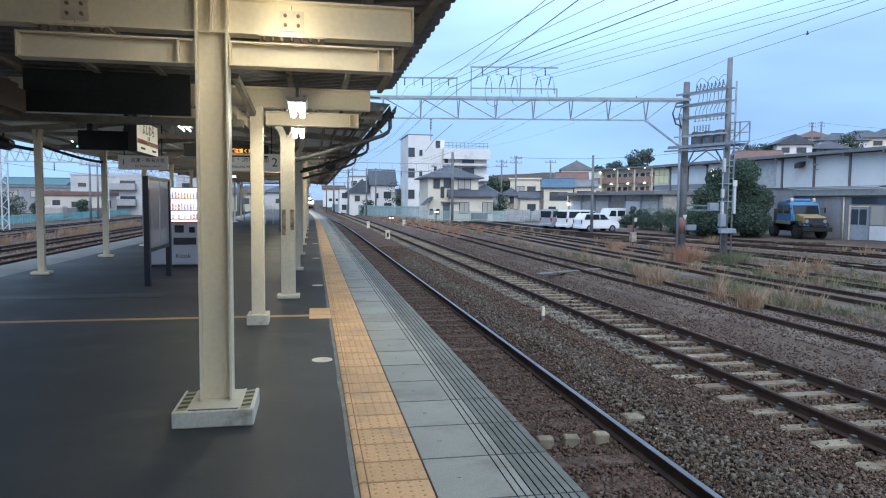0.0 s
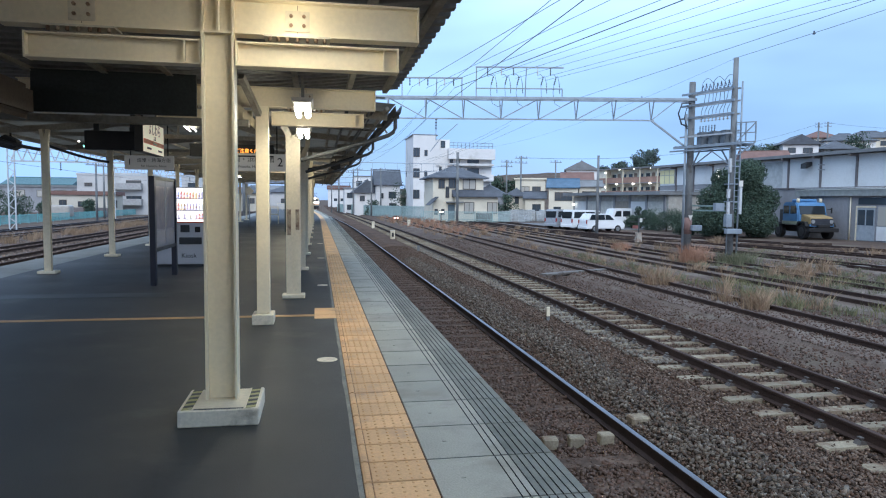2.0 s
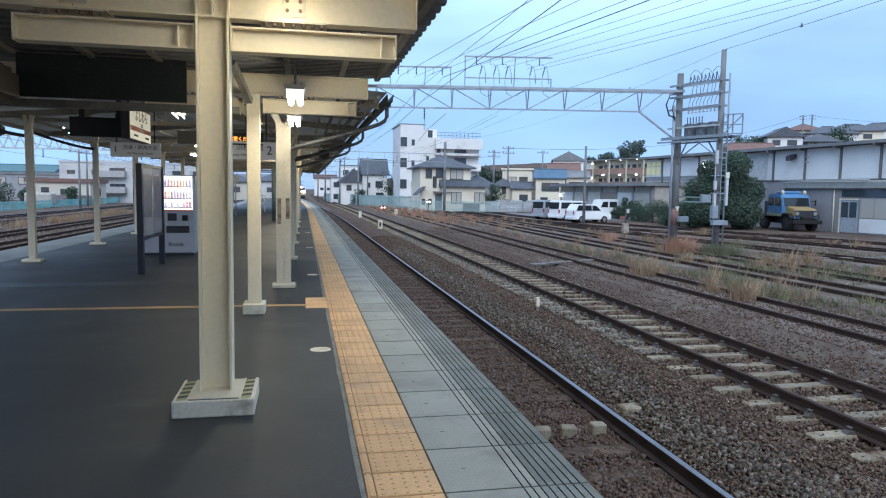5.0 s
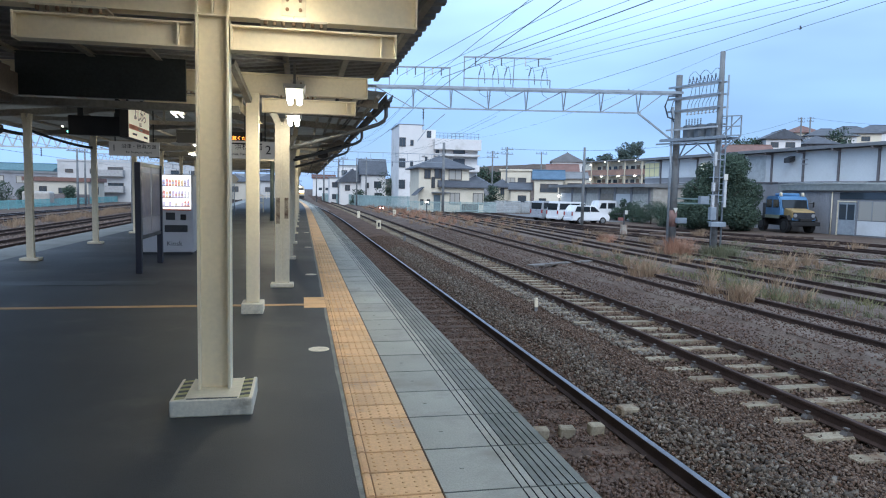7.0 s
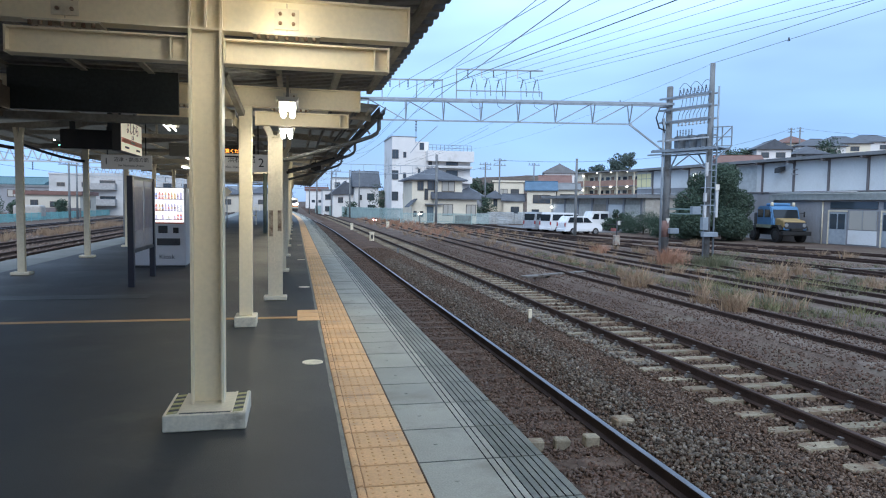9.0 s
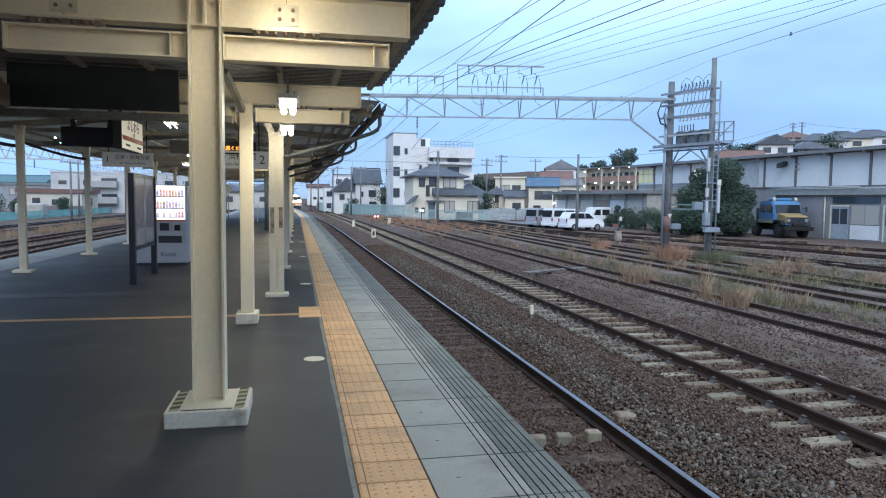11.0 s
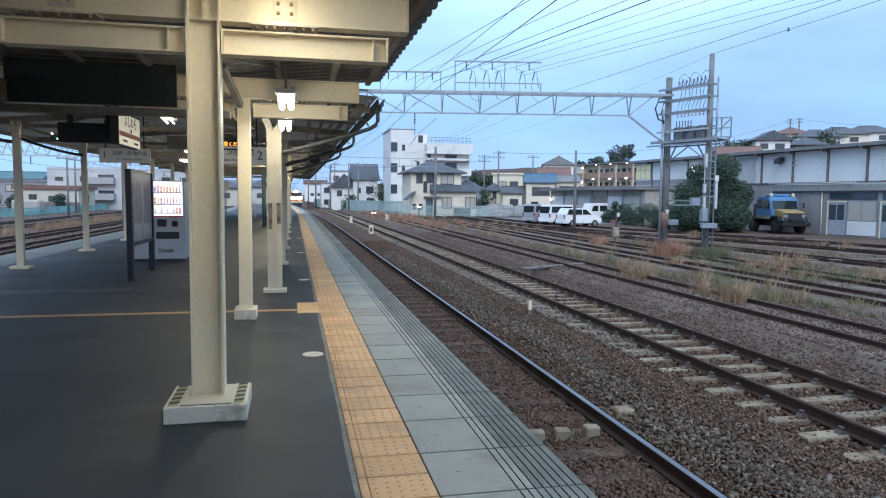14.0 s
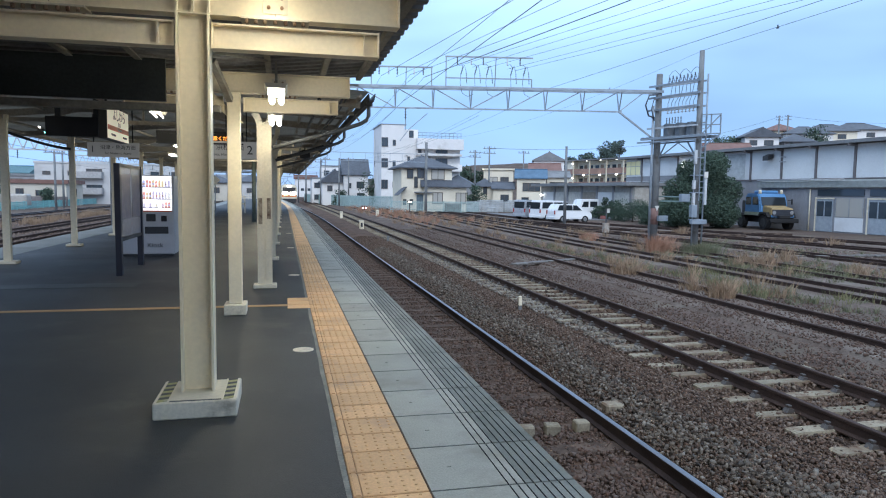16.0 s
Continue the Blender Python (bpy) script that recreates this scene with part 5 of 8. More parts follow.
        tube(bm, [(xx + 1.2, yy, zb - 0.25), (xx + 0.2, yy, 4.95), (xx - 0.3, yy, 4.3)], 0.02, 5)
        part("steady_arm", bm, GALV, g)
    bm = bmesh.new()
    tube(bm, [(GB[0], GB[1], -1.06), (GB[0], GB[1], 7.4)], 0.16, 10, 0.13)
    part("mast", bm, CONCPOLE, g)


def pole_frame():
    """Two masts with a transformer platform and fuse racks between them."""
    g = thing("transformer_masts", "two concrete masts with transformer platform and insulator racks", "utility pole")
    L, R = Vector((19.7, 32.4, 0)), Vector((20.6, 29.9, 0))
    for c, top, r0, r1, lab in ((L, 8.15, 0.2, 0.165, "stout concrete mast"), (R, 8.98, 0.19, 0.125, "slim steel-banded mast")):
        bm = bmesh.new()
        tube(bm, [(c.x, c.y, -1.06), (c.x, c.y, top)], r0, 12, r1)
        part("mast", bm, CONCPOLE, g, lab)
    u = (R - L).normalized()
    w = Vector((-u.y, u.x, 0))

    def at(s, z, o=0.0):
        p = L + (R - L) * s + w * o
        return (p.x, p.y, z)
    for z, o, e in ((7.48, 0.24, 1.06), (6.86, 0.24, 1.06), (6.2, 0.24, 1.06), (5.35, 0.3, 1.05), (5.2, -0.3, 1.05)):
        bm = bmesh.new()
        bar(bm, at(-0.18, z, o), at(e, z, o), 0.06, 0.085)
        part("crossarm", bm, mat("pale_crossarm", (0.5, 0.53, 0.56), 0.5, 0.2), g, "pale galvanised crossarm")
    for z in (7.48, 6.86, 6.2):
        bm = bmesh.new()
        bar(bm, at(-0.18, z, -0.24), at(1.06, z, -0.24), 0.07, 0.1)
        part("crossarm", bm, GALV, g)
    for i in range(9):
        s = 0.16 + 0.088 * i
        insulator(g, at(s, 7.53, 0.24), at(s + 0.02, 7.95 + 0.06 * (i % 2), 0.24), 0.055, 5, INSUL)
        insulator(g, at(s, 5.98, 0.26), at(s, 6.36, 0.26), 0.085, 3, INSULW)
        bm = bmesh.new()
        tube(bm, [at(s + 0.02, 7.95, 0.24), at(s + 0.05, 7.5, 0.4), at(s + 0.02 * (i % 3), 6.9, 0.42), at(s - 0.03, 6.55, 0.35), at(s, 6.33, 0.24)], 0.014, 5)
        part("drop_wire", bm, WIRE, g)
        if i % 3 == 0 and i < 8:
            bm = bmesh.new()
            pts = [at(s + 0.26 * t, 7.98 + 0.28 * math.sin(3.14 * t), 0.24) for t in (0, 0.2, 0.4, 0.6, 0.8, 1)]
            tube(bm, pts, 0.012, 5)
            part("jumper", bm, WIRE, g)
    for i in range(6):
        s = 0.22 + 0.07 * i
        insulator(g, at(s, 5.42, 0.0), at(s, 5.75, 0.0), 0.045, 4)
    # platform with three transformers and a railed landing
    bm = bmesh.new()
    for o in (-0.55, 0.55):
        bar(bm, at(-0.25, 4.62, o), at(1.3, 4.62, o), 0.1, 0.12)
        bar(bm, at(-0.35, 4.45, o), at(1.1, 4.45, o), 0.06, 0.08)
    for k in range(12):
        bar(bm, at(-0.2 + 0.12 * k, 4.7, -0.6), at(-0.2 + 0.12 * k, 4.7, 0.6), 0.16, 0.03)
    part("deck", bm, GALV, g, "grey steel deck")
    for s in (0.3, 0.58, 0.85):
        bm = bmesh.new()
        c = Vector(at(s, 0, 0.05))
        box(bm, c.x - 0.28, c.y - 0.24, 4.72, c.x + 0.28, c.y + 0.24, 5.4)
        bmesh.ops.bevel(bm, geom=bm.edges[:], offset=0.04, segments=2, affect="EDGES")
        part("transformer", bm, mat("transformer_grey", (0.14, 0.16, 0.18), 0.5), g)
    bm = bmesh.new()
    e0, e1 = at(1.06, 0, 0), (21.3, 29.1, 0)
    e0 = Vector((e0[0], e0[1], 0))
    e1 = Vector(e1)
    spans = [((e0.x, e0.y, z), (e1.x, e1.y, z), 0.05) for z in (4.75, 5.2, 5.72)]
    for t in (0.0, 0.5, 1.0):
        p = e0 + (e1 - e0) * t
        spans.append(((p.x, p.y, 4.72), (p.x, p.y, 5.75), 0.05))
    spans += [((e0.x, e0.y, 4.72), (e1.x, e1.y, 5.7), 0.05), ((R.x, R.y, 3.9), (e1.x, e1.y, 4.72), 0.06)]
    bm.free()
    for p, q, wd in spans:
        bm = bmesh.new()
        bar(bm, p, q, wd)
        part("landing_rail", bm, GALV, g)
    bm = bmesh.new()
    for o in (-0.5, 0.5):
        bar(bm, at(0.05, 3.6, 0), at(0.4, 4.45, o), 0.06)
        bar(bm, at(0.95, 3.6, 0), at(0.6, 4.45, o), 0.06)
    part("strut", bm, GALV, g)
    # ladder cage, conduits and boxes
    bm = bmesh.new()
    for dx in (-0.13, 0.13):
        bar(bm, (R.x + 0.1 + dx, R.y - 0.3, 1.3), (R.x + 0.1 + dx, R.y - 0.3, 5.8), 0.035)
    for k in range(15):
        bar(bm, (R.x - 0.03, R.y - 0.3, 1.4 + 0.3 * k), (R.x + 0.23, R.y - 0.3, 1.4 + 0.3 * k), 0.025)
    part("ladder", bm, GALV, g)
    bm = bmesh.new()
    tube(bm, [(R.x + 0.28, R.y - 0.2, -1.06), (R.x + 0.28, R.y - 0.2, 7.8)], 0.05, 6)
    tube(bm, [(R.x - 0.3, R.y - 0.2, -1.06), (R.x - 0.3, R.y - 0.2, 4.4)], 0.035, 6)
    tube(bm, [(L.x - 0.42, L.y - 0.2, -1.06), (L.x - 0.42, L.y - 0.2, 6.4)], 0.07, 6)
    part("conduit", bm, GALV, g)
    for a, z in ((0.0, 1.5), (0.0, 1.25)):
        bm = bmesh.new()
        bar(bm, at(-0.15, z, 0.2), at(1.05, z, 0.2), 0.06, 0.08)
        part("tie_rail", bm, mat("green_grey_steel", (0.2, 0.28, 0.27), 0.6), g)
    for x, y, z, sx, sz in ((L.x + 0.25, L.y - 0.4, 0.15, 0.55, 0.3), (R.x - 0.1, R.y - 0.4, 0.1, 0.85, 0.24), (R.x - 0.75, R.y - 0.1, 1.25, 0.5, 0.4), (R.x - 0.42, R.y - 0.4, 0.45, 0.32, 0.65)):
        part("junction_box", bbox(x - sx / 2, y - 0.15, z, x + sx / 2, y + 0.1, z + sz, 0.015), GALV, g)
    for k, (dx, z, hh) in enumerate(((-0.33, 0.9, 0.8), (-0.33, 1.9, 0.45), (0.33, 1.1, 1.7), (-0.3, 3.2, 0.7))):
        part("cable_guard", bbox(R.x + dx - 0.07, R.y - 0.34, z, R.x + dx + 0.07, R.y - 0.2, z + hh, 0.01), mat("pale_cable_guard", (0.5, 0.52, 0.54), 0.6, 0, 0.2, 3, 30, 0.1, stain=(0.25, 0.2, 0.16), stain_scale=4), g, "pale cable guard")
    for z in (0.3, 1.7, 2.6, 3.5):
        part("mast_band", bbox(R.x - 0.25, R.y - 0.26, z, R.x + 0.25, R.y + 0.25, z + 0.05), GALV, g)
    bm = bmesh.new()
    tube(bm, [(L.x - 0.2, L.y - 0.25, 7.0), (L.x - 0.75, L.y - 0.3, 6.95), (L.x - 0.95, L.y - 0.3, 6.4), (L.x - 0.75, L.y - 0.3, 5.85), (L.x - 0.35, L.y - 0.25, 5.75)], 0.045, 6)
    tube(bm, [(L.x - 0.1, L.y - 0.3, 6.8), (L.x - 0.5, L.y - 0.35, 6.7), (L.x - 0.62, L.y - 0.35, 6.2), (L.x - 0.4, L.y - 0.3, 5.6)], 0.03, 6)
    part("cable_loop", bm, INSUL, g, "dark looped cable")
    part("number_plate", bbox(R.x + 0.2, R.y - 0.36, 2.5, R.x + 0.42, R.y - 0.33, 2.8), SIGNWHITE, g)
    bm = bmesh.new()
    prism(bm, [(L.x - 0.13, 0.98), (L.x, 0.7), (L.x + 0.13, 0.98)], "y", L.y - 0.26, L.y - 0.22)
    part("warning_triangle", bm, SIGNWHITE, g)
    bm = bmesh.new()
    tube(bm, [(L.x, L.y, -0.05), (L.x, L.y, 0.85)], 0.206, 12)
    part("warning_band", bm, mat("faded_red", (0.25, 0.15, 0.13), 0.7, 0, 0.3, 6, 40, 0.1), g, "faded red band")


main_gantry()
pole_frame()

# wires along the platform track and the sidings
for x0, z0, r in ((2.75, 5.75, 0.01), (6.0, 6.47, 0.009), (5.93, 7.22, 0.008), (10.0, 5.75, 0.007), (10.4, 6.15, 0.006), (2.6, 4.28, 0.009)):
    wire((x0, on_beam(x0), z0), (x0 + off(84) * 0.4, 84, z0), 0.5, r)
wire((6.02, 34.96, 6.47), (6.05, -20, 6.47), 0.06, 0.013)
wire((5.93, 34.97, 7.22), (6.38, -20, 7.22), 0.1, 0.01)
wire((13.83, 33.5, 7.3), (16.83, -20, 7.3), 0.08, 0.009)
wire((13.83, 33.5, 7.3), (13.4, 84, 7.0), 0.6, 0.008)
# feeders fanning from the racks over the platform
for x, z, xe, r in ((4.81, 7.76, 11.88, 0.011), (5.56, 7.70, 14.5, 0.009), (6.31, 7.83, 18.32, 0.01), (7.06, 7.72, 17.91, 0.017)):
    wire((x, on_beam(x), z), (xe, -20, z), 0.08, r)
    if r > 0.0095:
        wire((x, on_beam(x), z), (x, 84, z), 0.9, 0.008)
for x, z, xe in ((8.8, 8.34, 22.74), (9.61, 8.31, 23.22), (10.27, 8.26, 25.69), (11.47, 8.24, 26.83), (11.86, 8.16, 27.9)):
    wire((x, on_beam(x), z), (xe, -20, z), 0.08, 0.008)
wire((20.6, 29.9, 8.98), (20.6, -20, 9.2), 0.25, 0.01)
wire((20.6, 29.9, 8.98), (19.5, 84, 8.4), 0.9, 0.006)


for y, xx, z0 in ((24.4, 20.6, 8.87), (39.7, 20.4, 8.38)):
    bm = bmesh.new()
    bar(bm, (xx, y, z0 - 0.03), (xx, y, z0 + 0.13), 0.05, 0.04)
    bar(bm, (xx, y - 0.08, z0), (xx, y + 0.08, z0), 0.03)
    solid("wire_clamp", bm, INSUL, "small dark clamp on the overhead wire", "wire clamp", "wire clamps")


def far_gantry(y, x0, x1, z, label, lattice=False, thin=1.0):
    g = thing("catenary_gantry", label, "gantry")
    h = 1.0
    mt = mat("pale_gantry_paint", (0.5, 0.53, 0.55), 0.6) if lattice else GALV
    for zz in (z, z - h):
        bm = bmesh.new()
        bar(bm, (x0, y, zz), (x1, y, zz), 0.12 * thin)
        part("chord", bm, mt, g)
    n = int(abs(x1 - x0) / (0.8 if lattice else 1.5))
    bm = bmesh.new()
    for i in range(n):
        a, b = x0 + (x1 - x0) * i / n, x0 + (x1 - x0) * (i + 1) / n
        m = (a + b) / 2
        if thin < 1:
            bar(bm, (a, y, z - h), (a, y, z), 0.035)
        else:
            bar(bm, (a, y, z - h), (m, y, z), 0.08)
            bar(bm, (m, y, z), (b, y, z - h), 0.08)
    part("lattice", bm, mt, g)
    for x in (x0, x1):
        bm = bmesh.new()
        if lattice:
            for s in (-0.25, 0.25):
                bar(bm, (x + s, y, -1.06), (x + s, y, z + 0.2), 0.09)
            for k in range(int(z + 1)):
                bar(bm, (x - 0.25, y, -1 + k), (x + 0.25, y, -0.4 + k), 0.05)
                bar(bm, (x + 0.25, y, -0.4 + k), (x - 0.25, y, k), 0.05)
        else:
            tube(bm, [(x, y, -1.06), (x, y, z + 1.5)], 0.18, 8)
        part("mast", bm, mt if lattice else CONCPOLE, g)
    for x in (x0 + (x1 - x0) * t for t in (0.25, 0.5, 0.75)):
        insulator(g, (x, y, z - h), (x, y, z - h - 0.7), 0.09, 4)


GX = 17.4
far_gantry(84, -9, GX, 6.4, "far thin steel gantry over the tracks", thin=0.55)
far_gantry(140, -14, 13.0, 6.4, "distant thin steel gantry over the tracks", thin=0.7)
far_gantry(200, -16, 10.0, 6.6, "distant thin steel gantry over the tracks", thin=0.7)
far_gantry(58, -24.2, -9.6, 5.5, "pale lattice gantry over the far tracks", True)
far_gantry(92, -26, -7.2, 5.6, "pale lattice gantry over the far tracks", True)
far_gantry(125, -26, -9.0, 5.8, "pale lattice gantry over the far tracks", True)
for x, z in ((-12.6, 4.2), (-15.4, 4.2), (-12.6, 5.0), (-20.4, 4.2)):
    wire((x, 20, z), (x, 140, z), 0.4, 0.012)


def street_pole(x, y, top, r=0.16, arms=2, base=None):
    zb = ground_z(x, y) if base is None else base
    t = thing("utility_pole", "grey concrete utility pole with crossarms", "utility pole", pose(x, y, zb - 0.1), "street utility poles")
    h = top - zb
    bm = bmesh.new()
    tube(bm, [(0, 0, 0), (0, 0, h)], r, 8, r * 0.7)
    part("pole", bm, CONCPOLE, t)
    for k in range(arms):
        bm = bmesh.new()
        bar(bm, (-1.1, 0, h - 0.4 - 0.8 * k), (1.1, 0, h - 0.4 - 0.8 * k), 0.12)
        part("crossarm", bm, GALV, t)
        for xx in (-0.9, -0.3, 0.3, 0.9):
            insulator(t, (xx, 0, h - 0.34 - 0.8 * k), (xx, 0, h - 0.05 - 0.8 * k), 0.08, 2)


street_pole(23.3, 53.2, 5.75, 0.15, 0)
street_pole(33.7, 110, 9.6, 0.18, 2)
street_pole(32.6, 115, 9.2, 0.18, 2)
street_pole(42.0, 116, 9.4, 0.16, 1)
street_pole(133.5, 160, 24.0, 0.25, 2)
street_pole(127.5, 156, 23.2, 0.25, 2)
street_pole(9.2, 120, 7.5, 0.16, 0)
street_pole(11.6, 128, 8.0, 0.16, 1)
street_pole(4.4, 150, 9.0, 0.2, 1)
street_pole(6.6, 132, 7.6, 0.13, 1)
street_pole(8.0, 141, 8.6, 0.13, 1)
street_pole(3.2, 168, 9.6, 0.16, 1)
street_pole(-25.6, 84, 6.0, 0.15, 1)
street_pole(-28.2, 96, 6.4, 0.15, 1)
wire((127.5, 156, 22.8), (33.7, 110, 9.2), 3.0, 0.03, 24, "service wire slack between utility poles")
wire((133.5, 160, 23.6), (230, 190, 30), 2.0, 0.03, 24, "service wire slack between utility poles")
wire((GX, 84, 6.2), (33.7, 110, 9.0), 0.8, 0.02, 24, "service wire slack between utility poles")
wire((GX, 84, 6.2), (9.2, 120, 7.3), 0.8, 0.02, 24, "service wire slack between utility poles")


# ---- buildings ----


def pierced(bm, xs, zs, y0, y1):
    """A flat frame as one solid: every second column of its middle row is open."""
    nx, nz = len(xs), len(zs)
    v = [[[bm.verts.new((x, y, z)) for z in zs] for x in xs] for y in (y0, y1)]

    def full(i, j):
        return 0 <= i < nx - 1 and 0 <= j < nz - 1 and (i % 2 == 0 or j % 2 == 0)
    for i in range(nx - 1):
        for j in range(nz - 1):
            if not full(i, j):
                continue
            for f in v:
                bm.faces.new((f[i][j], f[i + 1][j], f[i + 1][j + 1], f[i][j + 1]))
            for di, dj, p, q in ((-1, 0, (i, j), (i, j + 1)), (1, 0, (i + 1, j), (i + 1, j + 1)), (0, -1, (i, j), (i + 1, j)), (0, 1, (i, j + 1), (i + 1, j + 1))):
                if not full(i + di, j + dj):
                    bm.faces.new((v[0][p[0]][p[1]], v[0][q[0]][q[1]], v[1][q[0]][q[1]], v[1][p[0]][p[1]]))


def window_part(parent, face, w, d, u, z, ww, hh, frame_m, pane_m, bars=1):
    """A framed window set proud on one face: f (front), l (left side) or r."""
    if face == "f":
        m = pose(u, -d / 2, z)
    elif face == "l":
        m = pose(-w / 2, u, z, 0, 0, -90)
    else:
        m = pose(w / 2, u, z, 0, 0, 90)
    t = 0.07
    xs = [-ww / 2, -ww / 2 + t]
    for k in range(bars):
        x = -ww / 2 + ww * (k + 1) / (bars + 1)
        xs += [x - 0.03, x + 0.03]
    bm = bmesh.new()
    pierced(bm, xs + [ww / 2 - t, ww / 2], [0, t, hh - t, hh], -0.1, 0.02)
    fr = part("window", bm, frame_m, parent, "", m)
    part("pane", bbox(-ww / 2 + t, -0.05, t, ww / 2 - t, -0.03, hh - t), pane_m, fr)
    return fr


def roof_mesh(kind, w, d, h, rise, eave):
    bm = bmesh.new()
    W, D = w / 2 + eave, d / 2 + eave
    if kind == "flat":
        box(bm, -W, -D, h, W, D, h + rise)
        return bm
    t = 0.16
    if kind == "hip":
        k = min(W, D)
        rx, ry = (W - k, 0) if W >= D else (0, D - k)
        rx, ry = max(rx, 0.05), max(ry, 0.05)
        ridge = [(-rx, -ry if W < D else 0, h + rise), (rx, ry if W < D else 0, h + rise)]
    elif kind == "gable_x":
        ridge = [(-W, 0, h + rise), (W, 0, h + rise)]
    else:
        ridge = [(0, -D, h + rise), (0, D, h + rise)]
    for dz in (0,):
        c = [bm.verts.new(p) for p in ((-W, -D, h), (W, -D, h), (W, D, h), (-W, D, h))]
        b = [bm.verts.new(p) for p in ((-W, -D, h - t), (W, -D, h - t), (W, D, h - t), (-W, D, h - t))]
        r = [bm.verts.new(p) for p in ridge]
        if kind == "gable_y" or (kind == "hip" and W < D):
            bm.faces.new((c[0], c[1], r[0]))
            bm.faces.new((c[1], c[2], r[1], r[0]))
            bm.faces.new((c[2], c[3], r[1]))
            bm.faces.new((c[3], c[0], r[0], r[1]))
        else:
            bm.faces.new((c[0], c[1], r[1], r[0]))
            bm.faces.new((c[1], c[2], r[1]))
            bm.faces.new((c[2], c[3], r[0], r[1]))
            bm.faces.new((c[3], c[0], r[0]))
        for i in range(4):
            bm.faces.new((c[i], b[i], b[(i + 1) % 4], c[(i + 1) % 4]))
        bm.faces.new(b)
    return bm


def house(label, x, y, w, d, h, wall, roof_m, roof="hip", rise=1.5, eave=0.5, windows=(), rz=0.0, name="house", base=None, group="", frame_m=None, storeys=0):
    zb = ground_z(x, y) - 0.15 if base is None else base
    t = thing(name, label, "house" if name == "house" else "building", pose(x, y, zb, 0, 0, rz), group)
    part("wall", bbox(-w / 2, -d / 2, 0, w / 2, d / 2, h), wall, t)
    rf = part("roof", roof_mesh(roof, w, d, h, rise, eave), roof_m, t)
    if roof in ("hip", "gable_x", "gable_y"):
        bm = bmesh.new()
        W = w / 2 + eave
        if roof == "gable_y":
            tube(bm, [(0, -d / 2 - eave, h + rise), (0, d / 2 + eave, h + rise)], 0.12, 6)
        else:
            k = max(0.1, W - min(W, d / 2 + eave)) if roof == "hip" else W
            tube(bm, [(-k, 0, h + rise), (k, 0, h + rise)], 0.12, 6)
        part("ridge", bm, roof_m, rf)
    for win in windows:
        face, u, z, ww, hh = win[:5]
        pm = win[5] if len(win) > 5 else PANE
        window_part(t, face, w, d, u, z, ww, hh, frame_m or WINFRAME, pm, 1 if ww < 2.2 else 2)
    if storeys:
        for k in range(1, storeys):
            bm = bbox(-w / 2 - 0.03, -d / 2 - 0.03, h * k / storeys - 0.08, w / 2 + 0.03, d / 2 + 0.03, h * k / storeys + 0.08)
            part("string_course", bm, wall, t)
    return t


def apartment_white():
    t = house("white four-storey flats with roof terrace and balconies", 24.2, 117, 12.0, 10, 11.4, WHITEWALL, WHITEWALL, "flat", 0.25, 0.05, (), 0, "apartment_building", -1.1)
    part("stair_tower", bbox(-9.8, -5.12, 0, -5.3, 5, 13.8), WHITEWALL, t, "white stair tower")
    part("tower_cap", bbox(-9.95, -5.15, 13.8, -4.9, 5.1, 13.95), TILEGREY, t)
    for z in (10.2, 6.75, 3.2):
        for u, ww in ((-9.15, 1.25), (-7.3, 0.6)):
            window_part(t, "f", 12, 10.24, u, z if ww > 1 else z + 0.2, ww, 1.5 if ww > 1 else 0.95, WINFRAME, PANE, 1 if ww > 1 else 0)
    window_part(t, "f", 12, 10, -4.4, 11.55 - 3.9, 0.5, 1.0, WINFRAME, PANE, 0)
    for k, z in enumerate((0.3, 3.3, 6.4, 8.95)):
        if k:
            b = part("balcony", bbox(-4.0 + 1.0, -6.4, z - 0.15, 6.0, -5.0, z), WHITEWALL, t)
            part("parapet", bbox(-3.0, -6.45, z, 6.02, -6.3, z + (1.0 if k < 3 else 0.2)), WHITEWALL, b)
            part("side_wall", bbox(5.85, -6.3, z, 6.0, -5.0, z + (1.0 if k < 3 else 0.2)), WHITEWALL, b)
        for u, ww in ((-2.2, 0.7), (-0.9, 0.7), (2.2, 2.4)):
            window_part(t, "f", 12, 10, u, z + 0.35 if k else 0.6, ww, 1.7, WINFRAME, PANE, 1)
    part("parapet", bbox(-3.0, -6.45, 9.9, 6.3, -4.9, 11.65), WHITEWALL, t)
    part("pent_house", bbox(-5.5, -3.5, 11.6, -2.2, 3, 13.3), WHITEWALL, t)
    window_part(t, "f", 12, 7, -3.6, 11.9, 0.9, 1.2, WINFRAME, PANE, 0)
    bm = bmesh.new()
    for i in range(12):
        x = -2.8 + 0.78 * i
        bar(bm, (x, -6.2, 11.6), (x, -6.2, 12.6), 0.06)
    for z in (12.1, 12.6):
        bar(bm, (-2.8, -6.2, z), (5.9, -6.2, z), 0.06)
    t.matrix_basis = pose(23.93, 117, -1.1) @ Matrix.Diagonal((0.857, 1, 1, 1))
    part("terrace_railing", bm, mat("railing_blue_grey", (0.2, 0.24, 0.28), 0.6), t)
    bm = bmesh.new()
    tube(bm, [(-5.5, -5.05, 3), (-5.5, -5.05, 8.7), (-4.6, -5.1, 8.8)], 0.08, 6)
    part("drainpipe", bm, WINALU, t)


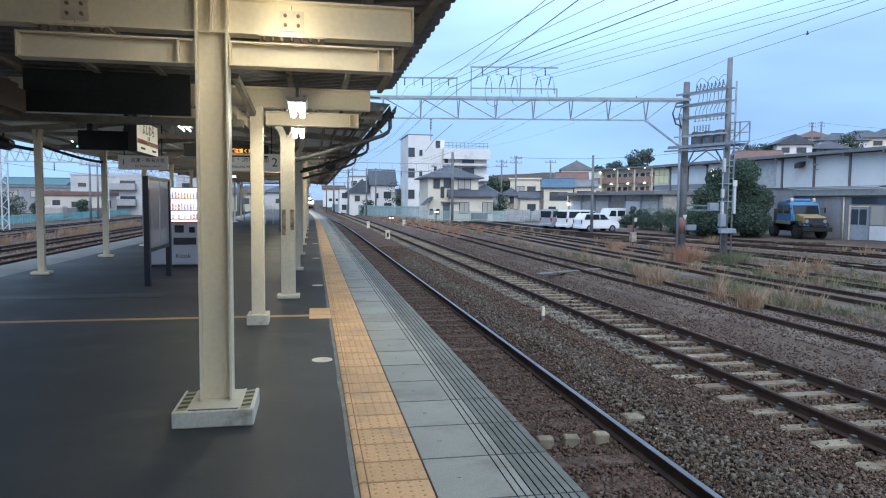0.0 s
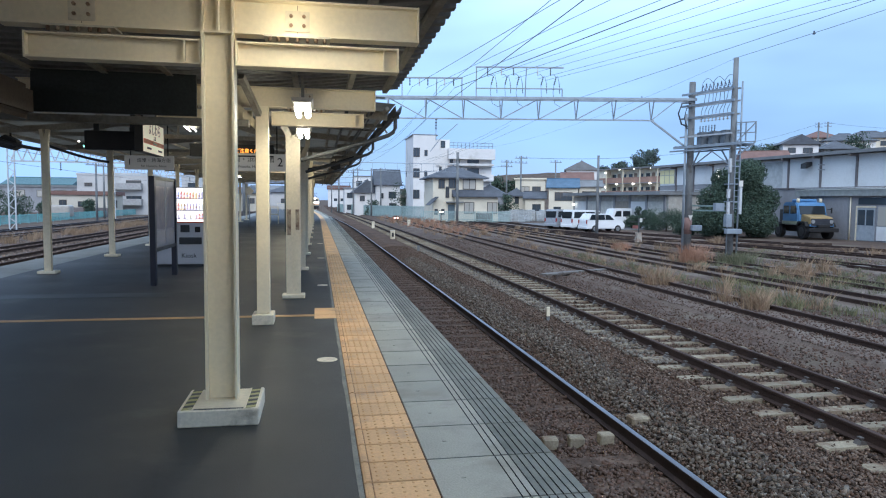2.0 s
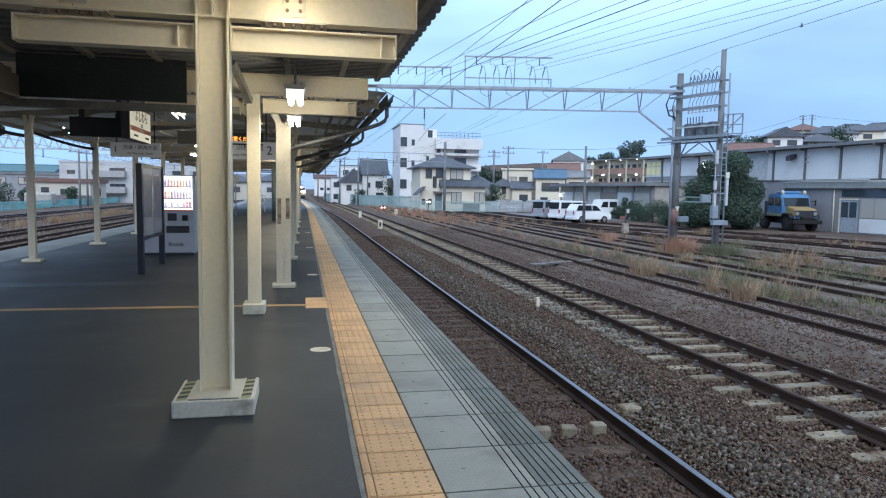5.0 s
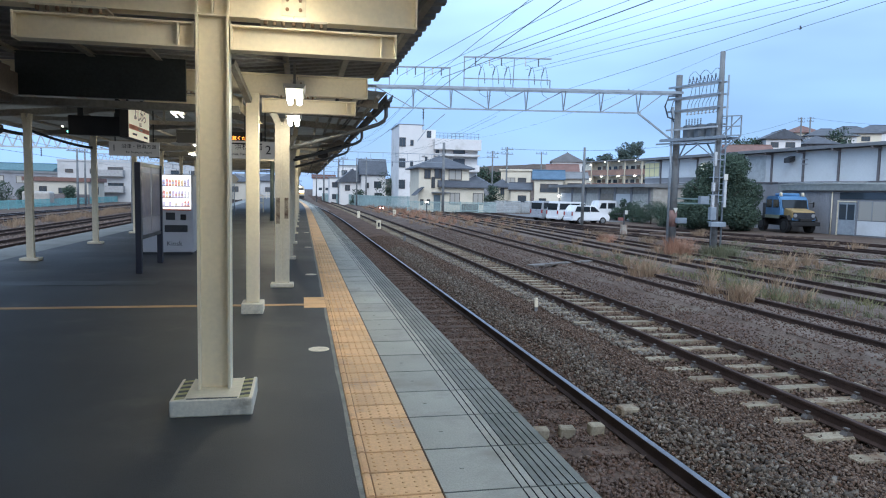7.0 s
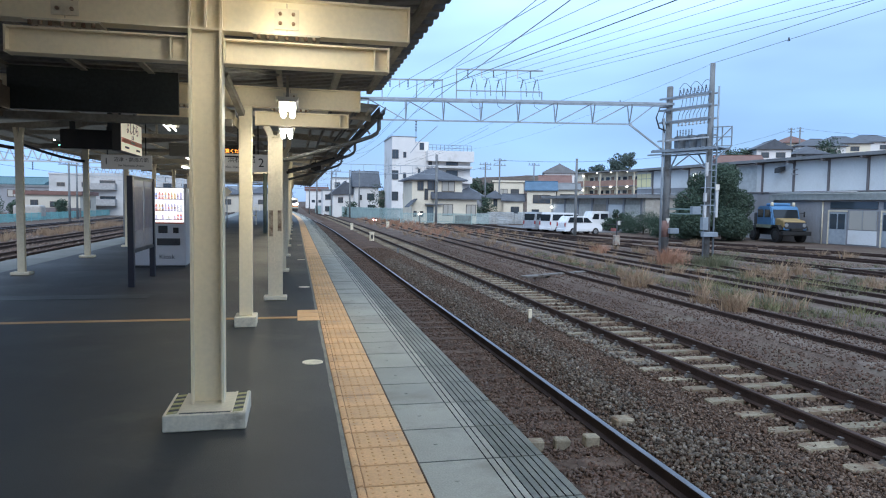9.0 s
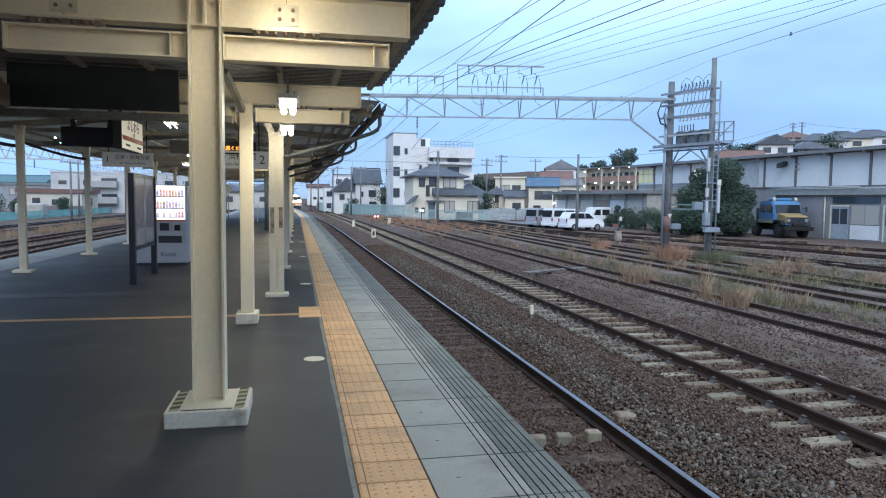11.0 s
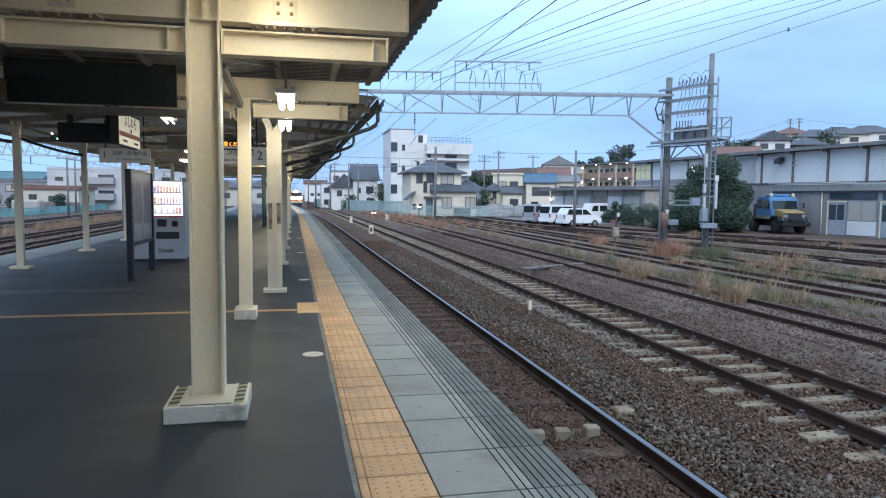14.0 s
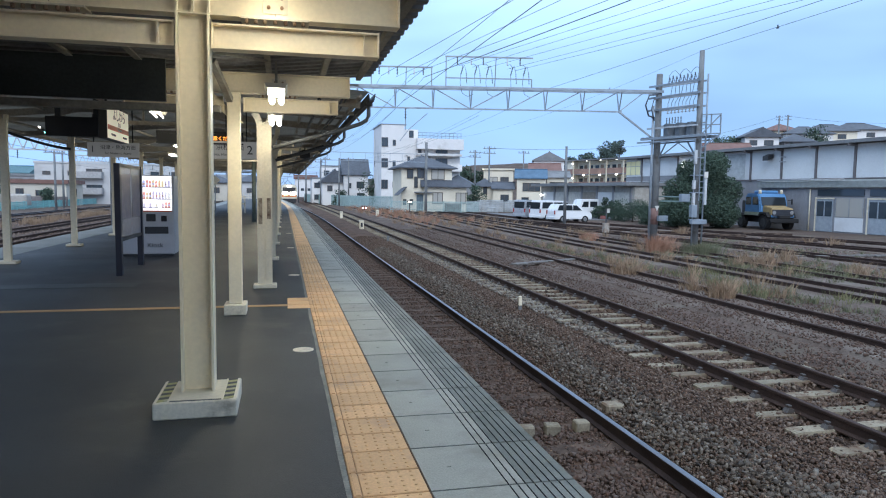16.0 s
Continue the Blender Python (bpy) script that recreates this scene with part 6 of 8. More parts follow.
def cream_house():
    t = house("cream two-storey house with dark tiled hip roofs", 18.4, 92.0, 6.9, 7.5, 5.95, CREAMWALL, TILEDARK, "hip", 1.75, 0.65, (), 0, "house", -1.05)
    ext = part("ground_floor_wing", bbox(-0.5, -4.2, 0, 5.4, 2.5, 3.4), CREAMWALL, t)
    bm = bmesh.new()
    prism(bm, [(-4.8, 3.32), (-4.8, 3.45), (-3.7, 4.35), (2.0, 4.35), (3.0, 3.45), (3.0, 3.32)], "x", -0.9, 5.9)
    part("lower_roof", bm, TILEDARK, ext, "dark tiled lower roof")
    for u, z, ww, hh, pm in ((1.5, 4.35, 1.8, 1.4, PANECURT), (-0.7, 4.5, 1.3, 1.3, PANE), (-2.3, 4.45, 0.85, 1.2, PANE), (-1.5, 3.2, 0.5, 1.5, PANE), (-3.0, 0.9, 0.45, 0.8, PANE), (-2.1, 0.9, 0.45, 0.8, PANE)):
        window_part(t, "f", 6.9, 7.5, u, z, ww, hh, WINFRAME, pm, 1)
    for u in (1.4, 4.6):
        window_part(ext, "f", 7.6, 8.4, u, 1.1, 1.4, 1.55, WINFRAME, PANECURT, 1)
    part("porch", bbox(-1.7, -4.6, 2.55, 0.6, -3.7, 2.7), TILEGREY, t)
    part("door", bbox(-1.4, -3.85, 0, 0.2, -3.76, 2.3), mat("teal_door", (0.12, 0.16, 0.19), 0.5), t)
    bm = bmesh.new()
    bar(bm, (-3.0, -3.9, 3.3), (-4.3, -4.6, 2.2), 0.9, 0.08)
    part("awning", bm, TILEDARK, t)
    bm = bmesh.new()
    tube(bm, [(-0.4, -3.9, 0), (-0.4, -3.9, 5.6)], 0.06, 6)
    part("drainpipe", bm, WINFRAME, t)


apartment_white()
cream_house()

house("white house with a steep dark tiled roof", 13.2, 133, 4.6, 6, 6.0, WHITEWALL, TILEDARK, "gable_x", 3.0, 0.4, [("f", 0.8, 3.4, 1.4, 1.3), ("f", -1.2, 3.4, 0.6, 1.0), ("f", 0.9, 1.0, 1.4, 1.5), ("l", 1, 3.6, 1.2, 1.2)], 0)
house("white house with a dark hipped roof", 9.4, 136, 5.0, 7, 4.6, WHITEWALL, TILEDARK, "gable_y", 2.4, 0.5, [("f", -1.0, 2.8, 1.0, 1.1), ("f", 1.2, 0.8, 1.6, 1.5)])
house("white rendered corner building with small windows", 7.6, 150, 4.2, 8, 5.6, WHITEWALL, TILEGREY, "flat", 0.3, 0.1, [("f", -1, 3.7, 1.2, 1.1), ("f", 1.1, 3.7, 0.9, 1.1), ("f", -1, 1.2, 1.2, 1.1), ("f", 1.1, 1.2, 0.9, 1.1)])
house("pale far flats beyond the tracks", 11.4, 175, 5, 8, 8.9, WHITEWALL, TILEGREY, "flat", 0.3, 0.1, [("f", -1.3, 6.6, 1.4, 1.3), ("f", 1.2, 6.6, 1.4, 1.3), ("f", -1.3, 3.8, 1.4, 1.3), ("f", 1.2, 3.8, 1.4, 1.3)])
house("low white far house", -16.5, 240, 10, 8, 6.0, WHITEWALL, TILEGREY, "gable_x", 1.8, 0.5, [("f", 0, 3.5, 2.0, 1.2)])
house("yellow flat-roofed two-storey house", 40.6, 126, 5.6, 7, 7.2, CREAMWALL, CREAMWALL, "flat", 0.3, 0.3, [("f", -1, 4.6, 1.8, 1.3, PANECURT), ("f", 1.2, 4.6, 1.6, 1.3)],-20)
house("cream house with a bright blue tiled roof", 40.5, 108, 4.6, 6, 5.4, CREAMWALL, TILEBLUE, "gable_x", 1.5, 0.45, [("f", 0.1, 3.2, 2.9, 1.4), ("f", -0.9, 0.6, 1.2, 1.6)],-20)
house("cream house with a small grey roof", 45.2, 108, 3.6, 6, 5.6, CREAMWALL, TILEGREY, "gable_x", 1.1, 0.4, [("f", 0.0, 3.3, 2.6, 1.5)],-20)
house("white gabled house with red lower roof", 53.2, 132, 6.0, 8, 9.6, WHITEWALL, TILEGREY, "gable_y", 1.7, 0.4, [("f", -1.2, 7.4, 1.1, 1.2), ("f", 1.2, 7.4, 1.4, 1.2)],-20)
house("low house with red tiled roof", 49.2, 124, 5.4, 7, 6.9, CREAMWALL, TILERED, "gable_x", 1.8, 0.5, (),-20)
house("small cream house with grey hip roof", 33.6, 112, 3.2, 5, 4.0, CREAMWALL, TILEDARK, "hip", 1.3, 0.5, [("f", 0.2, 2.6, 0.7, 1.2), ("f", 0.9, 0.6, 0.6, 1.1)],-20)
house("grey tiled house behind the yard", 28.8, 112, 5.0, 6, 4.2, GREYWALL, TILEDARK, "hip", 1.6, 0.5, [("f", 0.2, 2.2, 1.6, 1.2)],-20)
house("grey tiled house behind the yard", 31.0, 128, 6.0, 6, 5.4, CREAMWALL, TILEDARK, "hip", 1.7, 0.5, [("f", 0.2, 3.2, 1.6, 1.2)],-20)
house("cream low house with a grey tiled roof behind the yard", 36.0, 109, 3.2, 5, 3.6, CREAMWALL, TILEDARK, "gable_x", 1.1, 0.4, [("f", 0.3, 1.4, 1.4, 1.2)],-20)

# far rows that close the view along the line
R7 = random.Random(21)
for i in range(16):
    xx = -60 + 12 * i + R7.uniform(-3, 3)
    yy = 330 + R7.uniform(-30, 60)
    if -9 < xx < 4:
        xx += 12
    house("small far house under the grey sky", xx, yy, R7.uniform(7, 11), 8, R7.uniform(4.5, 9), R7.choice((WHITEWALL, CREAMWALL, WHITEWALL)), R7.choice((TILEDARK, TILEGREY, TILERED)), R7.choice(("hip", "gable_x", "flat")), 1.8, 0.5, [("f", -1.5, 2.8, 1.5, 1.2), ("f", 1.5, 2.8, 1.5, 1.2)], 0, "house", -1.2, "far houses")

# houses on the hill
for x, y, w, h, wm, rm, rk, lab in ((116.2, 150, 8, 6.3, WHITEWALL, TILEDARK, "gable_y", "white hillside house with a steep dark gable"),
                                    (135.4, 166, 7.5, 7.6, CREAMWALL, TILERED, "hip", "cream hillside house with a red tiled hip roof"),
                                    (127, 150, 7, 3.6, GREYWALL, TILEDARK, "hip", "low grey hillside house"),
                                    (138.5, 160, 12, 6.4, WHITEWALL, TILEDARK, "hip", "white hillside house with dark tiled hip roof"),
                                    (149.5, 164, 13, 7.8, CREAMWALL, TILEDARK, "hip", "cream hillside house with dark tiled hip roof"),
                                    (163, 168, 14, 9.0, WHITEWALL, TILEDARK, "hip", "white hillside house with dark tiled hip roof"),
                                    (99, 138, 9, 8.3, GREYWALL, TILERED, "gable_x", "grey hillside house with a red roof")):
    house(lab, x, y, w, 9, h, wm, rm, rk, 2.2, 0.7, [("f", -w * 0.25, h - 2.2, 1.8, 1.3), ("f", w * 0.2, h - 2.2, 2.2, 1.3), ("l", 0, h - 2.2, 1.6, 1.3)], random.uniform(-12, 12) - 15)


def balcony_block():
    """Two visible floors of open galleries with brick-coloured fronts."""
    t = thing("gallery_apartments", "pale flats with brick-fronted galleries and glowing lamps", "building", pose(69, 121, -0.7, 0, 0, 106.7))
    w, d = 27, 8
    part("wall", bbox(0, -d, -0.6, w, 0, 9.6), mat("dun_render", (0.78, 0.73, 0.6), 0.85, 0, 0.12, 0.4, 10, 0.1, stain=(0.56, 0.52, 0.45), stain_scale=0.5), t)
    part("roof", bbox(-0.8, -d - 0.5, 9.6, w + 0.4, 1.9, 9.85), TILEGREY, t)
    part("end_room", bbox(19.8, 0.0, -0.6, w, 1.3, 9.6), mat("dun_render", (0.78, 0.73, 0.6)), t)
    for z in (7.6, 4.8):
        part("window", bbox(22.0, 1.31, z, 24.2, 1.36, z + 1.2), PANE, t)
    for z in (3.9, 6.7):
        g = part("gallery", bbox(0, 0, z - 0.15, w, 1.5, z), GREYWALL, t)
        part("parapet", bbox(0, 1.4, z, w, 1.52, z + 1.15), BRICKBAND, g, "brick-coloured gallery front")
        for i in range(5):
            u = 1.3 + 5.1 * i
            part("door", bbox(u, 0.01, z, u + 0.9, 0.06, z + 2.0), mat("gallery_door", (0.3, 0.22, 0.16), 0.6), t)
            part("window", bbox(u + 1.4, 0.01, z + 0.9, u + 2.5, 0.06, z + 1.9), PANE, t)
            part("window", bbox(u + 3.3, 0.01, z + 0.9, u + 4.1, 0.06, z + 1.9), PANE, t)
    for u, z, a, b in ((15.9, 6.45, 0.36, 0.13), (10.8, 6.45, 0.36, 0.13), (6.0, 6.45, 0.36, 0.13), (19.5, 9.0, 0.16, 0.16), (19.5, 5.85, 0.16, 0.16),
                       (15.0, 9.5, 0.2, 0.08), (10.7, 9.5, 0.2, 0.08), (5.9, 9.5, 0.2, 0.08), (1.2, 9.5, 0.2, 0.08)):
        bm = bmesh.new()
        bmesh.ops.create_uvsphere(bm, u_segments=10, v_segments=6, radius=1.0, matrix=Matrix.Diagonal((a, b, b, 1)))
        part("gallery_lamp", bm, YARDLAMP, t, "glowing white gallery lamp", pose(u, 1.72, z))
    for u in (4.2, 9.1, 14.2, 19.4):
        part("pillar", bbox(u - 0.13, 1.35, -0.6, u + 0.13, 1.6, 9.6), BASEWHITE, t)


balcony_block()


def warehouse():
    """Two-storey depot with white panels between brown posts over a lean-to roof."""
    t = thing("warehouse", "long depot with white upper panels over a grey lean-to storey", "building", pose(41.6, 44.0, -1.06, 0, 0, 96))
    # local x runs along the front away from the platform, local y into the building is negative
    a, b = -26.8, 27.6
    part("wall", bbox(a, -14, 0, b, 0, 6.75), GREYWALL, t)
    bm = bmesh.new()
    prism(bm, [(-14.5, 7.3), (0.9, 6.75), (0.9, 7.0), (-14.5, 7.6)], "x", a - 0.5, b + 0.6)
    part("roof", bm, TILEGREY, t, "grey sheet roof with deep eave")
    x = a
    while x < b - 0.5:
        x1 = x + (3.5 if x < 15 else 3.1)
        part("wall_panel", bbox(x + 0.12, 0.002, 4.15 if x < 15 else 4.75, x1 - 0.12, 0.05, 6.7), PANELWHITE, t, "white wall panel")
        if x > 15:
            part("dado_panel", bbox(x + 0.12, 0.002, 3.5, x1 - 0.12, 0.05, 4.2), PANELWHITE, t, "white panel below the grey band")
        part("post", bbox(x - 0.09, 0.0, 4.0, x + 0.09, 0.12, 6.75), BROWNPOST, t)
        part("rafter_end", bbox(x - 0.08, 0.12, 6.55, x + 0.08, 0.88, 6.74), BROWNPOST, t)
        x = x1
    part("rail", bbox(a, 0.05, 4.08, b, 0.1, 4.16), BROWNPOST, t)
    bm = bmesh.new()
    prism(bm, [(0.0, 4.06), (1.8, 3.88), (1.8, 3.4), (0.0, 3.4)], "x", a, 5.5)
    part("lean_to_roof", bm, mat("leanto_fascia", (0.3, 0.32, 0.31), 0.6), t, "grey-green fascia of the lean-to")
    part("lean_to_wall", bbox(a, 0.0, 0, 5.3, 1.5, 3.4), GREYWALL, t)
    for i in range(16):
        u = 0.5 + 0.3 * i
        part("board", bbox(u, 1.5, 0.05, u + 0.285, 1.52, 3.38), GREYWALL, t)
    for x0 in (-1.15, -5.6, -11.2):
        dr = part("sliding_door", bbox(x0 - 0.75, 1.5, 0.05, x0 + 0.75, 1.56, 2.5), mat("door_blue_grey", (0.36, 0.4, 0.44), 0.5), t, "grey sliding door with upper glass")
        for u in (x0 - 0.66, x0 + 0.06):
            part("pane", bbox(u, 1.562, 1.2, u + 0.6, 1.58, 2.35), PANE, dr)
        part("door_frame", bbox(x0 + 0.76, 1.5, 0, x0 + 0.86, 1.6, 2.65), BASEWHITE, t)
        part("lintel", bbox(x0 - 0.8, 1.5, 2.52, x0 + 0.76, 1.6, 2.62), BASEWHITE, t)
        part("window", bbox(x0 - 3.3, 1.5, 1.2, x0 - 0.95, 1.57, 2.6), PANECURT, t, "curtained window")
        for u in (x0 - 3.3, x0 - 2.15, x0 - 1.0):
            part("window_bar", bbox(u - 0.03, 1.57, 1.2, u + 0.03, 1.6, 2.6), WINALU, t)
        part("white_dado", bbox(x0 - 3.3, 1.5, 0.1, x0 - 0.95, 1.56, 1.15), PANELWHITE, t)
        part("transom", bbox(x0 - 3.3, 1.5, 2.75, x0 + 0.7, 1.56, 3.25), PANE, t)
    bm = bmesh.new()
    tube(bm, [(0.2, 1.6, 0), (0.2, 1.6, 3.3)], 0.05, 6)
    part("downpipe", bm, BASEWHITE, t)
    for i in range(3):
        u = 24.75 + 0.93 * i
        wn = part("lit_window", bbox(u, 0.06, 4.95, u + 0.89, 0.09, 6.45), PANELIT, t, "dimly lit yellow curtained window")
        part("window_bar", bbox(u - 0.04, 0.06, 4.9, u, 0.12, 6.5), WINALU, wn)
        part("transom", bbox(u, 0.09, 5.86, u + 0.89, 0.11, 5.92), WINALU, wn)
    part("wall_lamp", bbox(17.3, 0.06, 5.5, 17.5, 0.2, 6.1), YARDLAMP, t, "small upright glowing lamp on the panels")
    part("panel_door", bbox(8.9, 0.06, 4.17, 11.2, 0.1, 6.5), mat("panel_door_grey", (0.5, 0.52, 0.52), 0.7), t)
    for z in (6.0, 5.6):
        bm = bmesh.new()
        bar(bm, (4.3, 0.1, z), (4.1, 0.9, z), 0.08)
        part("bracket", bm, WINALU, t)
    bm = bmesh.new()
    prism(bm, [(0.1, 6.0), (0.7, 5.75), (0.7, 6.15), (0.1, 6.35)], "x", 5.6, 6.2)
    part("floodlight", bm, STEELDK, t)
    bm = bmesh.new()
    tube(bm, [(-3, 1.9, 4.0), (5.4, 1.9, 4.0)], 0.06, 6)
    part("gutter", bm, WINALU, t)


def low_building():
    t = thing("garage_row", "low grey garage row with flat canopy beside the yard", "building", pose(35.2, 61, -1.06, 0, 0, 97))
    part("wall", bbox(1.6, -3.8, 0, 21.8, 0, 3.6), mat("garage_wall", (0.42, 0.4, 0.36), 0.8, stain=(0.32, 0.3, 0.27), stain_scale=0.6), t)
    part("canopy", bbox(1.3, -3.9, 3.6, 22.2, 1.3, 3.95), TILEGREY, t, "grey flat canopy roof")
    for i in range(6):
        u = 2.4 + 3.2 * i
        part("shutter", bbox(u, 0.0, 0.05, u + 2.7, 0.08, 2.9), (mat("garage_shutter", (0.58, 0.56, 0.51), 0.6), PANELWHITE, mat("brown_shutter", (0.33, 0.29, 0.24), 0.7), mat("garage_shutter", (0.3, 0.3, 0.3)))[i % 4], t, "closed shutter")
        part("pier", bbox(u - 0.45, 0.0, 0, u - 0.1, 0.12, 3.6), GREYWALL, t)
    bm = bmesh.new()
    bmesh.ops.create_uvsphere(bm, u_segments=8, v_segments=6, radius=0.16)
    part("wall_lamp", bm, YARDLAMP, t, "glowing wall lamp", pose(21.0, 0.4, 2.5))


warehouse()
low_building()
house("red-roofed shed behind the depot", 70.5, 93, 14, 9, 5.6, GREYWALL, TILERED, "gable_x", 1.8, 0.6, (), -20)

# north side
house("low cream house with a brown roof band", -34.2, 108, 8.2, 8, 3.3, FARCREAM, TILERED, "flat", 0.55, 0.3, [("f", -1.8, 1.3, 1.0, 1.3), ("f", 0.8, 1.6, 1.2, 0.8), ("r", 0, 1.4, 1.4, 1.2)], 0)
part("garden_wall", bbox(-39, 103.2, -1.1, -29.8, 103.4, 0.3), BROWNPOST, None)
tagged(bpy.data.objects["garden_wall"], "brown garden wall before the cream house", "wall")
house("white three-storey block with small windows", -36.5, 128, 7.6, 9, 6.8, FARWHITE, FARWHITE, "flat", 0.3, 0.1, [("f", -2.0, 4.9, 1.2, 0.6), ("f", 1.6, 4.8, 0.8, 0.8), ("f", -2.0, 2.2, 1.2, 0.8)], 0, "apartment_building")
house("white flats with rounded balconies", -30.6, 124, 5.4, 8, 6.8, FARWHITE, FARWHITE, "flat", 0.3, 0.2, [("f", 0.2, 4.6, 2.4, 1.3), ("f", 0.2, 2.0, 2.4, 1.3), ("r", 0, 4.6, 1.2, 1.2), ("r", 0, 2.0, 1.2, 1.2)], 0, "apartment_building")
for z in (1.6, 4.2):
    part("balcony", bbox(-33.4, 118.6, z - 1.06, -29.0, 120.0, z), mat("balcony_grey", (0.4, 0.39, 0.38), 0.8), [o for o in bpy.data.objects if o.get("label") == "white flats with rounded balconies"][0], "", Matrix.Translation((30.6, -124, 1.21)))
house("grey-blue long office with ribbon windows", -52, 140, 20, 9, 4.8, GREYWALL, TILEGREY, "flat", 0.4, 0.2, [("f", 2, 3.0, 2.0, 1.3, PANECURT), ("f", 5, 3.0, 2.0, 1.3, PANECURT), ("f", 8, 3.0, 2.0, 1.3, PANECURT), ("f", -2, 3.0, 2.0, 1.3, PANECURT)], 0, "office_building")
house("long shed with a teal roof", -57.5, 158, 13, 9, 5.7, GREYWALL, mat("teal_sheet_roof", (0.07, 0.16, 0.18), 0.5), "gable_x", 1.5, 0.4, (), 0, "shed")
house("pale flats beyond the far tracks", -23.5, 150, 8, 9, 7.5, FARWHITE, TILEGREY, "flat", 0.3, 0.2, [("f", -2, 5, 1.6, 1.2), ("f", 1.5, 5, 1.6, 1.2), ("f", -2, 2.2, 1.6, 1.2), ("f", 1.5, 2.2, 1.6, 1.2)], 0, "apartment_building")
house("small dark-roofed house beyond the far tracks", -16, 170, 8, 8, 4.5, FARCREAM, TILEDARK, "hip", 1.9, 0.6, [("f", 0, 2.0, 2.2, 1.3)], 0)
house("small dark-roofed house beyond the far tracks", -8.5, 185, 8, 8, 5.0, FARWHITE, TILEDARK, "hip", 1.9, 0.6, [("f", 0, 2.0, 2.2, 1.3)], 0)

# ---- fences ----


def fence(label, p, q, h, step, material, slat_w, solid_h=0.0, name="fence", gap=0.0):
    p, q = Vector((p[0], p[1], 0)), Vector((q[0], q[1], 0))
    n = max(1, int((q - p).length / step))
    ang = math.degrees(math.atan2(q.y - p.y, q.x - p.x))
    t = thing(name, label, "fence", pose(p.x, p.y, ground_z(p.x, p.y) - 0.05, 0, 0, ang))
    L = (q - p).length / n
    pm = mesh_of(bbox(-0.035, -0.035, 0, 0.035, 0.035, h), "post", material)
    bm = bmesh.new()
    k = int(L / (slat_w * 2.2))
    for i in range(k):
        x = L * (i + 0.5) / k
        box(bm, x - slat_w / 2, -0.012, 0.12, x + slat_w / 2, 0.012, h - 0.06)
    box(bm, 0, -0.03, h * 0.25, L, -0.012, h * 0.25 + 0.06)
    box(bm, 0, -0.03, h * 0.85, L, -0.012, h * 0.85 + 0.06)
    sm = mesh_of(bm, "panel", material)
    for i in range(n):
        piece("post", pm, t, pose(L * i, 0, 0))
        tagged(piece("panel", sm, t, pose(L * i, 0, 0)), kind="stuff")
    return t


fence("teal picket fence beside the far tracks", (-29.7, 58), (-30.4, 150), 1.05, 2.2, TEALFENCE, 0.11)
fence("pale green tall mesh fence before the houses", (4.5, 165), (12.4, 103), 2.3, 2.2, PALEFENCE, 0.06)
fence("pale green tall mesh fence before the houses", (12.4, 103), (19.0, 88.2), 2.1, 2.0, PALEFENCE, 0.06)
fence("thin grey mesh fence behind the yard", (22, 97), (41, 104), 1.5, 2.2, WINALU, 0.03)
fence("pale green mesh fence before the cream house", (13.2, 86.6), (24.6, 84.4), 1.6, 2.0, PALEFENCE, 0.04)

# ---- stacked pallets and bits in the yard ----

def pallet_stack(x, y, n, rz=0.0):
    t = thing("crate_stack", "stack of pale plastic crates in the yard", "crates", pose(x, y, -1.03, 0, 0, rz), "stacked crates")
    for k in range(n):
        bm = bmesh.new()
        for z in (0.02, 0.14):
            box(bm, -0.6, -0.5, k * 0.24 + z, 0.6, 0.5, k * 0.24 + z + 0.06)
        for xx in (-0.55, 0, 0.5):
            box(bm, xx, -0.48, k * 0.24 + 0.08, xx + 0.1, 0.48, k * 0.24 + 0.14)
        part("crate", bm, mat("crate_grey", (0.6, 0.63, 0.64), 0.6, per_piece=0.15), t)


for i, (x, y, n) in enumerate(((25.4, 89, 6), (26.7, 90, 7), (28.0, 90.5, 7), (29.3, 91, 7), (30.6, 91, 6), (31.9, 92, 7), (33.2, 92, 6), (24.2, 88.5, 4), (27.3, 87, 3))):
    pallet_stack(x, y, n, 4 * i)
solid("container", bbox(20.6, 86, -1.06, 22.6, 87.2, 0.15, 0.03), mat("rust_brown_box", (0.1, 0.07, 0.06), 0.8), "rust-brown steel box beside the house", "box")


# ---- trackside things ----


def post_marker(x, y, h, w, label, mt=None, block=False):
    t = thing("track_marker", label, "marker post", pose(x, y, -1.06), "track markers")
    part("stake", bbox(-w / 2, -w / 2, 0, w / 2, w / 2, h, w * 0.12), mt or BASEWHITE, t)
    part("cap", bbox(-w * 0.55, -w * 0.55, h, w * 0.55, w * 0.55, h + 0.025), mt or BASEWHITE, t)
    if block:
        part("numeral_bar", bbox(-w * 0.22, -w / 2 - 0.006, h * 0.35, w * 0.22, -w / 2 - 0.001, h * 0.8), SIGNINK, t)
    return t


stake = post_marker(4.6, 11.9, 0.38, 0.06, "short weathered grey stake with a white top in ballast", CONCPOLE)
part("white_top", bbox(-0.034, -0.034, 0.21, 0.034, 0.034, 0.41, 0.006), BASEWHITE, stake, "white painted top")
post_marker(4.83, 44.7, 0.62, 0.3, "white block marker beside the rail", None, True)
post_marker(5.0, 63.5, 0.7, 0.26, "short white stake beside the rail")
post_marker(4.9, 33.0, 0.32, 0.12, "short grey stake in ballast", CONCPOLE)
post_marker(9.3, 70.0, 0.7, 0.3, "short white stake among dry grass")


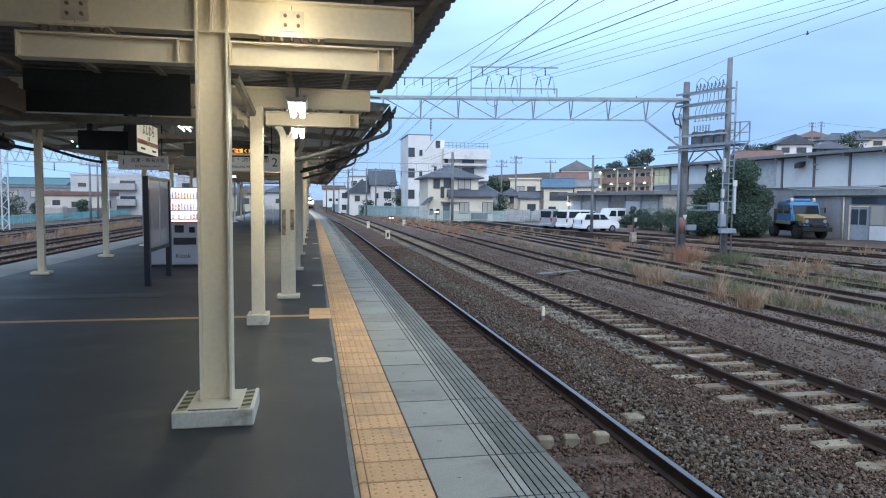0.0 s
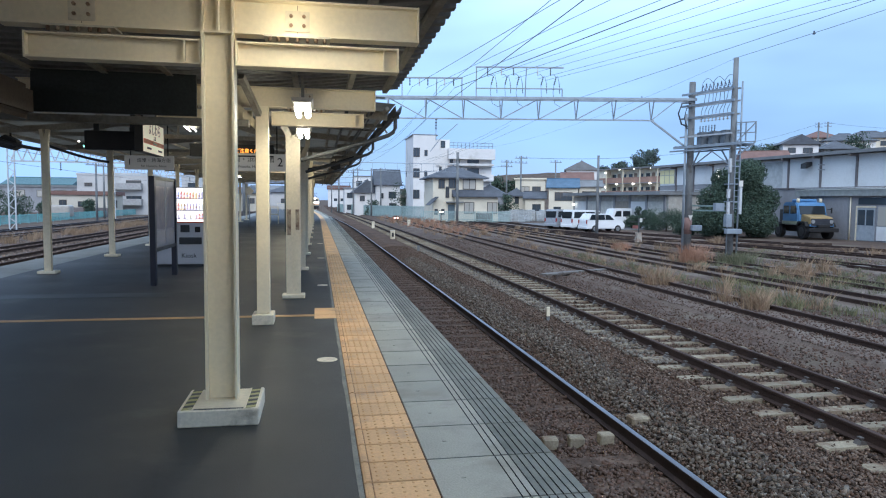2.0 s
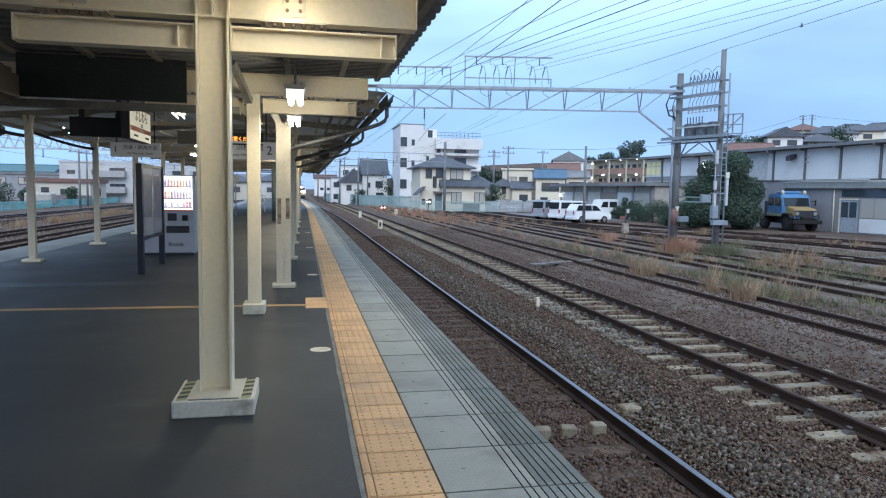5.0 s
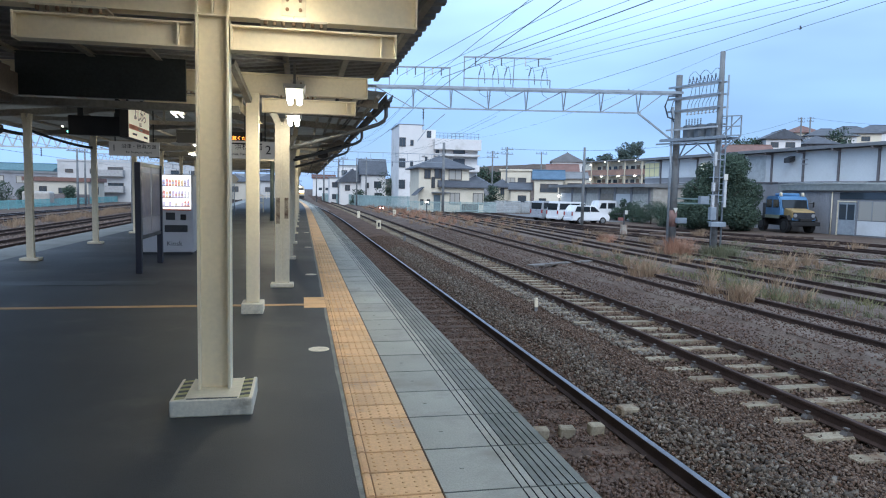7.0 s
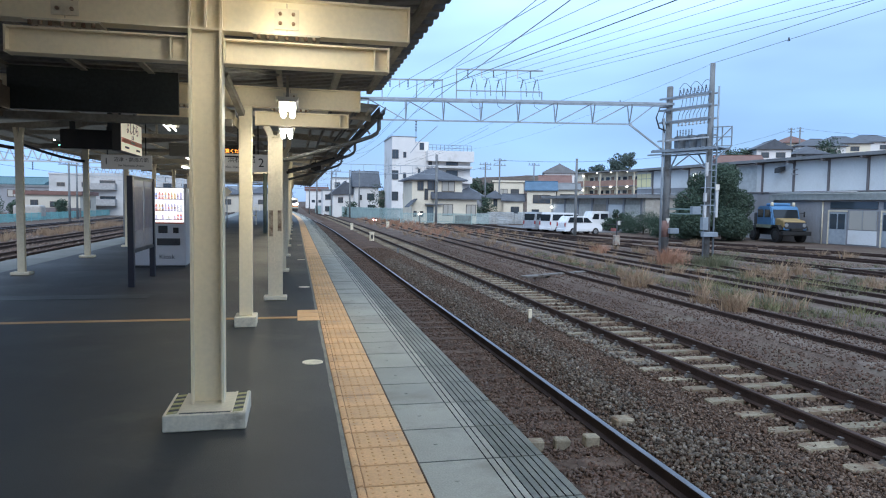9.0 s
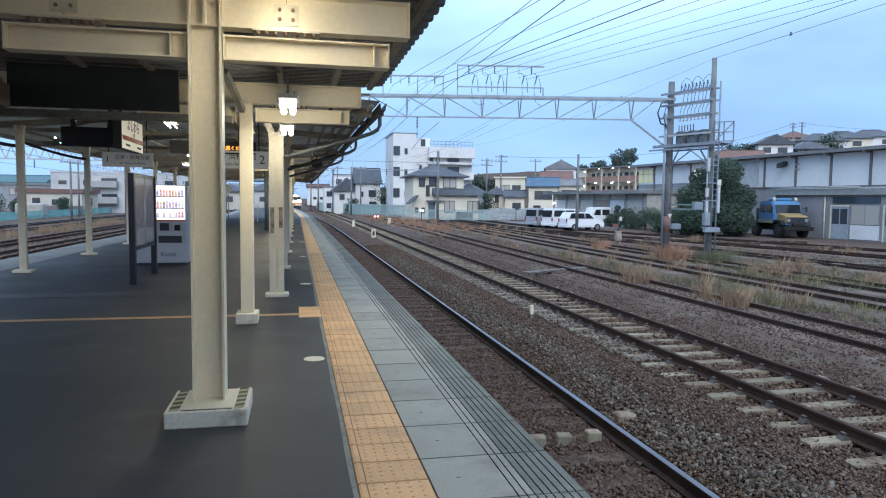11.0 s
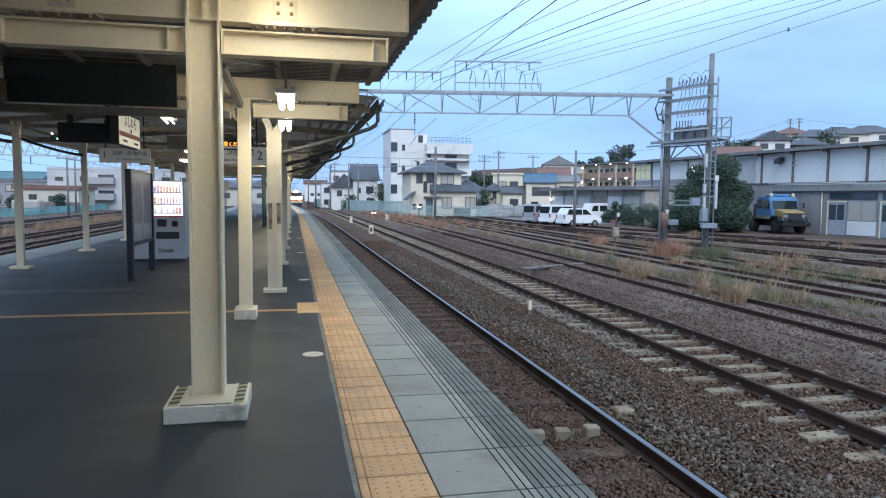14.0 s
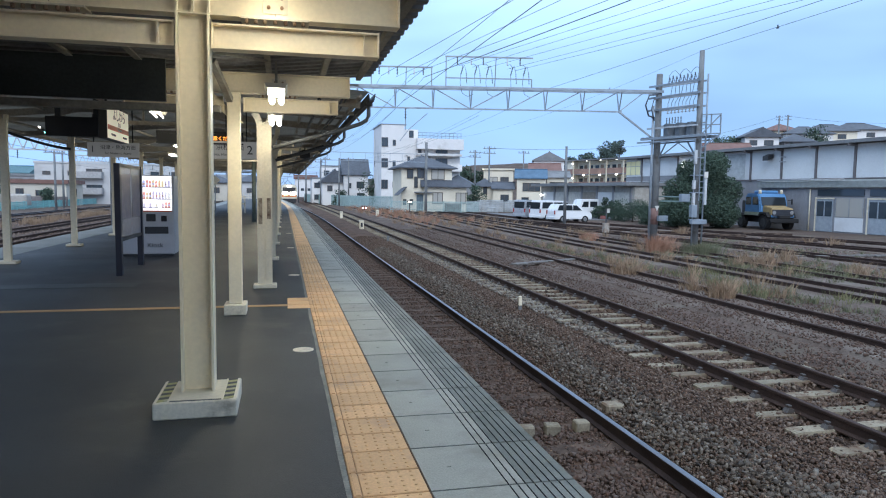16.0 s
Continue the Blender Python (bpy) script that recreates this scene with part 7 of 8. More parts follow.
def block(x, y, z, s, label="loose pale concrete block beside the rail"):
    bm = bmesh.new()
    box(bm, -s / 2, -s * 0.35, -0.05, s / 2, s * 0.35, s * 0.45)
    bmesh.ops.bevel(bm, geom=bm.edges[:], offset=s * 0.08, segments=1, affect="EDGES")
    solid("concrete_block", bm, SLEEPER, label, "concrete block", "loose blocks", "", pose(x, y, z, 3, 2, random.uniform(-8, 8)))


block(2.22, 4.98, -1.04, 0.17)
block(2.52, 4.98, -1.04, 0.17)
block(2.88, 5.02, -1.04, 0.17)
block(3.45, 5.4, -1.02, 0.24)


def ground_signal(x, y, z, lamps, label, sep):
    t = thing("shunting_signal", label, "signal", pose(x, y, -1.06))
    part("stand", bbox(-0.05, -0.05, 0, 0.05, 0.05, z), STEELDK, t)
    part("head", bbox(-sep, -0.12, z, sep, 0.12, z + sep * 1.1, 0.02), BLACKBOX, t)
    for s in (-1, 1):
        bm = bmesh.new()
        tube(bm, [(s * sep * 0.5, -0.12, z + sep * 0.55), (s * sep * 0.5, -0.16, z + sep * 0.55)], sep * 0.34, 10)
        part("lamp", bm, lamps, t, "glowing signal lamp")


ground_signal(10.1, 89.0, 0.25, SIGREDLAMP, "low ground signal with two glowing lamps", 0.38)
ground_signal(15.3, 84.0, 1.2, YARDLAMP, "dwarf signal with two white lamps", 0.3)


def point_machine():
    t = thing("point_indicator", "pale weathered point indicator box with red plate on a post", "point indicator", pose(19.4, 37.6, -1.06))
    bm = bmesh.new()
    tube(bm, [(0, 0, 0), (0, 0, 1.75)], 0.05, 8)
    part("post", bm, STEELDK, t)
    part("box", bbox(-0.17, -0.16, 0.25, 0.17, 0.16, 0.85, 0.02), mat("weathered_case", (0.42, 0.38, 0.32), 0.7, 0, 0.25, 4, 30, 0.1, stain=(0.22, 0.13, 0.09), stain_scale=5, stain_at=0.52), t, "weathered pale case")
    part("red_plate", bbox(-0.4, -0.03, 1.1, -0.06, 0.03, 1.3), mat("red_plate", (0.26, 0.1, 0.09), 0.7), t, "faded red plate")
    part("white_arrow", bbox(0.02, -0.03, 1.5, 0.22, 0.03, 1.75), SIGNWHITE, t)
    part("arm", bbox(-0.7, -0.02, 1.5, 0.2, 0.02, 1.55), STEELDK, t)


point_machine()

# pale cable ducts and boards lying across the yard
for i in range(12):
    solid("duct_cover", bbox(-0.46, -0.2, 0, 0.46, 0.2, 0.07, 0.01), WEATHERPLANK, "pale concrete cable duct cover in the yard", "duct cover", "cable duct covers", "", pose(14.9 + 0.98 * i, 23.3 + 0.05 * math.sin(i * 2.1), -1.03, 0, 0, random.uniform(-2, 2)))
for i in range(4):
    solid("duct_cover", bbox(-0.4, -0.16, 0, 0.4, 0.16, 0.06, 0.01), WEATHERPLANK, "pale board lying across the siding", "board", "cable duct covers", "", pose(7.95 + 0.8 * i, 21.2 + 0.42 * i, -0.98, 0, 0, 28))
for x, y, rz, l in ((20.5, 41, 70, 3.2), (22.5, 45, 60, 3.0), (27.5, 37, 50, 2.5), (29, 33, 55, 3), (17.5, 27.5, 80, 2.2), (25, 40.5, 65, 4), (31.5, 38, 60, 3)):
    solid("old_timber", bbox(-0.11, -l / 2, 0, 0.11, l / 2, 0.16, 0.015), SLEEPERWOOD, "dark old sleeper lying beside the siding", "timber", "old timbers", "", pose(x, y, -1.02, 0, 0, rz))


# ---- plants ----


def leaf_cloud(parent, blobs, n, size, material, seed, name="crown"):
    """Many small leaves in uneven clumps."""
    rng = np.random.default_rng(seed)
    P = []
    tot = sum(b[3] ** 2 for b in blobs)
    for x, y, z, r in blobs:
        k = int(n * r * r / tot)
        d = rng.normal(0, 1, (k, 3))
        d /= np.linalg.norm(d, axis=1)[:, None]
        P.append(np.array([x, y, z]) + d * r * rng.uniform(0.55, 1.08, (k, 1)) * np.array([1, 1, 0.85]))
    P = np.concatenate(P)
    m = len(P)
    a = rng.normal(0, 1, (m, 3))
    a /= np.linalg.norm(a, axis=1)[:, None]
    b = np.cross(a, rng.normal(0, 1, (m, 3)))
    b /= np.linalg.norm(b, axis=1)[:, None]
    s = size * rng.uniform(0.6, 1.3, (m, 1))
    V = np.stack([P - a * s, P + b * s * 0.5, P + a * s, P - b * s * 0.5], 1).reshape(-1, 3)
    F = np.arange(4 * m).reshape(-1, 4)
    ob = new(name, arrays(name, V, F, material))
    ob.parent = parent
    return ob


def tree(label, x, y, h, r, n, size, material, seed, trunk=0.35, squat=False, group="", z=None, skirt=0):
    zb = ground_z(x, y) if z is None else z
    t = thing("tree" if not squat else "shrub", label, "tree" if not squat else "shrub", pose(x, y, zb), group)
    R = random.Random(seed)
    bm = bmesh.new()
    top = h * (0.8 if not squat else 0.5)
    tube(bm, [(0, 0, -0.2), (0.05 * h * 0.2, 0, top * 0.5), (0, 0.03 * h, top)], trunk, 8, trunk * 0.25)
    for k in range(6):
        a, zz = R.uniform(0, 6.28), R.uniform(0.3, 0.75) * h
        tube(bm, [(0, 0, zz * 0.85), (math.cos(a) * r * 0.4, math.sin(a) * r * 0.4, zz), (math.cos(a) * r * 0.75, math.sin(a) * r * 0.75, zz + 0.12 * h)], trunk * 0.35, 5, trunk * 0.08)
    part("trunk", bm, BARK, t)
    blobs = []
    for k in range(16):
        a, q = R.uniform(0, 6.28), R.uniform(0.15, 0.72) * r
        zz = R.uniform(0.12 if squat else 0.42, 0.88) * h
        shrink = 1.0 - 0.35 * abs(zz / h - 0.5)
        blobs.append((math.cos(a) * q * shrink, math.sin(a) * q * shrink, zz, R.uniform(0.28, 0.5) * r))
    for k in range(skirt):
        a = 6.28 * k / skirt + R.uniform(-0.3, 0.3)
        blobs.append((math.cos(a) * r * 0.66, math.sin(a) * r * 0.66, R.uniform(0.1, 0.3) * h, R.uniform(0.3, 0.4) * r))
    leaf_cloud(t, blobs, n, size, material, seed)
    return t


tree("large dense dark evergreen shrub beside the depot", 33.1, 48.6, 6.0, 3.3, 76000, 0.09, LEAF, 1, 0.25, True, skirt=8)
for i, (x, y, h, r) in enumerate(((33.2, 62.5, 2.0, 1.35), (32.6, 65.8, 1.3, 1.0), (33.0, 59.2, 2.2, 1.6), (33.5, 65.6, 2.5, 0.85), (32.6, 55.5, 1.7, 1.4), (31.0, 52.5, 1.6, 1.2))):
    tree("clipped round garden shrub before the garages", x, y, h, r, 5000, 0.06, LEAF, 30 + i, 0.1, True, "yard shrubs")
for i, (x, y, h, r) in enumerate(((71.5, 168, 8.6, 2.6), (76, 170, 9.2, 2.5), (80.5, 172, 9.4, 2.9), (84.5, 170, 10.4, 3.2), (88, 174, 10.4, 3.0), (92, 176, 9.2, 3.0))):
    tree("tall dark pine on the hillside", x, y, h, r, 1500, 0.3, PINE, 50 + i, 0.3, False, "hill trees")
for i, (x, y, h, r) in enumerate(((105, 150, 9, 4.5), (112, 152, 8, 4), (108.5, 146, 7, 3.2), (123, 146, 4.5, 3), (100, 145, 7, 4), (135, 152, 7, 5))):
    tree("dark rounded tree on the hillside", x, y, h, r, 1500, 0.3, LEAF, 70 + i, 0.3, True, "hill trees")
for i, (x, y, h, r) in enumerate(((39.5, 150, 8.6, 3.2), (42.5, 152, 9.4, 3.6), (46.0, 150, 8.8, 3.2), (36.5, 151, 7.4, 2.8), (49.5, 153, 8.2, 3.0))):
    tree("dark rounded tree behind the houses", x, y, h, r, 1800, 0.28, LEAF, 120 + i, 0.3, True, "trees behind the houses")
for i, (x, y, h, r) in enumerate(((15.4, 122, 6.0, 2.9), (16.0, 121, 3.8, 1.8), (9.8, 128, 3.0, 1.6), (30.2, 106, 4.0, 1.7), (27.5, 104, 3.0, 1.4), (43.0, 105, 3.0, 1.6), (-31.5, 100, 2.4, 1.3), (-36.5, 99, 2.2, 1.4), (-40.5, 100, 3.4, 2.4), (-44.0, 102, 3.6, 2.5))):
    tree("dark garden shrub before the houses", x, y, h, r, 1600, 0.14, LEAF, 90 + i, 0.15, True, "garden shrubs")


# ---- vehicles ----


def wheel(parent, x, y, r, w, s, rim_m=None):
    bm = bmesh.new()
    tube(bm, [(x, y - w / 2, r), (x, y - w * 0.42, r), (x, y + w * 0.42, r), (x, y + w / 2, r)], r, 18)
    wh = part("wheel", bm, TYRE, parent)
    bm = bmesh.new()
    yy = y + s * (w / 2)
    tube(bm, [(x, yy - 0.02, r), (x, yy + 0.012, r)], r * 0.62, 14)
    part("rim", bm, rim_m or RIM, wh)
    return wh


def car(label, x, y, rz, prof, width, glasses, wheels, r, paint, tail_x, group="parked vehicles", z=-1.02):
    """A body drawn in side view (x forward, z up) and drawn in at the roof."""
    t = thing("car", label, "car", pose(x, y, z, 0, 0, rz), group)
    bm = bmesh.new()
    vs = prism(bm, prof, "y", -width / 2, width / 2)
    top = max(p[1] for p in prof)
    for v in vs:
        if v.co.z > 0.95:
            v.co.y *= 1 - 0.16 * (v.co.z - 0.95) / max(0.3, top - 0.95)
    bmesh.ops.bevel(bm, geom=[e for e in bm.edges if e.calc_length() > 0.1], offset=0.05, segments=2, affect="EDGES")
    part("body", bm, paint, t)
    for poly in glasses:
        for s in (-1, 1):
            bm = bmesh.new()
            vs = prism(bm, poly, "y", s * (width / 2 + 0.004), s * (width / 2 - 0.03))
            for v in vs:
                if v.co.z > 0.95:
                    v.co.y *= 1 - 0.16 * (v.co.z - 0.95) / max(0.3, top - 0.95)
            part("side_window", bm, CARGLASS, t)
    for wx in wheels:
        for s in (-1, 1):
            wheel(t, wx, s * (width / 2 - 0.1), r, 0.2, s)
    for s in (-1, 1):
        part("tail_lamp", bbox(tail_x - 0.02, s * width * 0.42 - 0.07, 0.75, tail_x + 0.03, s * width * 0.42 + 0.07, 1.1), TAILRED, t)
        part("headlamp", bbox(prof[1][0] - 0.12, s * width * 0.38 - 0.14, 0.62, prof[1][0] + 0.01, s * width * 0.38 + 0.14, 0.78), RIM, t)
    part("bumper", bbox(tail_x - 0.06, -width * 0.46, 0.3, tail_x + 0.1, width * 0.46, 0.55, 0.03), paint, t)
    return t


wagon_prof = [(-2.15, 0.28), (2.15, 0.28), (2.2, 0.6), (2.05, 0.82), (1.2, 0.98), (0.45, 1.48), (-1.7, 1.5), (-2.1, 1.0)]
wagon_glass = [[(0.95, 1.0), (0.42, 1.4), (-0.05, 1.42), (-0.05, 1.0)], [(-0.12, 1.0), (-0.12, 1.42), (-0.85, 1.42), (-0.85, 1.0)], [(-0.92, 1.0), (-0.92, 1.42), (-1.6, 1.42), (-1.85, 1.0)]]
wagon_prof = [(x * 0.9, z * 1.12) for x, z in wagon_prof]
wagon_glass = [[(x * 0.9, z * 1.12) for x, z in g] for g in wagon_glass]
car("white estate car parked in the yard", 25.35, 57.0, 8, wagon_prof, 1.68, wagon_glass, (1.22, -1.13), 0.32, WHITEPAINT, -1.935)
van_prof = [(-2.3, 0.3), (2.25, 0.3), (2.3, 0.8), (2.15, 1.1), (1.4, 1.92), (-2.1, 1.98), (-2.3, 1.1)]
van_glass = [[(1.95, 1.2), (1.45, 1.75), (0.85, 1.78), (0.85, 1.2)], [(0.75, 1.2), (0.75, 1.78), (-0.5, 1.78), (-0.5, 1.2)], [(-0.6, 1.2), (-0.6, 1.78), (-2.0, 1.78), (-2.1, 1.2)]]
for lab, x, y, rz, pm in (("white delivery van parked in the yard", 25.45, 61.5, 24, WHITEPAINT), ("silver people carrier parked in the yard", 24.75, 64.6, 30, mat("vehicle_silver", (0.45, 0.47, 0.5), 0.3, 0.3))):
    v = car(lab, x, y, rz, van_prof, 1.7, van_glass, (1.45, -1.45), 0.32, pm, -2.3)
    part("rear_window", bbox(-2.33, -0.62, 1.15, -2.2, 0.62, 1.78), CARGLASS, v, "dark rear window")


def light_truck():
    t = thing("light_truck", "white double-cab light truck parked by the garages", "truck", pose(33.2, 69.0, -1.02, 0, 0, 185), "parked vehicles")
    bm = bmesh.new()
    prism(bm, [(-0.5, 0.5), (1.95, 0.5), (2.0, 1.1), (1.6, 2.05), (-0.5, 2.1)], "y", -0.85, 0.85)
    bmesh.ops.bevel(bm, geom=bm.edges[:], offset=0.06, segments=2, affect="EDGES")
    part("cab", bm, WHITEPAINT, t)
    for poly in ([(1.65, 1.2), (1.4, 1.8), (0.8, 1.82), (0.8, 1.2)], [(0.6, 1.2), (0.6, 1.82), (-0.3, 1.82), (-0.3, 1.2)]):
        for s in (-1, 1):
            bm = bmesh.new()
            prism(bm, poly, "y", s * 0.83, s * 0.86)
            part("side_window", bm, CARGLASS, t)
    part("cargo_bed", bbox(-2.6, -0.85, 0.7, -0.55, 0.85, 1.15), WHITEPAINT, t)
    part("chassis", bbox(-2.5, -0.5, 0.4, 1.8, 0.5, 0.6), STEELDK, t)
    for x in (1.3, -1.7):
        for s in (-1, 1):
            wheel(t, x, s * 0.75, 0.33, 0.2, s)


def road_rail_truck():
    """Bonneted short-nose truck; local x is forward."""
    t = thing("road_rail_truck", "blue and yellow bonneted utility truck parked before the depot", "truck", pose(38.0, 46.2, -1.02, 0, 0, -99) @ Matrix.Scale(1.05, 4), "parked vehicles")
    bm = bmesh.new()
    prism(bm, [(-1.5, 1.05), (0.75, 1.05), (0.75, 1.75), (0.5, 2.5), (0.3, 2.72), (-1.3, 2.72), (-1.5, 2.5)], "y", -1.1, 1.1)
    bmesh.ops.bevel(bm, geom=bm.edges[:], offset=0.07, segments=2, affect="EDGES")
    part("cab", bm, TRUCKBLUE, t, "blue cab")
    part("cab_skirt", bbox(-1.48, -1.115, 1.05, 0.7, 1.115, 1.3), mat("truck_pale_band", (0.3, 0.34, 0.25), 0.5), t)
    part("roof_hatch", bbox(-1.0, -0.7, 2.7, 0.1, 0.7, 2.95, 0.08), TRUCKBLUE, t)
    for y in (-0.85, 0.85):
        bm = bmesh.new()
        tube(bm, [(0.2, y, 2.7), (0.2, y, 2.95), (0.2, y, 3.0)], 0.13, 10, 0.08)
        part("beacon", bm, BASEWHITE, t)
    bm = bmesh.new()
    prism(bm, [(0.7, 1.1), (1.95, 1.1), (1.98, 1.5), (1.9, 1.62), (0.7, 1.82)], "y", -0.85, 0.85)
    bmesh.ops.bevel(bm, geom=bm.edges[:], offset=0.05, segments=2, affect="EDGES")
    part("bonnet", bm, TRUCKYEL, t, "faded yellow bonnet")
    part("grille", bbox(1.95, -0.8, 1.0, 2.02, 0.8, 1.52), mat("truck_grille", (0.03, 0.034, 0.045), 0.5), t)
    part("nose_panel", bbox(1.9, -0.86, 0.95, 1.99, 0.86, 1.12), TRUCKBLUE, t)
    bm = bmesh.new()
    prism(bm, [(0.76, 1.82), (0.8, 1.82), (0.58, 2.45), (0.54, 2.45)], "y", -0.95, 0.95)
    part("windscreen", bm, CARGLASS, t)
    for x0, x1 in ((-1.35, -0.55), (-0.35, 0.4)):
        for s in (-1, 1):
            part("side_window", bbox(x0, s * 1.1 - 0.012, 1.85, x1, s * 1.1 + 0.012, 2.45), CARGLASS, t)
    for s in (-1, 1):
        bm = bmesh.new()
        tube(bm, [(1.98, s * 0.68, 1.3), (2.04, s * 0.68, 1.3)], 0.14, 12)
        part("headlamp", bm, RIM, t)
        bm = bmesh.new()
        prism(bm, [(0.55, 1.05), (0.75, 1.3), (1.6, 1.3), (1.9, 0.95), (1.75, 0.9), (1.5, 1.15), (0.85, 1.15), (0.7, 0.95)], "y", s * 0.8, s * 1.12)
        part("wheel_arch", bm, BLACKBOX, t)
        bm = bmesh.new()
        bar(bm, (0.7, s * 1.1, 2.2), (0.85, s * 1.35, 2.2), 0.04)
        box(bm, 0.8, s * 1.35 - 0.04, 1.9, 0.88, s * 1.35 + 0.04, 2.3)
        part("mirror", bm, BLACKBOX, t)
        for x in (1.2, -2.1):
            wheel(t, x, s * 0.9, 0.55, 0.34, s, STEELDK)
    part("bumper", bbox(2.0, -1.1, 0.55, 2.3, 1.1, 0.85, 0.03), BLACKBOX, t)
    part("winch", bbox(2.05, -0.45, 0.85, 2.3, 0.45, 1.1, 0.04), BLACKBOX, t)
    part("chassis", bbox(-3.2, -0.6, 0.5, 2.0, 0.6, 0.95), BLACKBOX, t)
    part("flatbed", bbox(-3.4, -1.1, 1.0, -1.55, 1.1, 1.2), STEELDK, t)
    part("crane_base", bbox(-2.9, -0.6, 1.2, -1.7, 0.6, 2.2, 0.05), STEELDK, t)


light_truck()
road_rail_truck()
solid("parked_van", bbox(-33.0, 88, -0.75, -29.9, 89.8, 0.75, 0.25, 3), mat("van_beige", (0.4, 0.37, 0.33), 0.4), "beige van parked behind the teal fence", "van")


# ---- approaching train ----


def build_train():
    """Local y is the way back along the train; the nose stands at y = 0, rail top at z = 0."""
    t = thing("train", "approaching steel commuter train with bright headlamps", "train", pose(0, 300, -0.91))
    for k in range(2):
        y0 = 20.3 * k
        bm = bmesh.new()
        prof = [(-1.3, 0.95), (1.3, 0.95), (1.42, 1.3), (1.42, 2.9), (1.25, 3.45), (0.8, 3.65), (-0.8, 3.65), (-1.25, 3.45), (-1.42, 2.9), (-1.42, 1.3)]
        prism(bm, prof, "y", y0, y0 + 19.8)
        body = part("car_body", bm, TRAINBODY, t, "ribbed steel car body")
        for s in (-1, 1):
            part("stripe", bbox(s * 1.425 - 0.004, y0 + 0.2, 1.3, s * 1.425 + 0.004, y0 + 19.6, 1.55), TRAINORANGE, body, "orange stripe")
            for i in range(6):
                part("side_window", bbox(s * 1.425 - 0.01, y0 + 2 + 2.9 * i, 1.9, s * 1.425 + 0.01, y0 + 3.9 + 2.9 * i, 2.75), CARGLASS, body)
        for yb in (3.0, 16.8):
            part("bogie", bbox(-1.0, y0 + yb - 1.4, 0.1, 1.0, y0 + yb + 1.4, 0.9, 0.1), TRAINDARK, t)
            for dy in (-1.0, 1.0):
                bm = bmesh.new()
                tube(bm, [(-0.62, y0 + yb + dy, 0.43), (0.62, y0 + yb + dy, 0.43)], 0.43, 16)
                part("wheelset", bm, TRAINDARK, t)
        part("underframe", bbox(-1.2, y0 + 5, 0.35, 1.2, y0 + 14.8, 0.95, 0.05), TRAINDARK, t)
        bm = bmesh.new()
        bar(bm, (-0.7, y0 + 5, 3.7), (0, y0 + 6.0, 4.5), 0.05)
        bar(bm, (0.7, y0 + 5, 3.7), (0, y0 + 6.0, 4.5), 0.05)
        bar(bm, (0, y0 + 6.0, 4.5), (0, y0 + 5.0, 5.0), 0.05)
        bar(bm, (-0.8, y0 + 5.0, 5.05), (0.8, y0 + 5.0, 5.05), 0.06)
        part("pantograph", bm, STEELDK, t)
    # cab front
    bm = bmesh.new()
    prism(bm, [(-1.36, 1.0), (1.36, 1.0), (1.4, 1.8), (1.35, 2.9), (1.1, 3.4), (0.7, 3.58), (-0.7, 3.58), (-1.1, 3.4), (-1.35, 2.9), (-1.4, 1.8)], "y", -0.35, 0.0)
    bmesh.ops.bevel(bm, geom=[e for e in bm.edges if all(v.co.y < -0.3 for v in e.verts)], offset=0.14, segments=3, affect="EDGES")
    cab = part("cab_front", bm, BASEWHITE, t, "white cab front")
    part("windscreen", bbox(-1.15, -0.37, 2.25, 1.15, -0.33, 3.05, 0.01), CARGLASS, cab, "dark windscreen")
    part("front_band", bbox(-1.3, -0.362, 1.35, 1.3, -0.34, 1.65), TRAINORANGE, cab, "orange band")
    part("skirt", bbox(-1.25, -0.3, 0.3, 1.25, 0.3, 0.98, 0.06), TRAINDARK, t)
    bm = bmesh.new()
    tube(bm, [(0, -0.75, 0.85), (0, 0, 0.85)], 0.14, 10)
    part("coupler", bm, TRAINDARK, t)
    # glowing discs drawn oversize, standing in for the headlamps' glare
    for s in (-1, 1):
        bm = bmesh.new()
        tube(bm, [(s * 0.85, -0.36, 2.02), (s * 0.85, -0.43, 2.02)], 0.27, 16)
        part("headlamp", bm, TRAINLAMP, t, "bright headlamp")
        bm = bmesh.new()
        tube(bm, [(s * 0.42, -0.36, 1.98), (s * 0.42, -0.43, 1.98)], 0.2, 16)
        part("headlamp", bm, TRAINLAMP, t, "bright headlamp")
    part("top_lamp", bbox(-0.32, -0.4, 3.16, 0.32, -0.32, 3.4), glow("destination_lamp", (1.0, 0.98, 0.92), 25), t, "lit destination box")
    return t


TRAIN = build_train()


# ---- train information display ----


def led_display():
    t = thing("led_display", "black hanging display with glowing orange letters", "display", pose(-1.7, 12.05, 2.4))
    for z0, z1 in ((0, 0.03), (0.19, 0.24)):
        part("front_frame", bbox(-0.95, -0.1, z0, 0.62, -0.08, z1), BLACKBOX, t)
    part("casing", bbox(-0.95, -0.06, 0, 0.62, 0.12, 0.24, 0.004), BLACKBOX, t)
    words("すご注意ください", 0.088, LEDORANGE, t, pose(0.15, -0.063, 0.115, 90), "led_text", 0.002, "glowing orange letters")
    for x in (-0.6, 0.3):
        part("hanger", bbox(x - 0.012, 0, 0.24, x + 0.012, 0.03, 0.65), STEELDK, t)
    return t


DISPLAY = led_display()


tactile_parts()
slab_parts()


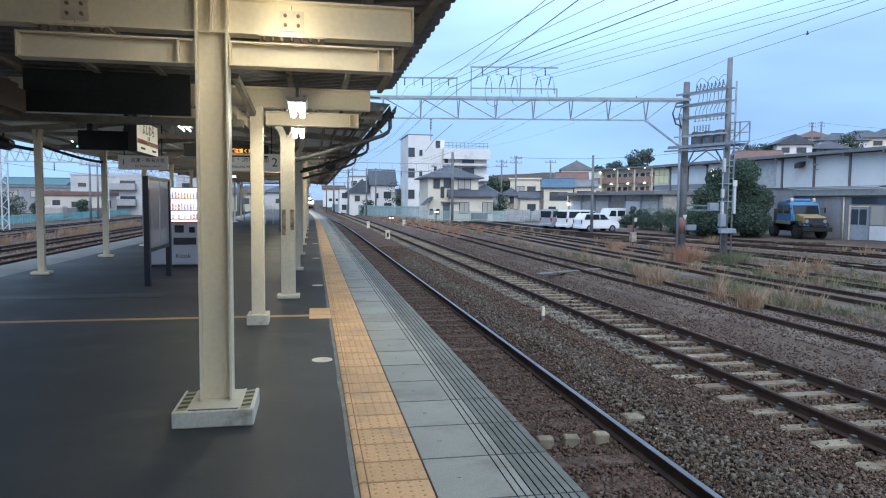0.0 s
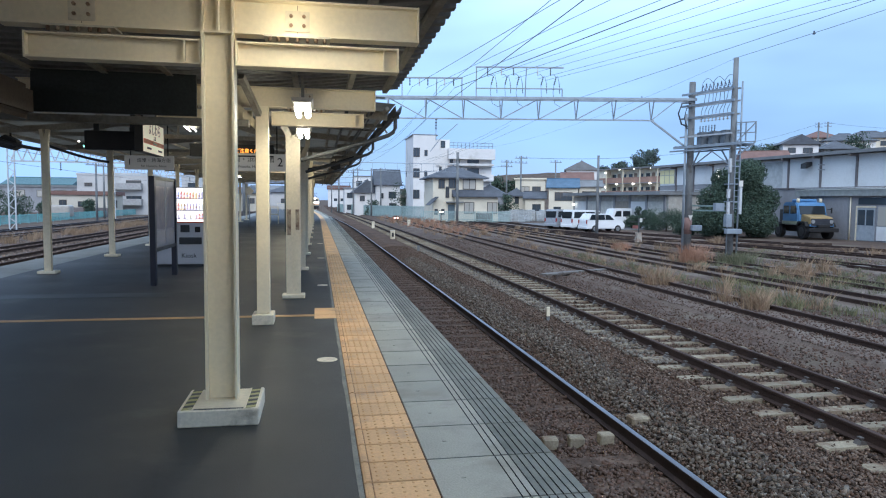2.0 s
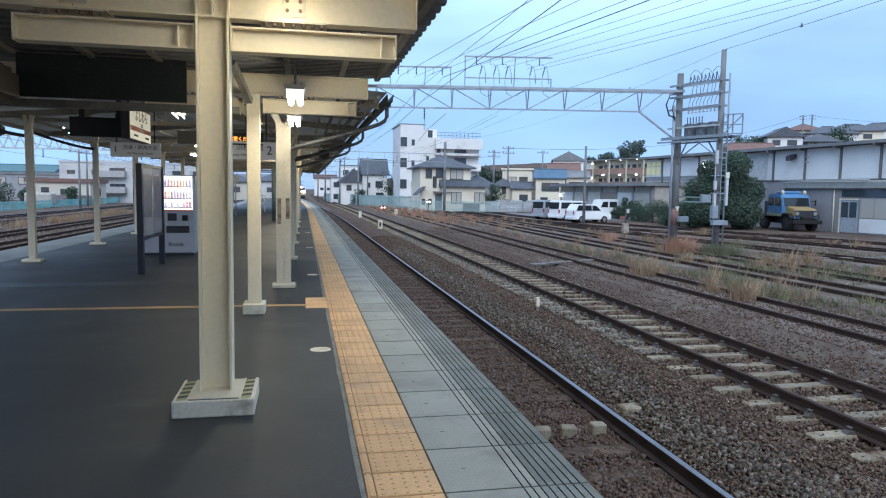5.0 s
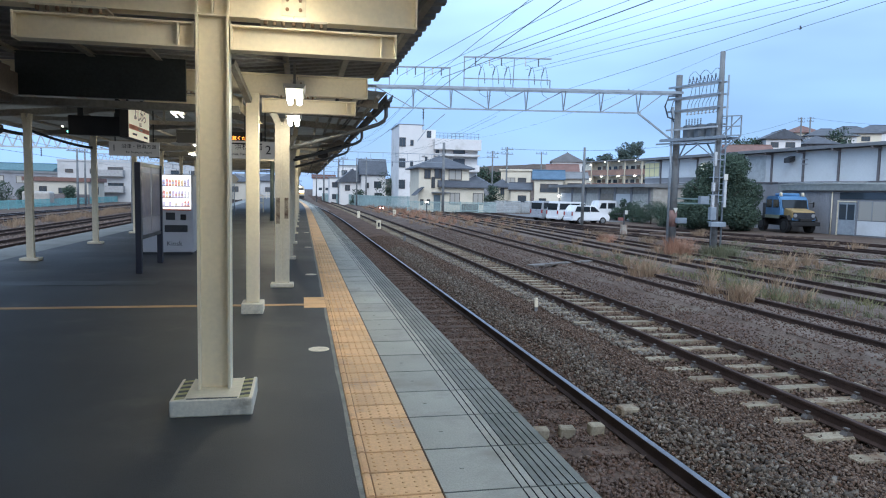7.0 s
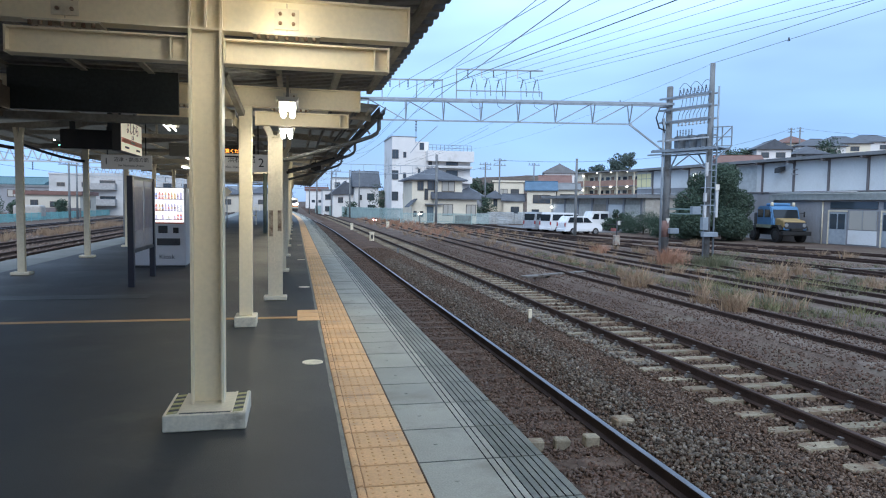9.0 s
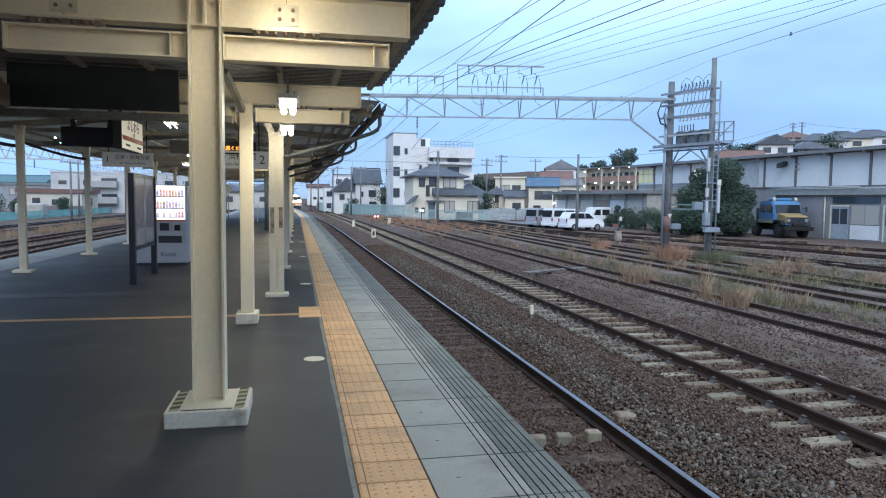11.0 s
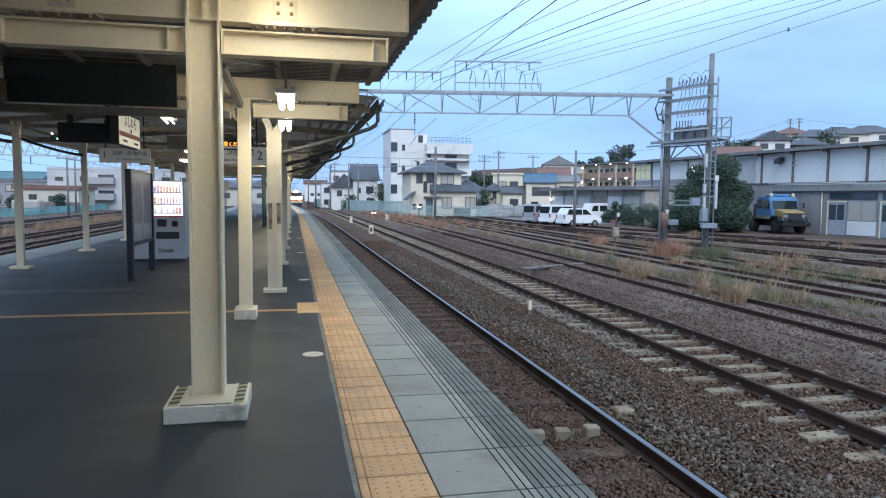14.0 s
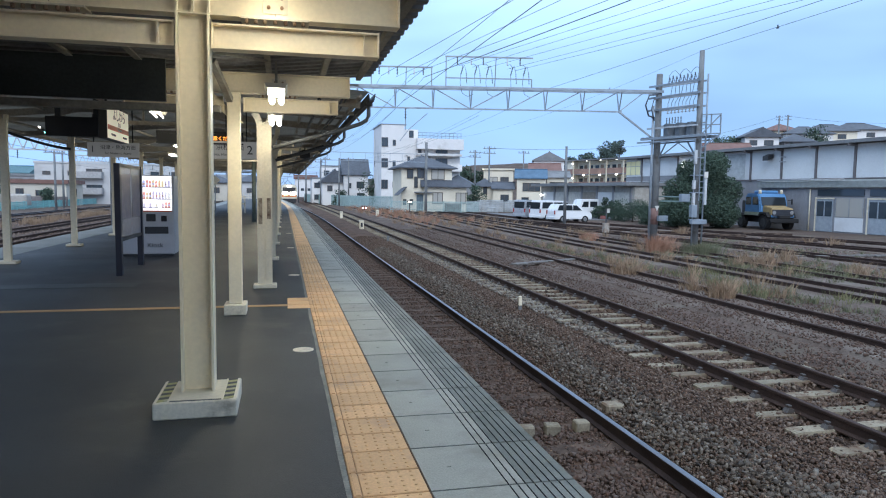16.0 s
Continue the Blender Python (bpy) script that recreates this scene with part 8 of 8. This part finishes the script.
def motions():
    """The train runs in along the platform track, slowing down."""
    rows = []
    for s, y in ((0, 236), (2, 221), (4, 207), (6.5, 190), (9, 173), (11.5, 157), (13, 147), (14.5, 137), (16, 126)):
        x = 2.565 + off(y)
        rz = math.degrees(math.atan2(-(off(y + 18) - off(y)), 18))
        rows.append((s, pose(x, y, -0.91, 0, 0, rz)))
    walk(TRAIN, rows)


motions()
